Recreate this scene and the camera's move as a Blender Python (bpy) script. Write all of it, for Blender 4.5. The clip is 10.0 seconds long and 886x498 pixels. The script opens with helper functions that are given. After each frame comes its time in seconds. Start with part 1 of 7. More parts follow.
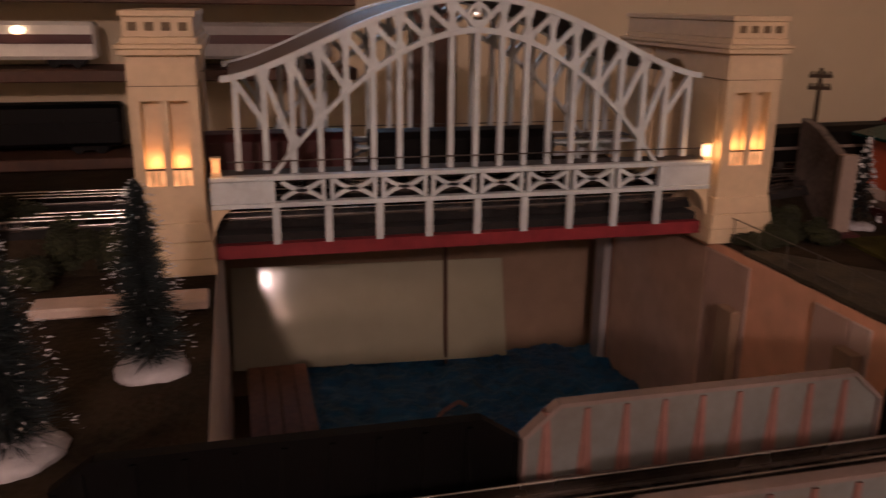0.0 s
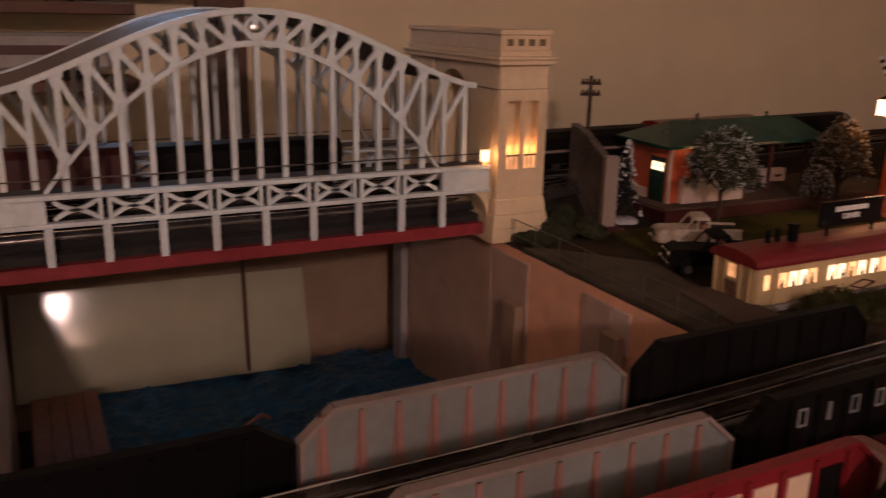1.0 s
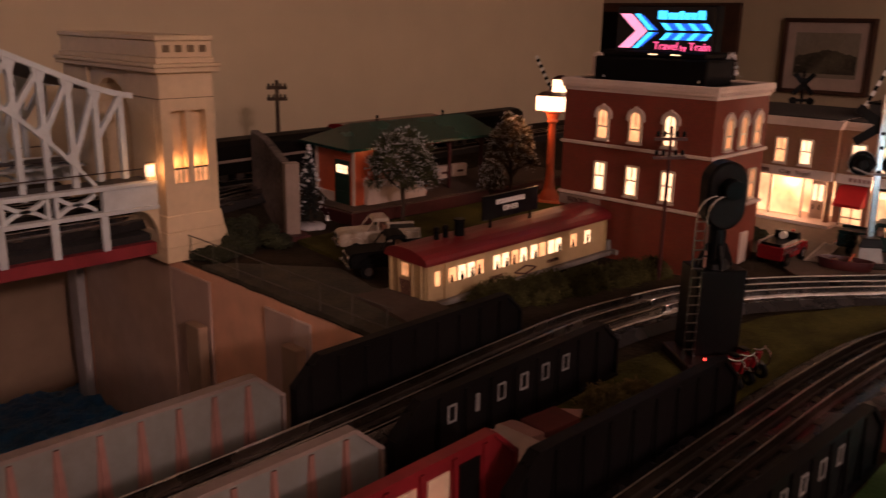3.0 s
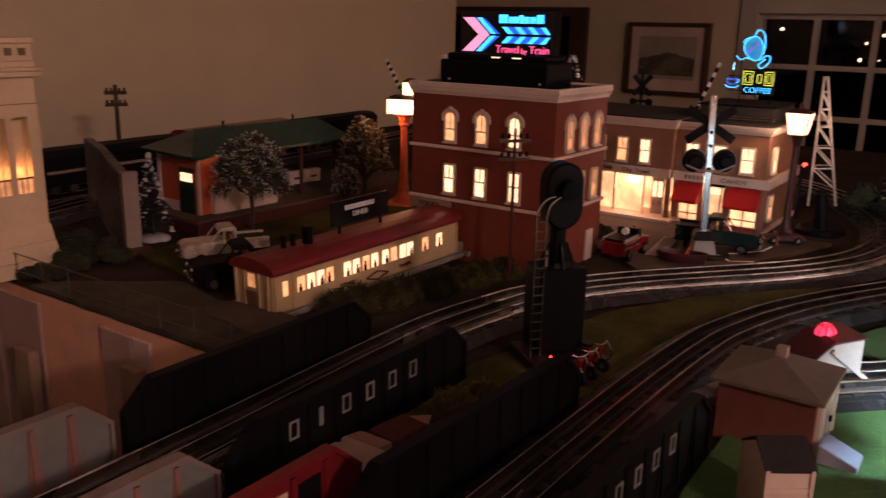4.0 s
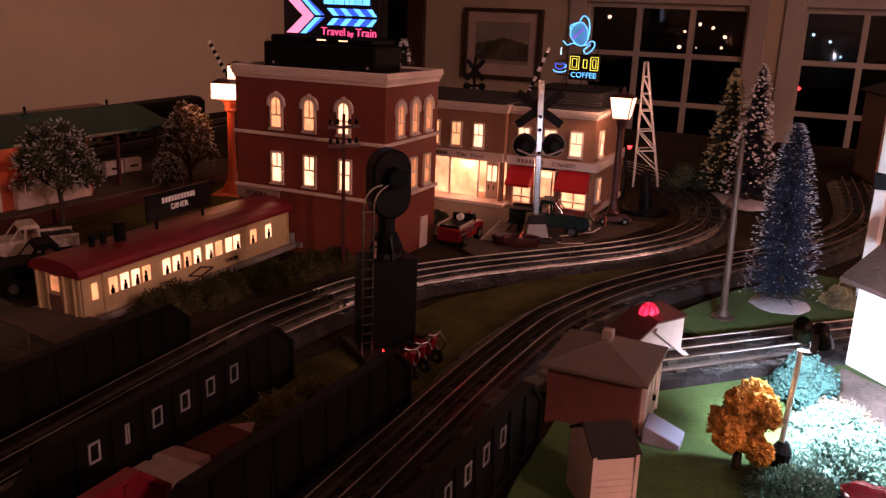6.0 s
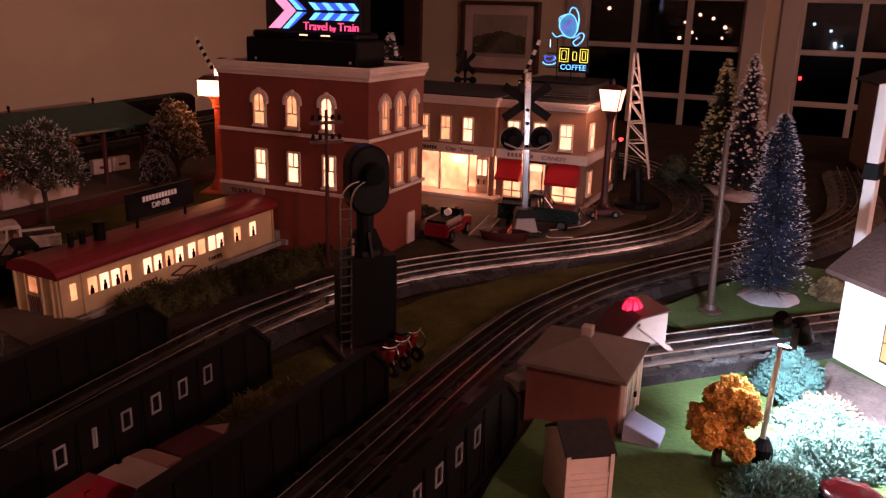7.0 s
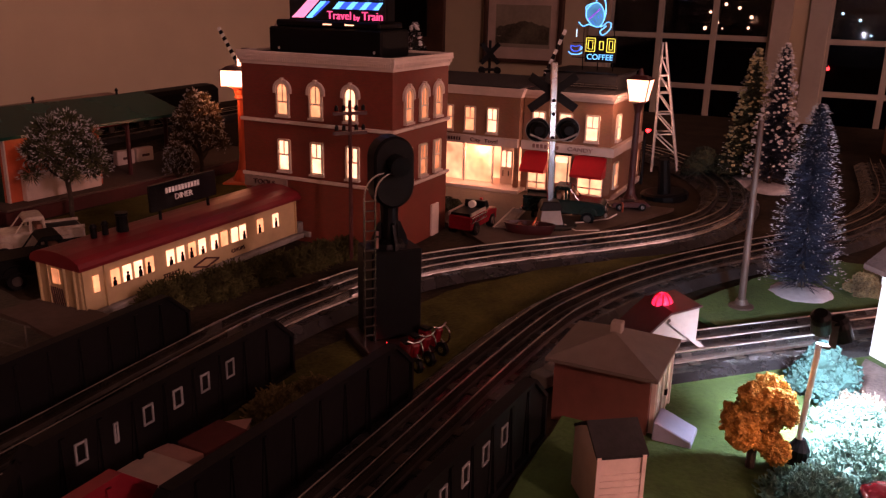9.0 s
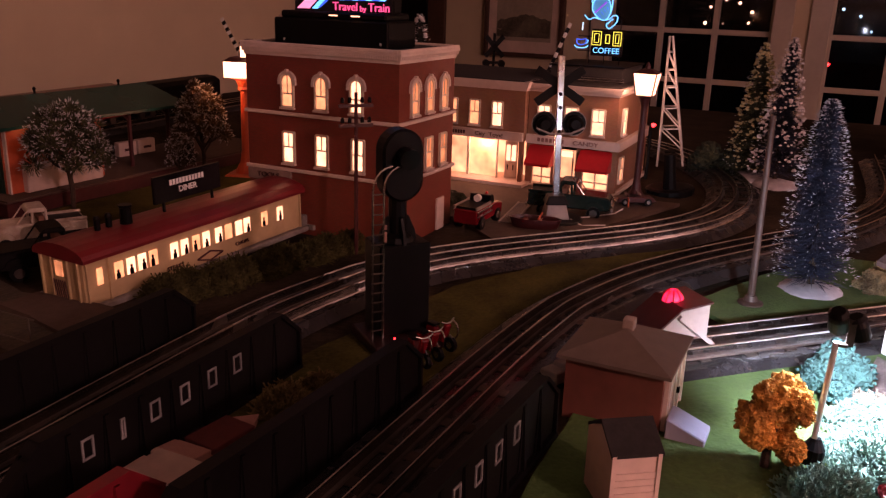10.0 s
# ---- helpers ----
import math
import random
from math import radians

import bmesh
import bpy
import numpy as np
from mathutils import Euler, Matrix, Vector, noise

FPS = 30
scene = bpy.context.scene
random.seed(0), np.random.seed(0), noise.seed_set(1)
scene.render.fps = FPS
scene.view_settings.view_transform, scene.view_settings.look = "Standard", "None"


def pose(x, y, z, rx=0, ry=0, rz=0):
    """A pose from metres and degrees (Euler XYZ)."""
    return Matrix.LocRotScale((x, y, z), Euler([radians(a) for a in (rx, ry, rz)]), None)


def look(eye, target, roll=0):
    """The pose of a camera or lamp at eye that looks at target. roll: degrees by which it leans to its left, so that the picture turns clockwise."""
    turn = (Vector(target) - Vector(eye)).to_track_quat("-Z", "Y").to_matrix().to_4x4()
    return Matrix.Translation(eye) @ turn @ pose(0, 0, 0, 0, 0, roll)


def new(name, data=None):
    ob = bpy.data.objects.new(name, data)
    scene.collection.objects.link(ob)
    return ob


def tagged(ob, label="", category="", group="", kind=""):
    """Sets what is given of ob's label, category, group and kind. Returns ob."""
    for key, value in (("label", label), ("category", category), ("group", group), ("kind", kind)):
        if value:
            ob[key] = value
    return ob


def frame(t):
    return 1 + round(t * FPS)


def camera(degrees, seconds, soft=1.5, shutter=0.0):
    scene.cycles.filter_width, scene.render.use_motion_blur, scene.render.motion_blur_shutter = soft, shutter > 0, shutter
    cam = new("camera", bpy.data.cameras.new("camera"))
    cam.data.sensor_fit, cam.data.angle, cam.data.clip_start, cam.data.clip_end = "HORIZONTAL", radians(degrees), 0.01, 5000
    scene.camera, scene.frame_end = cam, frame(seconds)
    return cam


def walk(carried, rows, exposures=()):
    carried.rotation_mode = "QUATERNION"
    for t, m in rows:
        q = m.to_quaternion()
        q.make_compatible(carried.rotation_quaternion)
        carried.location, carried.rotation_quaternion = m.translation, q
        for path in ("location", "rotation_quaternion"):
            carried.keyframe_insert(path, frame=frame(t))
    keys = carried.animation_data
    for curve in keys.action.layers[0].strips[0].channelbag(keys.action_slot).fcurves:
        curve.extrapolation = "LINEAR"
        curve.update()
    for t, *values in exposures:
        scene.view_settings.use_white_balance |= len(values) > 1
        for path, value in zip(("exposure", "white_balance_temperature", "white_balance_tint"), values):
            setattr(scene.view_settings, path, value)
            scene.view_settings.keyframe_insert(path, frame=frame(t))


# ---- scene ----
cam = camera(56.1, 10.0, soft=1.3, shutter=0.5)
METRES, EYE, TILT, LEAN, TURN = 0.23, 0.2745, 0.0, 0.0, -14.0
ROWS = [
    (0.0, 0.0, 0.0, 0.0, 0.2, -16.4, -0.67),
    (0.5, 0.0434, -0.0262, 0.0105, -6.88, -16.28, -1.16),
    (1.0, 0.1221, -0.0917, 0.0359, -12.69, -15.79, -1.18),
    (1.5, 0.1908, -0.119, 0.0446, -18.07, -15.19, -1.12),
    (2.0, 0.2665, -0.1016, 0.0478, -22.63, -15.04, -1.06),
    (2.5, 0.3392, -0.0683, 0.0456, -26.98, -15.22, -1.04),
    (3.0, 0.4156, -0.0845, 0.0513, -31.61, -15.3, -0.98),
    (4.5, 0.5521, -0.087, 0.0559, -44.95, -14.98, -1.68),
    (5.0, 0.5828, -0.0411, 0.0489, -48.23, -15.3, -2.19),
    (5.5, 0.6266, -0.0423, 0.0456, -50.48, -15.5, -2.33),
    (6.0, 0.658, -0.0604, 0.048, -51.46, -15.68, -2.19),
    (7.5, 0.7679, -0.1093, 0.0475, -51.17, -16.26, -1.2),
    (8.0, 0.7713, -0.109, 0.0458, -50.74, -16.35, -1.14),
    (8.5, 0.7665, -0.0822, 0.0418, -50.19, -16.49, -1.23),
    (9.0, 0.7765, -0.0566, 0.0376, -49.95, -16.71, -1.32),
    (9.5, 0.7829, -0.0261, 0.0329, -49.99, -16.95, -1.49),
    (10.0, 0.7782, -0.0052, 0.0295, -49.99, -17.15, -1.69),
]
# the phone's exposure sinks as the lit town comes into view
EXPOSURES = [(0.0, 0.95, 5950, 11), (0.6, 1.03, 5950, 11), (1.5, 1.03, 5950, 10), (2.5, 0.85, 6200, 17), (3.0, 0.74, 6400, 21), (4.5, 0.54, 6300, 30), (5.5, 0.57, 7100, 52), (10.0, 0.64, 7250, 62)]
walk(cam, [(t, pose(0, 0, EYE, TILT, LEAN, TURN) @ pose(METRES * x, METRES * y, METRES * z, 90 + pitch, roll, yaw)) for t, x, y, z, yaw, pitch, roll in ROWS], EXPOSURES)

# ---- world and large lights: a room at night, an unseen warm lamp and an added fill behind the viewer ----
world = bpy.data.worlds.new("night")
scene.world = world
world.use_nodes = True
world.node_tree.nodes["Background"].inputs[0].default_value = (0.010, 0.012, 0.02, 1)
world.node_tree.nodes["Background"].inputs[1].default_value = 0.1


def lamp(name, kind, m, power, colour, size=0.01, angle=None, blend=0.4):
    d = bpy.data.lights.new(name, kind)
    d.energy, d.color = power, colour
    if kind == "AREA":
        d.size = size
    else:
        d.shadow_soft_size = size
    if kind == "SPOT":
        d.spot_size, d.spot_blend = radians(angle), blend
    ob = new(name, d)
    ob.matrix_world = m
    return ob


WARM, AMBER, COOL = (1.0, 0.56, 0.32), (1.0, 0.40, 0.12), (0.60, 0.93, 1.0)
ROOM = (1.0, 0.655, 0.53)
# second entry is a weak fill added for the right side and pit wall
UNSEEN_LAMPS = ((-0.45, -2.20, 1.08, 45.0), (1.70, -2.30, 1.08, 5.0))
for lx, ly, lz, power in UNSEEN_LAMPS:
    lamp("unseen_lamp_light", "POINT", pose(lx, ly, lz), power, ROOM, 0.07)


# ---- materials ----
def nodes_of(m):
    m.use_nodes = True
    return m.node_tree.nodes, m.node_tree.links, m.node_tree.nodes["Principled BSDF"]


def mat(name, base, rough=0.6, metal=0.0, var=0.18, scale=90.0, bump=0.15, glow=None, power=0.0, stain=None, rand=0.0, coat=0.0, spec=0.5):
    """Painted or natural surface: fine grain and broad wear in the colour, uneven gloss, fine relief."""
    m = bpy.data.materials.new(name)
    n, l, p = nodes_of(m)
    co = n.new("ShaderNodeTexCoord")
    fine, broad = n.new("ShaderNodeTexNoise"), n.new("ShaderNodeTexNoise")
    fine.inputs["Scale"].default_value, fine.inputs["Detail"].default_value = scale * 4, 5
    broad.inputs["Scale"].default_value, broad.inputs["Detail"].default_value = scale * 0.35, 4
    for t in (fine, broad):
        l.new(co.outputs["Object"], t.inputs["Vector"])
    add = n.new("ShaderNodeMath")
    add.operation = "MULTIPLY_ADD"
    add.inputs[1].default_value = 0.45
    l.new(fine.outputs["Fac"], add.inputs[0])
    l.new(broad.outputs["Fac"], add.inputs[2])
    ramp = n.new("ShaderNodeValToRGB")
    dark = stain or [c * (1 - 1.6 * var) for c in base]
    light = [min(1, c * (1 + var)) for c in base]
    ramp.color_ramp.elements[0].position, ramp.color_ramp.elements[1].position = 0.5, 0.95
    ramp.color_ramp.elements[0].color, ramp.color_ramp.elements[1].color = (*dark, 1), (*light, 1)
    l.new(add.outputs[0], ramp.inputs[0])
    colour = ramp.outputs[0]
    if rand:
        info, hsv = n.new("ShaderNodeObjectInfo"), n.new("ShaderNodeHueSaturation")
        rng = n.new("ShaderNodeMapRange")
        rng.inputs["To Min"].default_value, rng.inputs["To Max"].default_value = 1 - rand, 1 + rand
        l.new(info.outputs["Random"], rng.inputs["Value"])
        l.new(rng.outputs[0], hsv.inputs["Value"])
        l.new(colour, hsv.inputs["Color"])
        colour = hsv.outputs[0]
    l.new(colour, p.inputs["Base Color"])
    rr = n.new("ShaderNodeMapRange")
    rr.inputs["To Min"].default_value, rr.inputs["To Max"].default_value = max(0.05, rough - 0.12), min(1, rough + 0.12)
    l.new(broad.outputs["Fac"], rr.inputs["Value"])
    l.new(rr.outputs[0], p.inputs["Roughness"])
    p.inputs["Metallic"].default_value = metal
    p.inputs["Coat Weight"].default_value = coat
    p.inputs["Specular IOR Level"].default_value = spec
    if bump:
        b = n.new("ShaderNodeBump")
        b.inputs["Strength"].default_value, b.inputs["Distance"].default_value = bump, 0.002
        l.new(fine.outputs["Fac"], b.inputs["Height"])
        l.new(b.outputs[0], p.inputs["Normal"])
    if glow:
        p.inputs["Emission Color"].default_value = (*glow, 1)
        p.inputs["Emission Strength"].default_value = power
    return m


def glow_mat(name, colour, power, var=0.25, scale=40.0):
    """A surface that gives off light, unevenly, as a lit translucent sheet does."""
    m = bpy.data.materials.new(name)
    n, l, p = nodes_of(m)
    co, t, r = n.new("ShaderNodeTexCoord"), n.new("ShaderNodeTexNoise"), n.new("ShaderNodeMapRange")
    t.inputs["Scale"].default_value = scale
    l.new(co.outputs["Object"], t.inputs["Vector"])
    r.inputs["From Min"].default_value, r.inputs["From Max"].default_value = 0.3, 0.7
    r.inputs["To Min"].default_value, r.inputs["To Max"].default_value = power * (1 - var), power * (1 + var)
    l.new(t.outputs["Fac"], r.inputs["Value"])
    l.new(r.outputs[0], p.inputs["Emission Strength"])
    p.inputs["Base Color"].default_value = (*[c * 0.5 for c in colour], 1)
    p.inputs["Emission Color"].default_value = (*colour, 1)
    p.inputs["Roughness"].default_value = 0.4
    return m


def brick_mat(name, a, b, mortar):
    """Moulded brickwork at model scale."""
    m = bpy.data.materials.new(name)
    n, l, p = nodes_of(m)
    co, mp, t = n.new("ShaderNodeTexCoord"), n.new("ShaderNodeVectorMath"), n.new("ShaderNodeTexBrick")
    sep, comb = n.new("ShaderNodeSeparateXYZ"), n.new("ShaderNodeCombineXYZ")
    l.new(co.outputs["Object"], sep.inputs[0])
    mp2 = n.new("ShaderNodeMath")
    l.new(sep.outputs[0], mp2.inputs[0])
    l.new(sep.outputs[1], mp2.inputs[1])
    l.new(mp2.outputs[0], comb.inputs[0])
    l.new(sep.outputs[2], comb.inputs[1])
    l.new(comb.outputs[0], mp.inputs[0])
    l.new(mp.outputs[0], t.inputs["Vector"])
    t.inputs["Scale"].default_value = 100
    t.inputs["Color1"].default_value, t.inputs["Color2"].default_value, t.inputs["Mortar"].default_value = (*a, 1), (*b, 1), (*mortar, 1)
    t.inputs["Mortar Size"].default_value, t.inputs["Brick Width"].default_value, t.inputs["Row Height"].default_value = 0.03, 0.5, 0.2
    nz, mx = n.new("ShaderNodeTexNoise"), n.new("ShaderNodeMix")
    nz.inputs["Scale"].default_value = 35
    l.new(co.outputs["Object"], nz.inputs["Vector"])
    mx.data_type, mx.blend_type = "RGBA", "MULTIPLY"
    mx.inputs[0].default_value = 0.35
    l.new(t.outputs["Color"], mx.inputs[6])
    l.new(nz.outputs["Color"], mx.inputs[7])
    l.new(mx.outputs[2], p.inputs["Base Color"])
    bp = n.new("ShaderNodeBump")
    bp.inputs["Strength"].default_value, bp.inputs["Distance"].default_value = 0.4, 0.001
    bp.invert = True
    l.new(t.outputs["Fac"], bp.inputs["Height"])
    l.new(bp.outputs[0], p.inputs["Normal"])
    p.inputs["Roughness"].default_value = 0.62
    return m


def glass_mat(name, tint=(0.9, 0.95, 1.0), rough=0.02):
    m = bpy.data.materials.new(name)
    n, l, p = nodes_of(m)
    p.inputs["Base Color"].default_value = (*tint, 1)
    p.inputs["Transmission Weight"].default_value = 1.0
    p.inputs["Roughness"].default_value = rough
    p.inputs["IOR"].default_value = 1.3
    return m


MAT = dict(
    wall=mat("painted_wall", (0.62, 0.52, 0.365), 0.8, var=0.05, scale=3, bump=0.05),
    white_trim=mat("white_trim", (0.50, 0.45, 0.39), 0.5, var=0.06, scale=10, bump=0.03),
    ceiling=mat("ceiling_paint", (0.8, 0.78, 0.74), 0.9, var=0.04, scale=3, bump=0.05),
    carpet=mat("carpet", (0.22, 0.17, 0.13), 0.95, scale=30, bump=0.4),
    earth=mat("earth", (0.034, 0.024, 0.015), 0.95, spec=0.1, var=0.4, scale=40, bump=0.7),
    grass=mat("grass_mat", (0.066, 0.062, 0.014), 0.95, spec=0.1, var=0.35, scale=60, bump=0.8),
    lawn=mat("felt_lawn", (0.05, 0.115, 0.026), 0.95, var=0.2, scale=60, bump=0.6),
    road=mat("model_road", (0.090, 0.064, 0.050), 0.85, spec=0.2, var=0.2, scale=35, bump=0.3),
    wing_stone=mat("rough_brown_stone", (0.17, 0.135, 0.12), 0.85, var=0.45, scale=45, bump=0.7),
    concrete=mat("grey_cast_concrete", (0.22, 0.20, 0.185), 0.8, var=0.25, scale=60, bump=0.25),
    verge=mat("olive_brown_ground", (0.055, 0.046, 0.027), 0.9, var=0.4, scale=60, bump=0.5),
    path=mat("speckled_path", (0.20, 0.15, 0.14), 0.85, var=0.35, scale=90, bump=0.5),
    ballast=mat("grey_plastic_roadbed", (0.022, 0.021, 0.023), 0.26, spec=0.6, var=0.3, scale=120, bump=0.10),
    tie=mat("track_tie", (0.045, 0.03, 0.022), 0.8, var=0.4, scale=80, rand=0.3),
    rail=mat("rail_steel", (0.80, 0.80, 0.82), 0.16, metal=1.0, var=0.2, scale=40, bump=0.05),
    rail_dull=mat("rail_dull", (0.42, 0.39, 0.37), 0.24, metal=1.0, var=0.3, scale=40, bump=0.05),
    # brighter metal that puts a sheen on the near rail's foot
    rail_sheen=mat("rail_flange_sheen", (0.80, 0.80, 0.84), 0.24, metal=1.0, var=0.3, scale=25, bump=0.05),
    rail_dark=mat("rail_dark", (0.12, 0.10, 0.09), 0.4, metal=0.8, var=0.3, scale=40, bump=0.05),
    pit_wood=mat("pit_plywood", (0.80, 0.43, 0.28), 0.75, var=0.16, scale=9, bump=0.15),
    pit_sheet=mat("dull_hardboard", (0.43, 0.285, 0.215), 0.7, var=0.16, scale=9, bump=0.12),
    pit_lilac=mat("lilac_board_strip", (0.46, 0.315, 0.26), 0.7, var=0.12, scale=9, bump=0.1),
    pit_pale=mat("pale_grey_board", (0.52, 0.39, 0.34), 0.7, var=0.12, scale=9, bump=0.1),
    fence_wire=mat("dull_fence_wire", (0.075, 0.065, 0.05), 0.6, var=0.2, scale=60, bump=0.05),
    pit_back=mat("brown_hardboard", (0.30, 0.20, 0.135), 0.75, var=0.16, scale=9, bump=0.15),
    pit_post=mat("grey_lumber", (0.36, 0.33, 0.33), 0.7, var=0.12, scale=14, bump=0.15),
    pit_left=mat("lilac_board", (0.80, 0.70, 0.66), 0.7, var=0.12, scale=10, bump=0.1),
    panel=mat("gloss_panel", (0.34, 0.315, 0.23), 0.0, var=0.08, scale=6, bump=0.06, spec=0.28),
    blue=mat("blue_water_sheet", (0.012, 0.105, 0.24), 0.35, var=0.35, scale=110, bump=1.0),
    brown=mat("brown_wood", (0.075, 0.032, 0.018), 0.6, var=0.3, scale=18, bump=0.2),
    crate_brown=mat("worn_brown_wood", (0.22, 0.10, 0.06), 0.6, var=0.3, scale=18, bump=0.2),
    bridge=mat("bridge_grey_paint", (0.56, 0.62, 0.66), 0.30, var=0.10, scale=40, bump=0.05),
    bridge_red=mat("bridge_red_paint", (0.22, 0.022, 0.03), 0.45, var=0.2, scale=30, bump=0.05),
    tower=mat("cream_tower_paint", (0.64, 0.50, 0.33), 0.55, var=0.10, scale=25, bump=0.08),
    deck_grey=mat("walkway_grey", (0.07, 0.062, 0.06), 0.7, var=0.2, scale=40, bump=0.2),
    bracing=mat("brown_bracing", (0.10, 0.065, 0.045), 0.6, var=0.3, scale=40, bump=0.1),
    tower_dark=mat("tower_groove", (0.16, 0.11, 0.06), 0.7, scale=25),
    girder_black=mat("black_girder_paint", (0.0046, 0.0038, 0.0038), 0.55, spec=0.13, var=0.3, scale=40, bump=0.08),
    plinth_maroon=mat("dark_maroon_plastic", (0.020, 0.006, 0.006), 0.5, spec=0.25, var=0.25, scale=60, bump=0.06),
    # jet black for dark parts, and for the left girder with its shade included
    jet_with_shade=mat("jet_black_paint_with_shade", (0.0026, 0.0022, 0.0022), 0.6, spec=0.10, var=0.3, scale=40, bump=0.08),
    girder_white=mat("chalky_white_plastic", (0.162, 0.175, 0.171), 0.6, var=0.14, scale=30, bump=0.08, stain=(0.12, 0.112, 0.10)),
    girder_flange=mat("faded_pink_flange", (0.205, 0.155, 0.14), 0.6, var=0.15, scale=40),
    girder_rib=mat("pink_weathered_rib", (0.24, 0.115, 0.095), 0.6, var=0.15, scale=40),
    pale_pink=mat("pinkish_grey_plastic", (0.64, 0.49, 0.42), 0.55, var=0.12, scale=30, bump=0.05),
    pale_rose=mat("rose_plastic", (0.55, 0.30, 0.25), 0.6, var=0.12, scale=30, bump=0.05),
    maroon_strip=mat("dull_red_wood", (0.15, 0.035, 0.03), 0.7, var=0.2, scale=30, bump=0.1),
    girder_red=mat("red_girder_paint", (0.17, 0.011, 0.016), 0.4, var=0.2, scale=30, bump=0.05),
    cream=mat("cream_panel", (0.62, 0.45, 0.33), 0.6, var=0.12, scale=30),
    letter=mat("white_lettering", (0.75, 0.75, 0.75), 0.5, var=0.1, scale=80, bump=0),
    mark=mat("dull_white_paint", (0.21, 0.21, 0.21), 0.6, var=0.25, scale=120, bump=0),
    brick=brick_mat("moulded_brick", (0.25, 0.036, 0.016), (0.20, 0.030, 0.013), (0.16, 0.045, 0.024)),
    brick2=brick_mat("tan_brick", (0.36, 0.16, 0.085), (0.30, 0.13, 0.07), (0.28, 0.16, 0.10)),
    stone=mat("pale_cornice", (0.62, 0.50, 0.44), 0.6, var=0.1, scale=30),
    dusty_red=mat("faded_red_paint", (0.30, 0.15, 0.13), 0.7, var=0.3, scale=60, bump=0),
    shaded_stone=mat("shaded_sign_stone", (0.24, 0.17, 0.14), 0.7, var=0.2, scale=40),
    roof_black=mat("tar_roof", (0.016, 0.014, 0.014), 0.9, var=0.4, scale=50, bump=0.4),
    frame=mat("window_frame_paint", (0.72, 0.62, 0.48), 0.55, var=0.1, scale=60, bump=0.03),
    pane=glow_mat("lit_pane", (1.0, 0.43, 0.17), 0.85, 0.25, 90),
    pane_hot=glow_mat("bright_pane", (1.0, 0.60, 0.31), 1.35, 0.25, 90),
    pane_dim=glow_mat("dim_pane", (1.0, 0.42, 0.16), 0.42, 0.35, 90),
    diner=mat("diner_yellow", (0.50, 0.37, 0.20), 0.5, var=0.12, scale=30, bump=0.05),
    diner_red=mat("diner_red_roof", (0.155, 0.012, 0.015), 0.38, var=0.15, scale=25, bump=0.04),
    maroon=mat("maroon_paint", (0.055, 0.009, 0.009), 0.5, var=0.2, scale=30),
    green_roof=mat("green_roof", (0.005, 0.046, 0.037), 0.27, var=0.2, scale=20, bump=0.1),
    green=mat("dark_green_paint", (0.006, 0.026, 0.016), 0.45, var=0.2, scale=40),
    black=mat("black_plastic", (0.0026, 0.0026, 0.0030), 0.45, spec=0.14, var=0.2, scale=50, bump=0.05),
    chrome=mat("bright_metal", (0.7, 0.7, 0.7), 0.25, metal=1.0, var=0.1, scale=50, bump=0.02),
    red=mat("red_plastic", (0.45, 0.02, 0.02), 0.35, var=0.12, scale=50, bump=0.03),
    orange_red=mat("orange_red_paint", (0.50, 0.10, 0.04), 0.4, var=0.15, scale=50, bump=0.03),
    red_dark=mat("dark_red_enamel", (0.18, 0.010, 0.013), 0.22, var=0.2, scale=50, bump=0.03),
    truck_green=mat("black_green_enamel", (0.010, 0.023, 0.020), 0.12, var=0.2, scale=50, bump=0.02),
    mast=mat("bare_aluminium", (0.62, 0.60, 0.60), 0.35, metal=0.5, var=0.1, scale=50, bump=0.02),
    white=mat("white_plastic", (0.72, 0.70, 0.66), 0.45, var=0.08, scale=50, bump=0.03),
    grey=mat("grey_plastic", (0.30, 0.28, 0.27), 0.55, var=0.12, scale=40, bump=0.05),
    tan=mat("tan_plastic", (0.27, 0.21, 0.18), 0.55, var=0.12, scale=40, bump=0.05),
    bark=mat("bark", (0.055, 0.035, 0.022), 0.9, var=0.4, scale=70, bump=0.6),
    fir=mat("dark_fir", (0.014, 0.024, 0.026), 0.8, var=0.4, scale=80),
    fir_blue=mat("blue_fir", (0.03, 0.045, 0.085), 0.7, var=0.4, scale=80),
    frost=mat("frosted_tip", (0.55, 0.56, 0.60), 0.7, var=0.2, scale=80),
    leaf=mat("olive_foliage", (0.055, 0.060, 0.022), 0.9, var=0.5, scale=80),
    bush=mat("dark_bush", (0.024, 0.028, 0.010), 0.95, var=0.5, scale=70, bump=0.8),
    teal=mat("teal_foliage", (0.014, 0.085, 0.078), 0.9, var=0.35, scale=70, bump=0.8),
    moss=mat("pale_lichen", (0.13, 0.30, 0.24), 0.95, var=0.35, scale=70, bump=0.6),
    autumn=mat("autumn_foliage", (0.72, 0.34, 0.065), 0.95, var=0.4, scale=90, bump=0.9),
    tan_bush=mat("dry_bush", (0.24, 0.17, 0.08), 0.95, var=0.4, scale=80, bump=0.8),
    glass=glass_mat("window_glass"),
    shop=glow_mat("shop_window_glow", (1.0, 0.50, 0.22), 0.92, 0.5, 35),
    beacon=glow_mat("red_beacon", (1.0, 0.03, 0.07), 1.5, 0.8, 160),
    red_dot=glow_mat("red_indicator", (1.0, 0.03, 0.02), 6.0),
    lantern=glow_mat("lamp_glass", (1.0, 0.60, 0.33), 2.4, 0.2, 60),
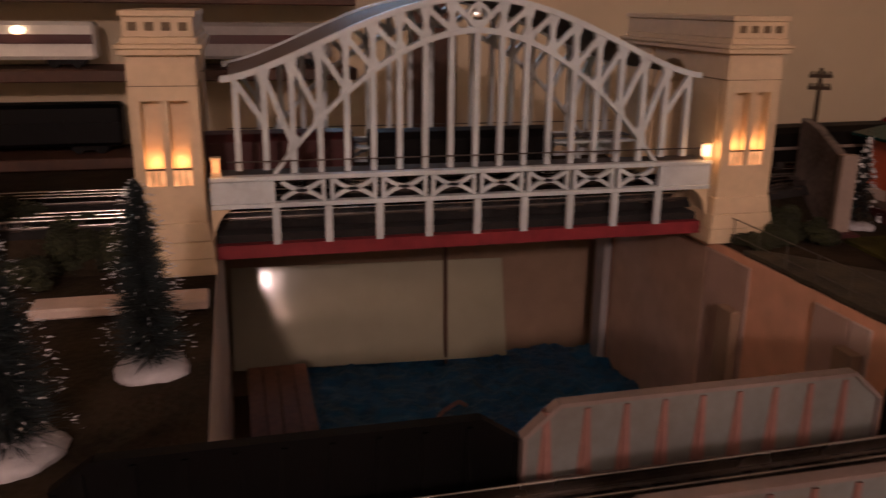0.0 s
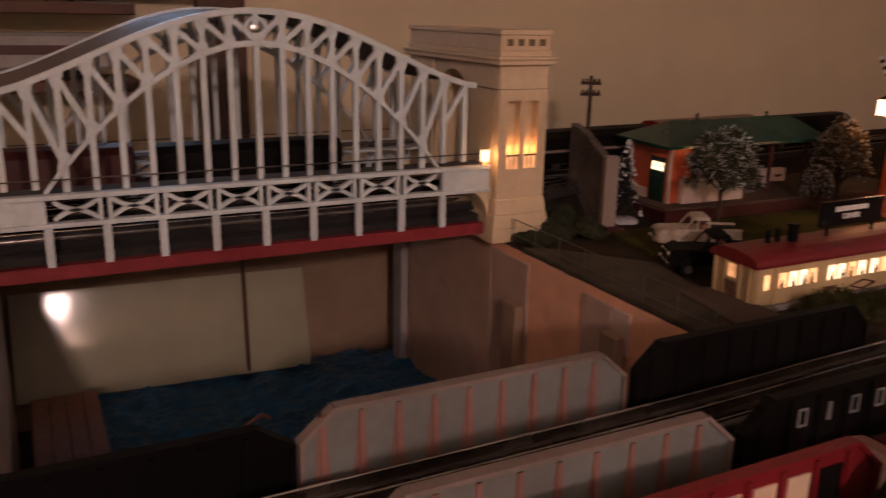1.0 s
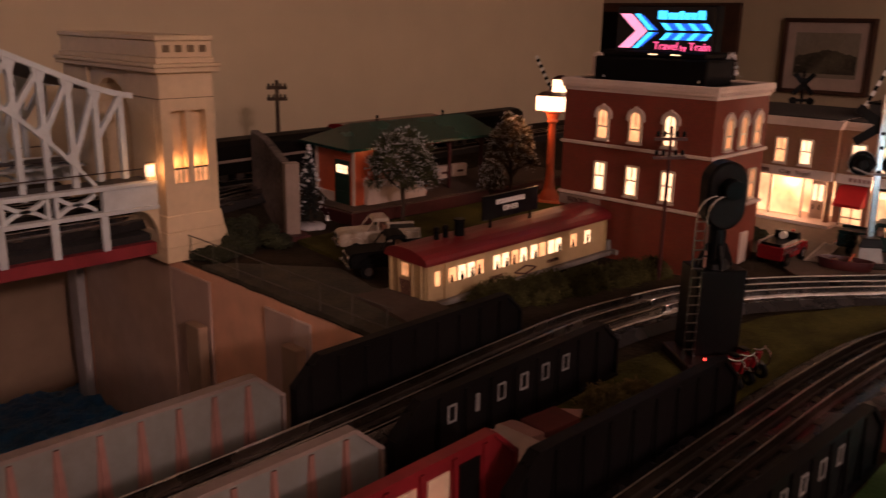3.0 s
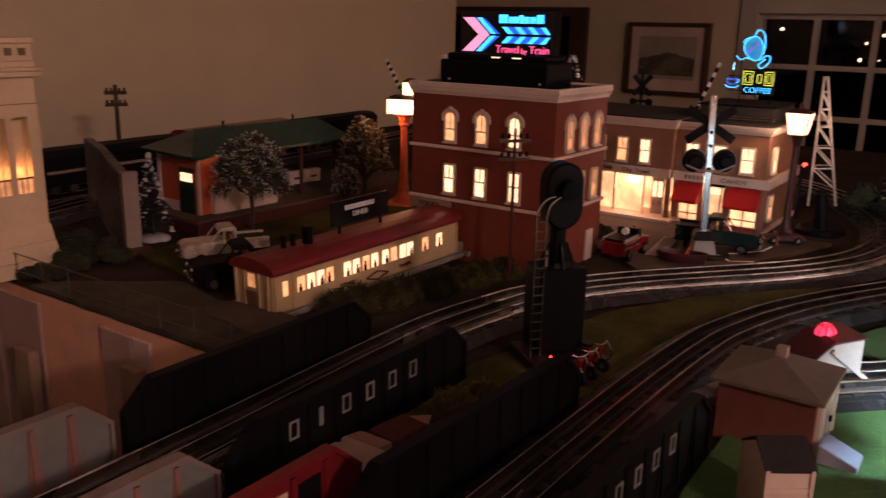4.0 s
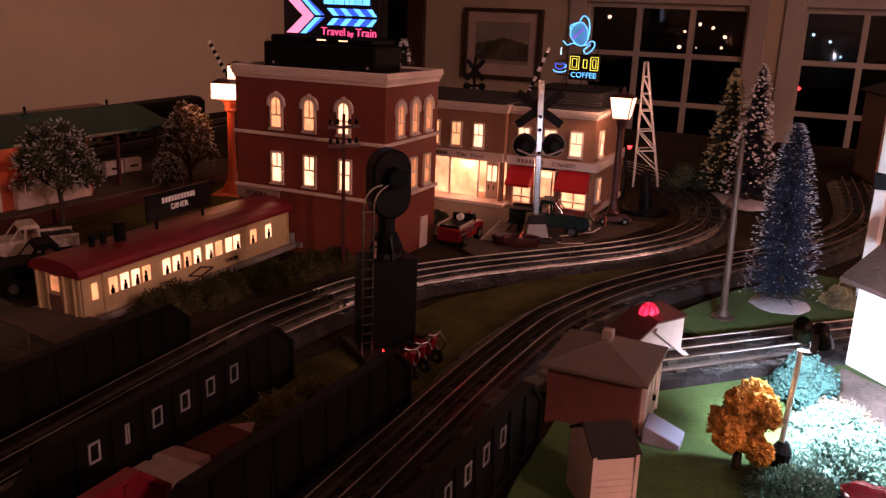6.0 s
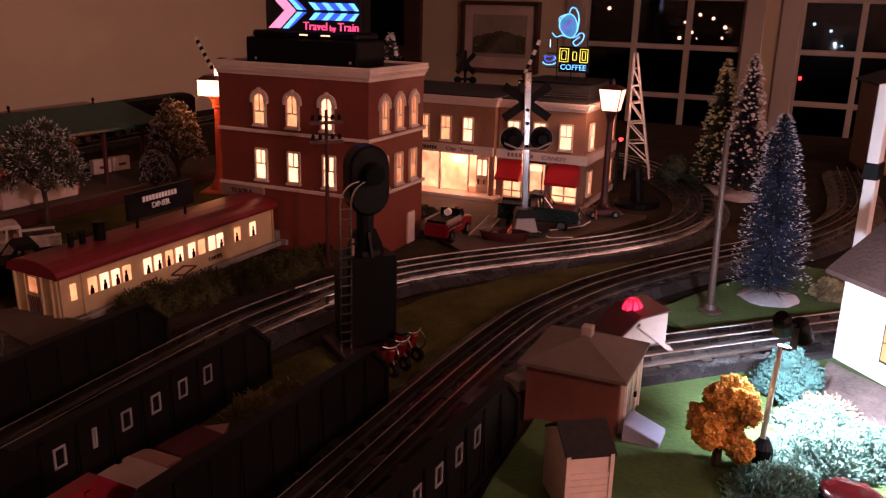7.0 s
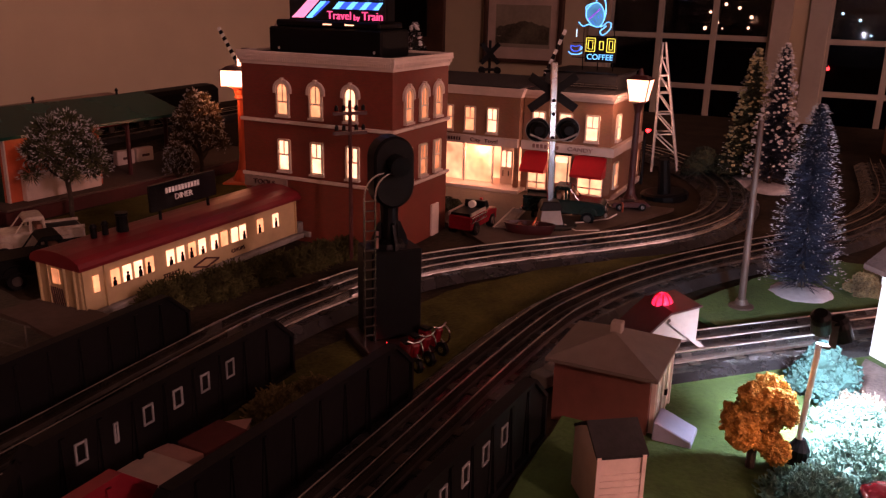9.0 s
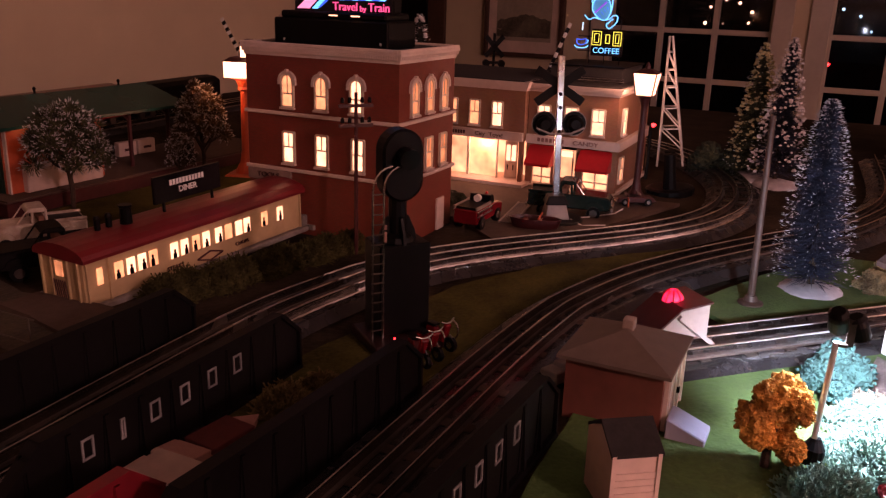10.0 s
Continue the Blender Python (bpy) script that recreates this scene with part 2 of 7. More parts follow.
    flood=glow_mat("flood_lens", (0.85, 0.95, 1.0), 14.0, 0.1),
    neon_cyan=glow_mat("cyan_neon", (0.04, 0.52, 1.0), 1.25, 0.2),
    neon_blue=glow_mat("blue_neon", (0.015, 0.13, 0.80), 0.75, 0.2),
    neon_pink=glow_mat("pink_neon", (1.0, 0.30, 0.46), 0.95, 0.1),
    neon_yellow=glow_mat("yellow_neon", (0.72, 0.80, 0.08), 0.75, 0.2),
    neon_rose=glow_mat("rose_neon", (1.0, 0.10, 0.24), 0.9, 0.1),
    neon_violet=glow_mat("violet_neon", (0.25, 0.12, 0.75), 0.6, 0.2),
    pot_blue=glow_mat("dim_blue_plate", (0.04, 0.36, 0.62), 0.45, 0.3),
    neon_white=glow_mat("white_neon", (0.35, 0.85, 1.0), 1.6, 0.2),
    sign_black=mat("unlit_screen", (0.006, 0.006, 0.008), 0.2, var=0.2, scale=30, bump=0),
)


# ---- builders ----
class Build:
    """Collects simple solids in one bmesh; all measures in metres in the thing's own axes."""

    def __init__(self):
        self.bm = bmesh.new()

    def box(self, x0, x1, y0, y1, z0, z1, taper=0.0):
        c = [(x0, y0, z0), (x1, y0, z0), (x1, y1, z0), (x0, y1, z0),
             (x0 + taper, y0 + taper, z1), (x1 - taper, y0 + taper, z1), (x1 - taper, y1 - taper, z1), (x0 + taper, y1 - taper, z1)]
        v = [self.bm.verts.new(p) for p in c]
        for f in ((3, 2, 1, 0), (4, 5, 6, 7), (0, 1, 5, 4), (1, 2, 6, 5), (2, 3, 7, 6), (3, 0, 4, 7)):
            self.bm.faces.new([v[i] for i in f])
        return self

    def prism(self, outline, a, b, axis="y"):
        """Closed outline swept along an axis. axis y: outline in (x, z); x: in (y, z); z: in (x, y)."""
        put = {"y": lambda p, d: (p[0], d, p[1]), "x": lambda p, d: (d, p[0], p[1]), "z": lambda p, d: (p[0], p[1], d)}[axis]
        lo = [self.bm.verts.new(put(p, a)) for p in outline]
        hi = [self.bm.verts.new(put(p, b)) for p in outline]
        self.bm.faces.new(lo), self.bm.faces.new(hi[::-1])
        for i in range(len(lo)):
            j = (i + 1) % len(lo)
            self.bm.faces.new((lo[j], lo[i], hi[i], hi[j]))
        return self

    def rod(self, p, q, r0, r1=None, n=8):
        p, q = Vector(p), Vector(q)
        r1 = r0 if r1 is None else r1
        m = (q - p).to_track_quat("Z", "Y").to_matrix()
        rings = []
        for c, r in ((p, r0), (q, r1)):
            rings.append([self.bm.verts.new(c + m @ Vector((r * math.cos(2 * math.pi * i / n), r * math.sin(2 * math.pi * i / n), 0))) for i in range(n)])
        for i in range(n):
            j = (i + 1) % n
            self.bm.faces.new((rings[0][i], rings[0][j], rings[1][j], rings[1][i]))
        self.bm.faces.new(rings[0][::-1]), self.bm.faces.new(rings[1])
        return self

    def bar(self, p, q, w, d):
        """A straight bar of width w in the plane of the piece (x, z) and depth d along y."""
        p, q = Vector(p), Vector(q)
        t = (q - p).normalized()
        s = Vector((-t.z, 0, t.x)) * w / 2
        if s.length < 1e-9:
            s = Vector((w / 2, 0, 0))
        e = Vector((0, d / 2, 0))
        v = [self.bm.verts.new(c) for c in (p - s - e, p + s - e, p + s + e, p - s + e, q - s - e, q + s - e, q + s + e, q - s + e)]
        for f in ((0, 1, 2, 3), (7, 6, 5, 4), (0, 4, 5, 1), (1, 5, 6, 2), (2, 6, 7, 3), (3, 7, 4, 0)):
            self.bm.faces.new([v[i] for i in f])
        return self

    def lathe(self, profile, x=0.0, y=0.0, n=16):
        rings = [[self.bm.verts.new((x + r * math.cos(2 * math.pi * i / n), y + r * math.sin(2 * math.pi * i / n), z)) for i in range(n)] for r, z in profile]
        for a, b in zip(rings, rings[1:]):
            for i in range(n):
                j = (i + 1) % n
                self.bm.faces.new((a[i], a[j], b[j], b[i]))
        self.bm.faces.new(rings[0][::-1]), self.bm.faces.new(rings[-1])
        return self

    def tube(self, pts, r, n=6):
        for a, b in zip(pts, pts[1:]):
            self.rod(a, b, r, r, n)
        return self

    def blob(self, c, r, squash=1.0, rough=0.25, sub=2, seed=0.0):
        made = bmesh.ops.create_icosphere(self.bm, subdivisions=sub, radius=1.0)
        for v in made["verts"]:
            k = 1 + rough * (noise.noise(v.co * 2.1 + Vector((seed, c[0] * 40, c[1] * 40))) + 0.6 * noise.noise(v.co * 6 + Vector((seed, 3, 1))))
            v.co = Vector(c) + Vector((v.co.x * r * k, v.co.y * r * k, v.co.z * r * k * squash))
        return self

    def turn(self, m):
        bmesh.ops.transform(self.bm, matrix=m, verts=self.bm.verts)
        return self

    def done(self, name, material, parent=None, label="", bevel=0.0, smooth=False):
        bmesh.ops.recalc_face_normals(self.bm, faces=self.bm.faces)
        if bevel:
            bmesh.ops.bevel(self.bm, geom=self.bm.edges[:], offset=bevel, segments=1, affect="EDGES", clamp_overlap=True)
        me = bpy.data.meshes.new(name)
        self.bm.to_mesh(me)
        self.bm.free()
        me.materials.append(MAT[material])
        if smooth:
            for f in me.polygons:
                f.use_smooth = True
        ob = new(name, me)
        ob.parent = parent
        if label:
            ob["label"] = label
        return ob


def thing(name, x, y, z, rz, label, category, group=""):
    ob = new(name)
    ob.empty_display_size = 0.02
    ob.matrix_world = pose(x, y, z, 0, 0, rz)
    return tagged(ob, label, category, group)


def setting(ob, label, category="structure"):
    return tagged(ob, label, category, kind="structure")


def words(text, size, material, parent, m, name="lettering", depth=0.0006, squeeze=1.0):
    """Lettering as a mesh, centred on m, in m's x-y plane."""
    c = bpy.data.curves.new(name, "FONT")
    c.body, c.size, c.extrude, c.align_x, c.align_y = text, size, depth, "CENTER", "CENTER"
    t = bpy.data.objects.new(name, c)
    scene.collection.objects.link(t)
    me = bpy.data.meshes.new_from_object(t.evaluated_get(bpy.context.evaluated_depsgraph_get()))
    bpy.data.objects.remove(t)
    me.materials.clear()
    me.materials.append(MAT[material])
    me.transform(m @ Matrix.Diagonal((squeeze, 1, 1, 1)))
    ob = new(name, me)
    ob.parent = parent
    return ob


def spline(pts, step=0.02):
    """Points along a smooth curve through pts (Catmull-Rom), about step apart."""
    p = [Vector((*q, 0)) for q in pts]
    p = [2 * p[0] - p[1]] + p + [2 * p[-1] - p[-2]]
    out = []
    for a, b, c, d in zip(p, p[1:], p[2:], p[3:]):
        n = max(2, round((c - b).length / step))
        for i in range(n):
            t = i / n
            out.append(0.5 * (2 * b + (c - a) * t + (2 * a - 5 * b + 4 * c - d) * t * t + (3 * b - a - 3 * c + d) * t ** 3))
    return out + [p[-2]]


# ---- the room ----
WALL_Y, WALL_END, FAR_X, FLOOR, TOP = 1.62, 2.56, 4.5, -1.05, 1.4
setting(Build().box(-2.4, WALL_END, WALL_Y, WALL_Y + 0.12, FLOOR, TOP).done("wall_north", "wall"), "long beige painted wall behind the train layout", "wall")
setting(Build().box(WALL_END - 0.12, WALL_END, WALL_Y + 0.12, 3.3, FLOOR, TOP).done("wall_return", "wall"), "beige painted return wall beyond the corner", "wall")
setting(Build().box(-2.4, 4.7, 3.3, 3.42, FLOOR, TOP).done("wall_alcove", "wall"), "beige painted wall at the end of the room", "wall")
setting(Build().box(-2.52, -2.4, -3.4, 3.42, FLOOR, TOP).done("wall_west", "wall"), "beige painted side wall", "wall")
setting(Build().box(-2.4, 4.7, -3.52, -3.4, FLOOR, TOP).done("wall_south", "wall"), "beige painted wall behind the viewer", "wall")
setting(Build().box(-2.52, 4.7, -3.52, 3.42, FLOOR - 0.1, FLOOR).done("floor", "carpet"), "brown carpeted floor of the room", "floor")
setting(Build().box(-2.52, 4.7, -3.52, 3.42, TOP, TOP + 0.1).done("ceiling", "ceiling"), "plain white ceiling", "ceiling")

# far wall with two sash windows and a dark door
WINDOWS = ((0.335, 1.125), (-0.70, 0.085))
WIN_Z0, WIN_Z1 = -0.30, 0.385
far = Build()
edges = sorted([-3.4, 3.3] + [v for w in WINDOWS for v in w])
for a, b in zip(edges[::2], edges[1::2]):
    far.box(FAR_X, FAR_X + 0.14, a, b, FLOOR, TOP)
for a, b in WINDOWS:
    far.box(FAR_X, FAR_X + 0.14, a, b, FLOOR, WIN_Z0)
    far.box(FAR_X, FAR_X + 0.14, a, b, WIN_Z1, TOP)
setting(far.done("wall_east", "wall"), "beige painted wall with two dark windows", "wall")
for i, (a, b) in enumerate(WINDOWS):
    win = setting(new("window_%d" % (i + 1)), "white-framed sash window with black night outside", "window")
    win.matrix_world = pose(FAR_X, 0, 0)
    for n, box in dict(casing_left=(-0.02, 0.0, b, b + 0.09, WIN_Z0 - 0.05, WIN_Z1 + 0.09), casing_right=(-0.02, 0.0, a - 0.09, a, WIN_Z0 - 0.05, WIN_Z1 + 0.09),
                       casing_top=(-0.02, 0.0, a, b, WIN_Z1, WIN_Z1 + 0.09), window_sill=(-0.05, 0.0, a - 0.1, b + 0.1, WIN_Z0 - 0.03, WIN_Z0)).items():
        Build().box(*box).done(n, "white_trim", win, bevel=0.004)
    pw = (b - a) / 3
    for k in range(4):
        y = a + k * pw
        Build().box(0.03, 0.06, max(a, y - 0.013), min(b, y + 0.013), WIN_Z0, WIN_Z1).done("muntin", "white_trim", win)
    for z in (-0.105, 0.135, WIN_Z1 - 0.012, WIN_Z0 + 0.012):
        Build().box(0.033, 0.057, a, b, z - 0.012, z + 0.012).done("sash_bar", "white_trim", win)
    pane = Build().box(0.043, 0.046, a, b, WIN_Z0, WIN_Z1).done("pane", "glass", win)
    pane.visible_shadow = False
# night outside: black ground and a few far street lights
night = setting(Build().box(14, 14.2, -30, 30, -8, 12).done("backdrop", "sign_black"), "black night with far street lights beyond the windows", "backdrop")
rnd = random.Random(5)
NIGHT = {"lantern": [(2.09, 0.19), (1.97, 0.04), (1.87, 0.31), (2.15, -0.05), (1.67, 0.26), (1.48, 0.13), (1.89, -0.05), (1.51, -0.03), (3.3, 0.37)],
         "red_dot": [(0.43, 0.34), (0.32, -0.57)], "neon_white": [(0.41, 0.08), (-0.01, 0.13), (-0.18, -0.08), (0.23, 0.22)]}
for key, spots in NIGHT.items():
    for y, z in spots:
        Build().blob((13.98, y, z), rnd.uniform(0.012, 0.030), sub=1).done("street_light", key, night)
door = setting(new("door_1"), "dark brown panelled door at the end of the room", "door")
door.matrix_world = pose(FAR_X, 0, 0)
Build().box(-0.03, 0.0, 2.04, 3.06, FLOOR, 0.41).done("door_leaf", "brown", door, bevel=0.004)
for z0, z1 in ((-0.9, -0.35), (-0.28, 0.02), (0.08, 0.36)):
    for y0, y1 in ((2.14, 2.50), (2.58, 2.94)):
        Build().box(-0.036, -0.03, y0, y1, z0, z1).done("door_panel", "black", door, bevel=0.003)
picture = tagged(new("framed_picture"), "dark wooden framed picture with pale landscape print", "picture")
picture.matrix_world = pose(FAR_X - 0.03, 1.57, 0.15)
for n, b in dict(frame_top=(-0.22, 0.22, 0.165, 0.185), frame_bottom=(-0.22, 0.22, -0.185, -0.165), frame_side=(-0.22, -0.20, -0.165, 0.165), frame_side_b=(0.20, 0.22, -0.165, 0.165)).items():
    Build().box(-0.02, 0.029, b[0], b[1], b[2], b[3]).done(n.replace("_b", "") if n.endswith("_b") else n, "brown", picture, bevel=0.002)
Build().box(0.0, 0.025, -0.2, 0.2, -0.165, 0.165).done("mount", "stone", picture, "pale mount board")
MAT["print_sky"] = mat("printed_sky", (0.34, 0.30, 0.24), 0.6, var=0.15, scale=12, bump=0)
MAT["print_hill"] = mat("printed_hills", (0.115, 0.105, 0.075), 0.6, var=0.5, scale=22, bump=0)
Build().box(-0.003, 0.0, -0.155, 0.155, -0.105, 0.115).done("print", "print_sky", picture, "faded landscape print")
for n, (low, high, seed) in enumerate(((-0.045, 0.035, 2.0), (-0.085, -0.005, 7.0))):
    crest = [(-0.15 + 0.30 * i / 30, high - 0.035 * abs(i / 15 - 0.9 + 0.2 * n) + 0.012 * noise.noise(Vector((i * 0.45, seed, 0)))) for i in range(31)]
    Build().prism([(-0.15, low)] + crest + [(0.15, low)], -0.0045 - 0.001 * n, -0.0031, "x").done("printed_hill", "print_hill", picture)
# unseen floor lamps added behind the viewer, the light of which warms the room
for lx, ly, lz, power in UNSEEN_LAMPS:
    unseen_floor_lamp = thing("unseen_floor_lamp", lx, ly, FLOOR, 0, "tall unseen floor lamp with warm cloth shade, added to light the room", "lamp", "floor lamps of the room")
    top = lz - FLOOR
    Build().lathe([(0.15, 0), (0.15, 0.02), (0.02, 0.05)], n=24).done("base", "black", unseen_floor_lamp)
    Build().rod((0, 0, 0.04), (0, 0, top - 0.16), 0.012).done("pole", "black", unseen_floor_lamp)
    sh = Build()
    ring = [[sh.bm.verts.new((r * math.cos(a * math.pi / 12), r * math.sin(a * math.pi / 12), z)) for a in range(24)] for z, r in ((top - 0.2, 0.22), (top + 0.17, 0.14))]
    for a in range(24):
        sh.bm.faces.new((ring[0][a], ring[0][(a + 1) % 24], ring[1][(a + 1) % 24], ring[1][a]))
    sh.done("shade", "white_trim", unseen_floor_lamp).visible_shadow = False

# shelves with display trains on the wall behind the bridge
for z, x0, x1 in ((0.165, -1.3, 0.21), (0.02, -1.3, 0.12), (0.29, -1.3, 0.21)):
    s = Build().box(x0, x1, WALL_Y - 0.14, WALL_Y, z - 0.02, z).done("wall_shelf", "brown", bevel=0.002)
    tagged(s, "brown wooden wall shelf for display trains", "shelf", "shelves on the wall")


def display_car(x, z, body, length=0.30, height=0.075, stripe="maroon"):
    car = thing("passenger_car", x, WALL_Y - 0.075, z, 0, "model railway passenger car standing on a wall shelf", "train car", "trains on the wall shelves")
    Build().box(-length / 2, length / 2, -0.03, 0.03, 0.014, height).done("body", body, car, bevel=0.006)
    Build().box(-length / 2 + 0.005, length / 2 - 0.005, -0.0325, -0.0302, 0.04, 0.055).done("window_band", stripe, car)
    for sx in (-0.33, 0.33):
        t = Build().box(sx * length - 0.03, sx * length + 0.03, -0.02, 0.02, 0.006, 0.014).done("truck", "black", car)
        for dx in (-0.018, 0.018):
            Build().rod((sx * length + dx, -0.022, 0.008), (sx * length + dx, 0.022, 0.008), 0.008, n=12).done("wheel", "black", t)


display_car(-0.37, 0.165, "white")
headlight = Build().blob((-0.335, WALL_Y - 0.112, 0.165 + 0.062), 0.012, 0.6, 0.1, 2).done("bulb_lamp", "lantern")
tagged(headlight, "small bright bulb glowing on the display shelf", "lamp")
display_car(-0.72, 0.165, "white")
display_car(0.02, 0.165, "grey")
display_car(-0.36, 0.02, "black", 0.34, 0.085, "black")
display_car(-0.74, 0.02, "black", 0.34, 0.085, "black")
display_car(0.0, 0.29, "grey", stripe="black")
trim = Build().box(0.33, 0.42, WALL_Y - 0.03, WALL_Y, FLOOR, 0.9).done("trim", "brown", bevel=0.004)
setting(trim, "dark brown wooden door casing on the wall", "trim")
tv = thing("television", 0.23, WALL_Y - 0.06, 0.305, 0, "wall television with bright bluish picture", "television")
Build().box(-0.09, 0.09, -0.02, 0.02, 0.0, 0.25).done("case", "black", tv, bevel=0.003)
MAT["screen"] = glow_mat("tv_screen", (0.55, 0.75, 1.0), 1.2, 0.2, 6)
Build().box(-0.082, 0.082, -0.0225, -0.0203, 0.012, 0.238).done("screen", "screen", tv)

# ---- the layout table: one sheet with the river pit cut out ----
PX0, PX1, PY0, PY1 = -0.03, 0.565, 0.20, 1.20


def steps(a, b, cuts, step=0.03):
    marks = sorted({a, b, *cuts})
    out = []
    for p, q in zip(marks, marks[1:]):
        n = max(1, round((q - p) / step))
        out += [p + (q - p) * i / n for i in range(n)]
    return out + [b]


def relief(x, y):
    return 0.0012 * noise.noise(Vector((x * 9, y * 9, 0))) + 0.0006 * noise.noise(Vector((x * 40, y * 40, 2)))


gx, gy = steps(-1.3, 2.5, (PX0, PX1)), steps(-0.6, 1.5, (PY0, PY1))
bm = bmesh.new()
grid = {(i, j): bm.verts.new((x, y, relief(x, y) - 0.001)) for i, x in enumerate(gx) for j, y in enumerate(gy)}
for i in range(len(gx) - 1):
    for j in range(len(gy) - 1):
        if not (PX0 - 1e-6 < gx[i] < PX1 - 1e-6 and PY0 - 1e-6 < gy[j] < PY1 - 1e-6):
            bm.faces.new((grid[i, j], grid[i + 1, j], grid[i + 1, j + 1], grid[i, j + 1]))
b = Build()
b.bm.free()
b.bm = bm
setting(b.done("ground", "earth"), "brown earth-textured ground of the layout table", "ground")


def patch(name, outline, z, material, label, category):
    """A sheet laid on the table with a soft uneven edge."""
    pts = []
    ring = [Vector((*p, 0)) for p in outline]
    for p, q in zip(ring, ring[1:] + ring[:1]):
        n = max(1, round((q - p).length / 0.02))
        pts += [p + (q - p) * i / n for i in range(n)]
    pts = [(p.x + 0.004 * noise.noise(p * 30), p.y + 0.004 * noise.noise(p * 30 + Vector((9, 0, 0)))) for p in pts]
    return setting(Build().prism(pts, -0.004, z, "z").done(name, material), label, category)


patch("grass_between_tracks", [(0.561, 0.205), (0.66, 0.20), (0.80, 0.19), (0.93, 0.185), (1.06, 0.12), (1.14, 0.10), (1.0, 0.22), (0.88, 0.28), (0.72, 0.305), (0.66, 0.315), (0.561, 0.312)], 0.0035, "grass", "dark green grass mat between the tracks", "grass")
patch("lawn", [(0.50, 0.09), (0.70, 0.095), (0.77, 0.05), (0.885, -0.065), (1.05, -0.25), (0.9, -0.4), (0.45, -0.3)], 0.0035, "lawn", "bright green felt lawn", "grass")
patch("lawn_beyond", [(0.955, 0.065), (1.08, 0.01), (1.20, -0.06), (1.2, -0.2), (1.09, -0.14), (0.92, 0.025)], 0.0035, "lawn", "green felt lawn beside the track", "grass")
patch("road", [(0.567, 0.43), (0.640, 0.435), (0.668, 0.53), (0.66, 0.62), (0.68, 0.70), (0.60, 0.80), (0.567, 0.82)], 0.0035, "verge", "dull olive brown ground along the pit", "ground")
patch("road_patch", [(0.592, 0.435), (0.655, 0.44), (0.666, 0.53), (0.658, 0.60), (0.622, 0.60)], 0.0075, "road", "pinkish brown model road", "road")
patch("garden_path", [(0.80, -0.078), (0.825, -0.088), (0.90, -0.098), (0.86, -0.14), (0.80, -0.18), (0.72, -0.16), (0.765, -0.115)], 0.0050, "path", "speckled pinkish brown path beside the cottage", "path")
patch("station_lawn", [(0.70, 0.72), (1.2, 0.62), (1.3, 0.84), (0.72, 0.84)], 0.0035, "grass", "dark grass in front of the station", "grass")
patch("town_pavement", [(1.04, 0.30), (1.16, 0.22), (1.36, 0.15), (1.36, 0.38), (1.30, 0.60), (1.13, 0.60), (1.12, 0.38)], 0.0035, "road", "brown model street before the shops", "road")

# boards that close the table down to the carpet
for nm, bx in (("wall_table_front", (-1.3, 2.5, -0.61, -0.592)), ("wall_table_left", (-1.31, -1.292, -0.59, 1.5)), ("wall_table_right", (2.492, 2.51, -0.59, 1.5))):
    setting(Build().box(*bx, FLOOR, -0.006).done(nm, "brown"), "dark brown skirt board of the layout table", "wall")

# pit
setting(Build().box(PX1, PX1 + 0.02, PY0 - 0.02, PY1 + 0.02, -0.34, -0.003).done("wall_pit_right", "pit_wood"), "orange-brown plywood side of the river pit", "wall")
setting(Build().box(PX0 - 0.02, PX0, PY0 - 0.02, PY1 + 0.02, -0.34, -0.003).done("wall_pit_left", "pit_left"), "grey-lilac board side of the river pit", "wall")
setting(Build().box(PX0 - 0.02, PX1 + 0.02, PY0 - 0.04, PY0, -0.34, -0.003).done("wall_pit_front", "brown"), "dark board under the near tracks", "wall")
setting(Build().box(PX0 - 0.02, PX1 + 0.02, PY1 + 0.07, PY1 + 0.09, -0.34, 0.0).done("wall_pit_back", "pit_back"), "brown board behind the river", "wall")
setting(Build().box(PX0 - 0.02, PX1 + 0.02, PY0 - 0.04, PY1 + 0.09, -0.36, -0.34).done("floor_pit", "brown"), "dark floor under the river", "floor")
panel = Build().box(-0.027, 0.405, 0, 0.006, 0, 0.160).turn(pose(0, 1.213, -0.272, -18.8, 0, -4.1)).done("plastic_sheet", "panel", bevel=0.001)
tagged(panel, "glossy cream plastic panel standing behind the river", "panel")
for y0, y1, z0, paint, tint in ((0.888, 1.148, -0.33, "pit_sheet", "dull brown hardboard sheet"), (0.797, 0.885, -0.33, "pit_lilac", "lilac-grey board"),
                                (0.632, 0.684, -0.33, "pit_lilac", "lilac-grey board"), (0.603, 0.630, -0.060, "pit_pale", "small pale grey board")):
    p = Build().box(PX1 - 0.004, PX1 - 0.0005, y0, y1, z0, -0.012).done("side_board", paint, bevel=0.001)
    tagged(p, tint + " fixed to the plywood pit side", "board", "boards of the pit")
for x, y, w, top in ((0.553, 1.165, 0.016, -0.03), (0.5505, 0.8125, 0.0155, -0.065), (0.5505, 0.6165, 0.0135, -0.036)):
    p = Build().box(x - 0.006, x + 0.0065, y - w, y + w, -0.34, top).done("timber_post", "pit_post" if y > 0.95 else "pit_back", bevel=0.001)
    tagged(p, "upright timber post against the pit wall", "post", "posts of the pit")
fence = thing("wire_fence", 0.570, 0.0, 0.0, 0, "low dull wire fence along the edge of the pit", "fence")
for i in range(8):
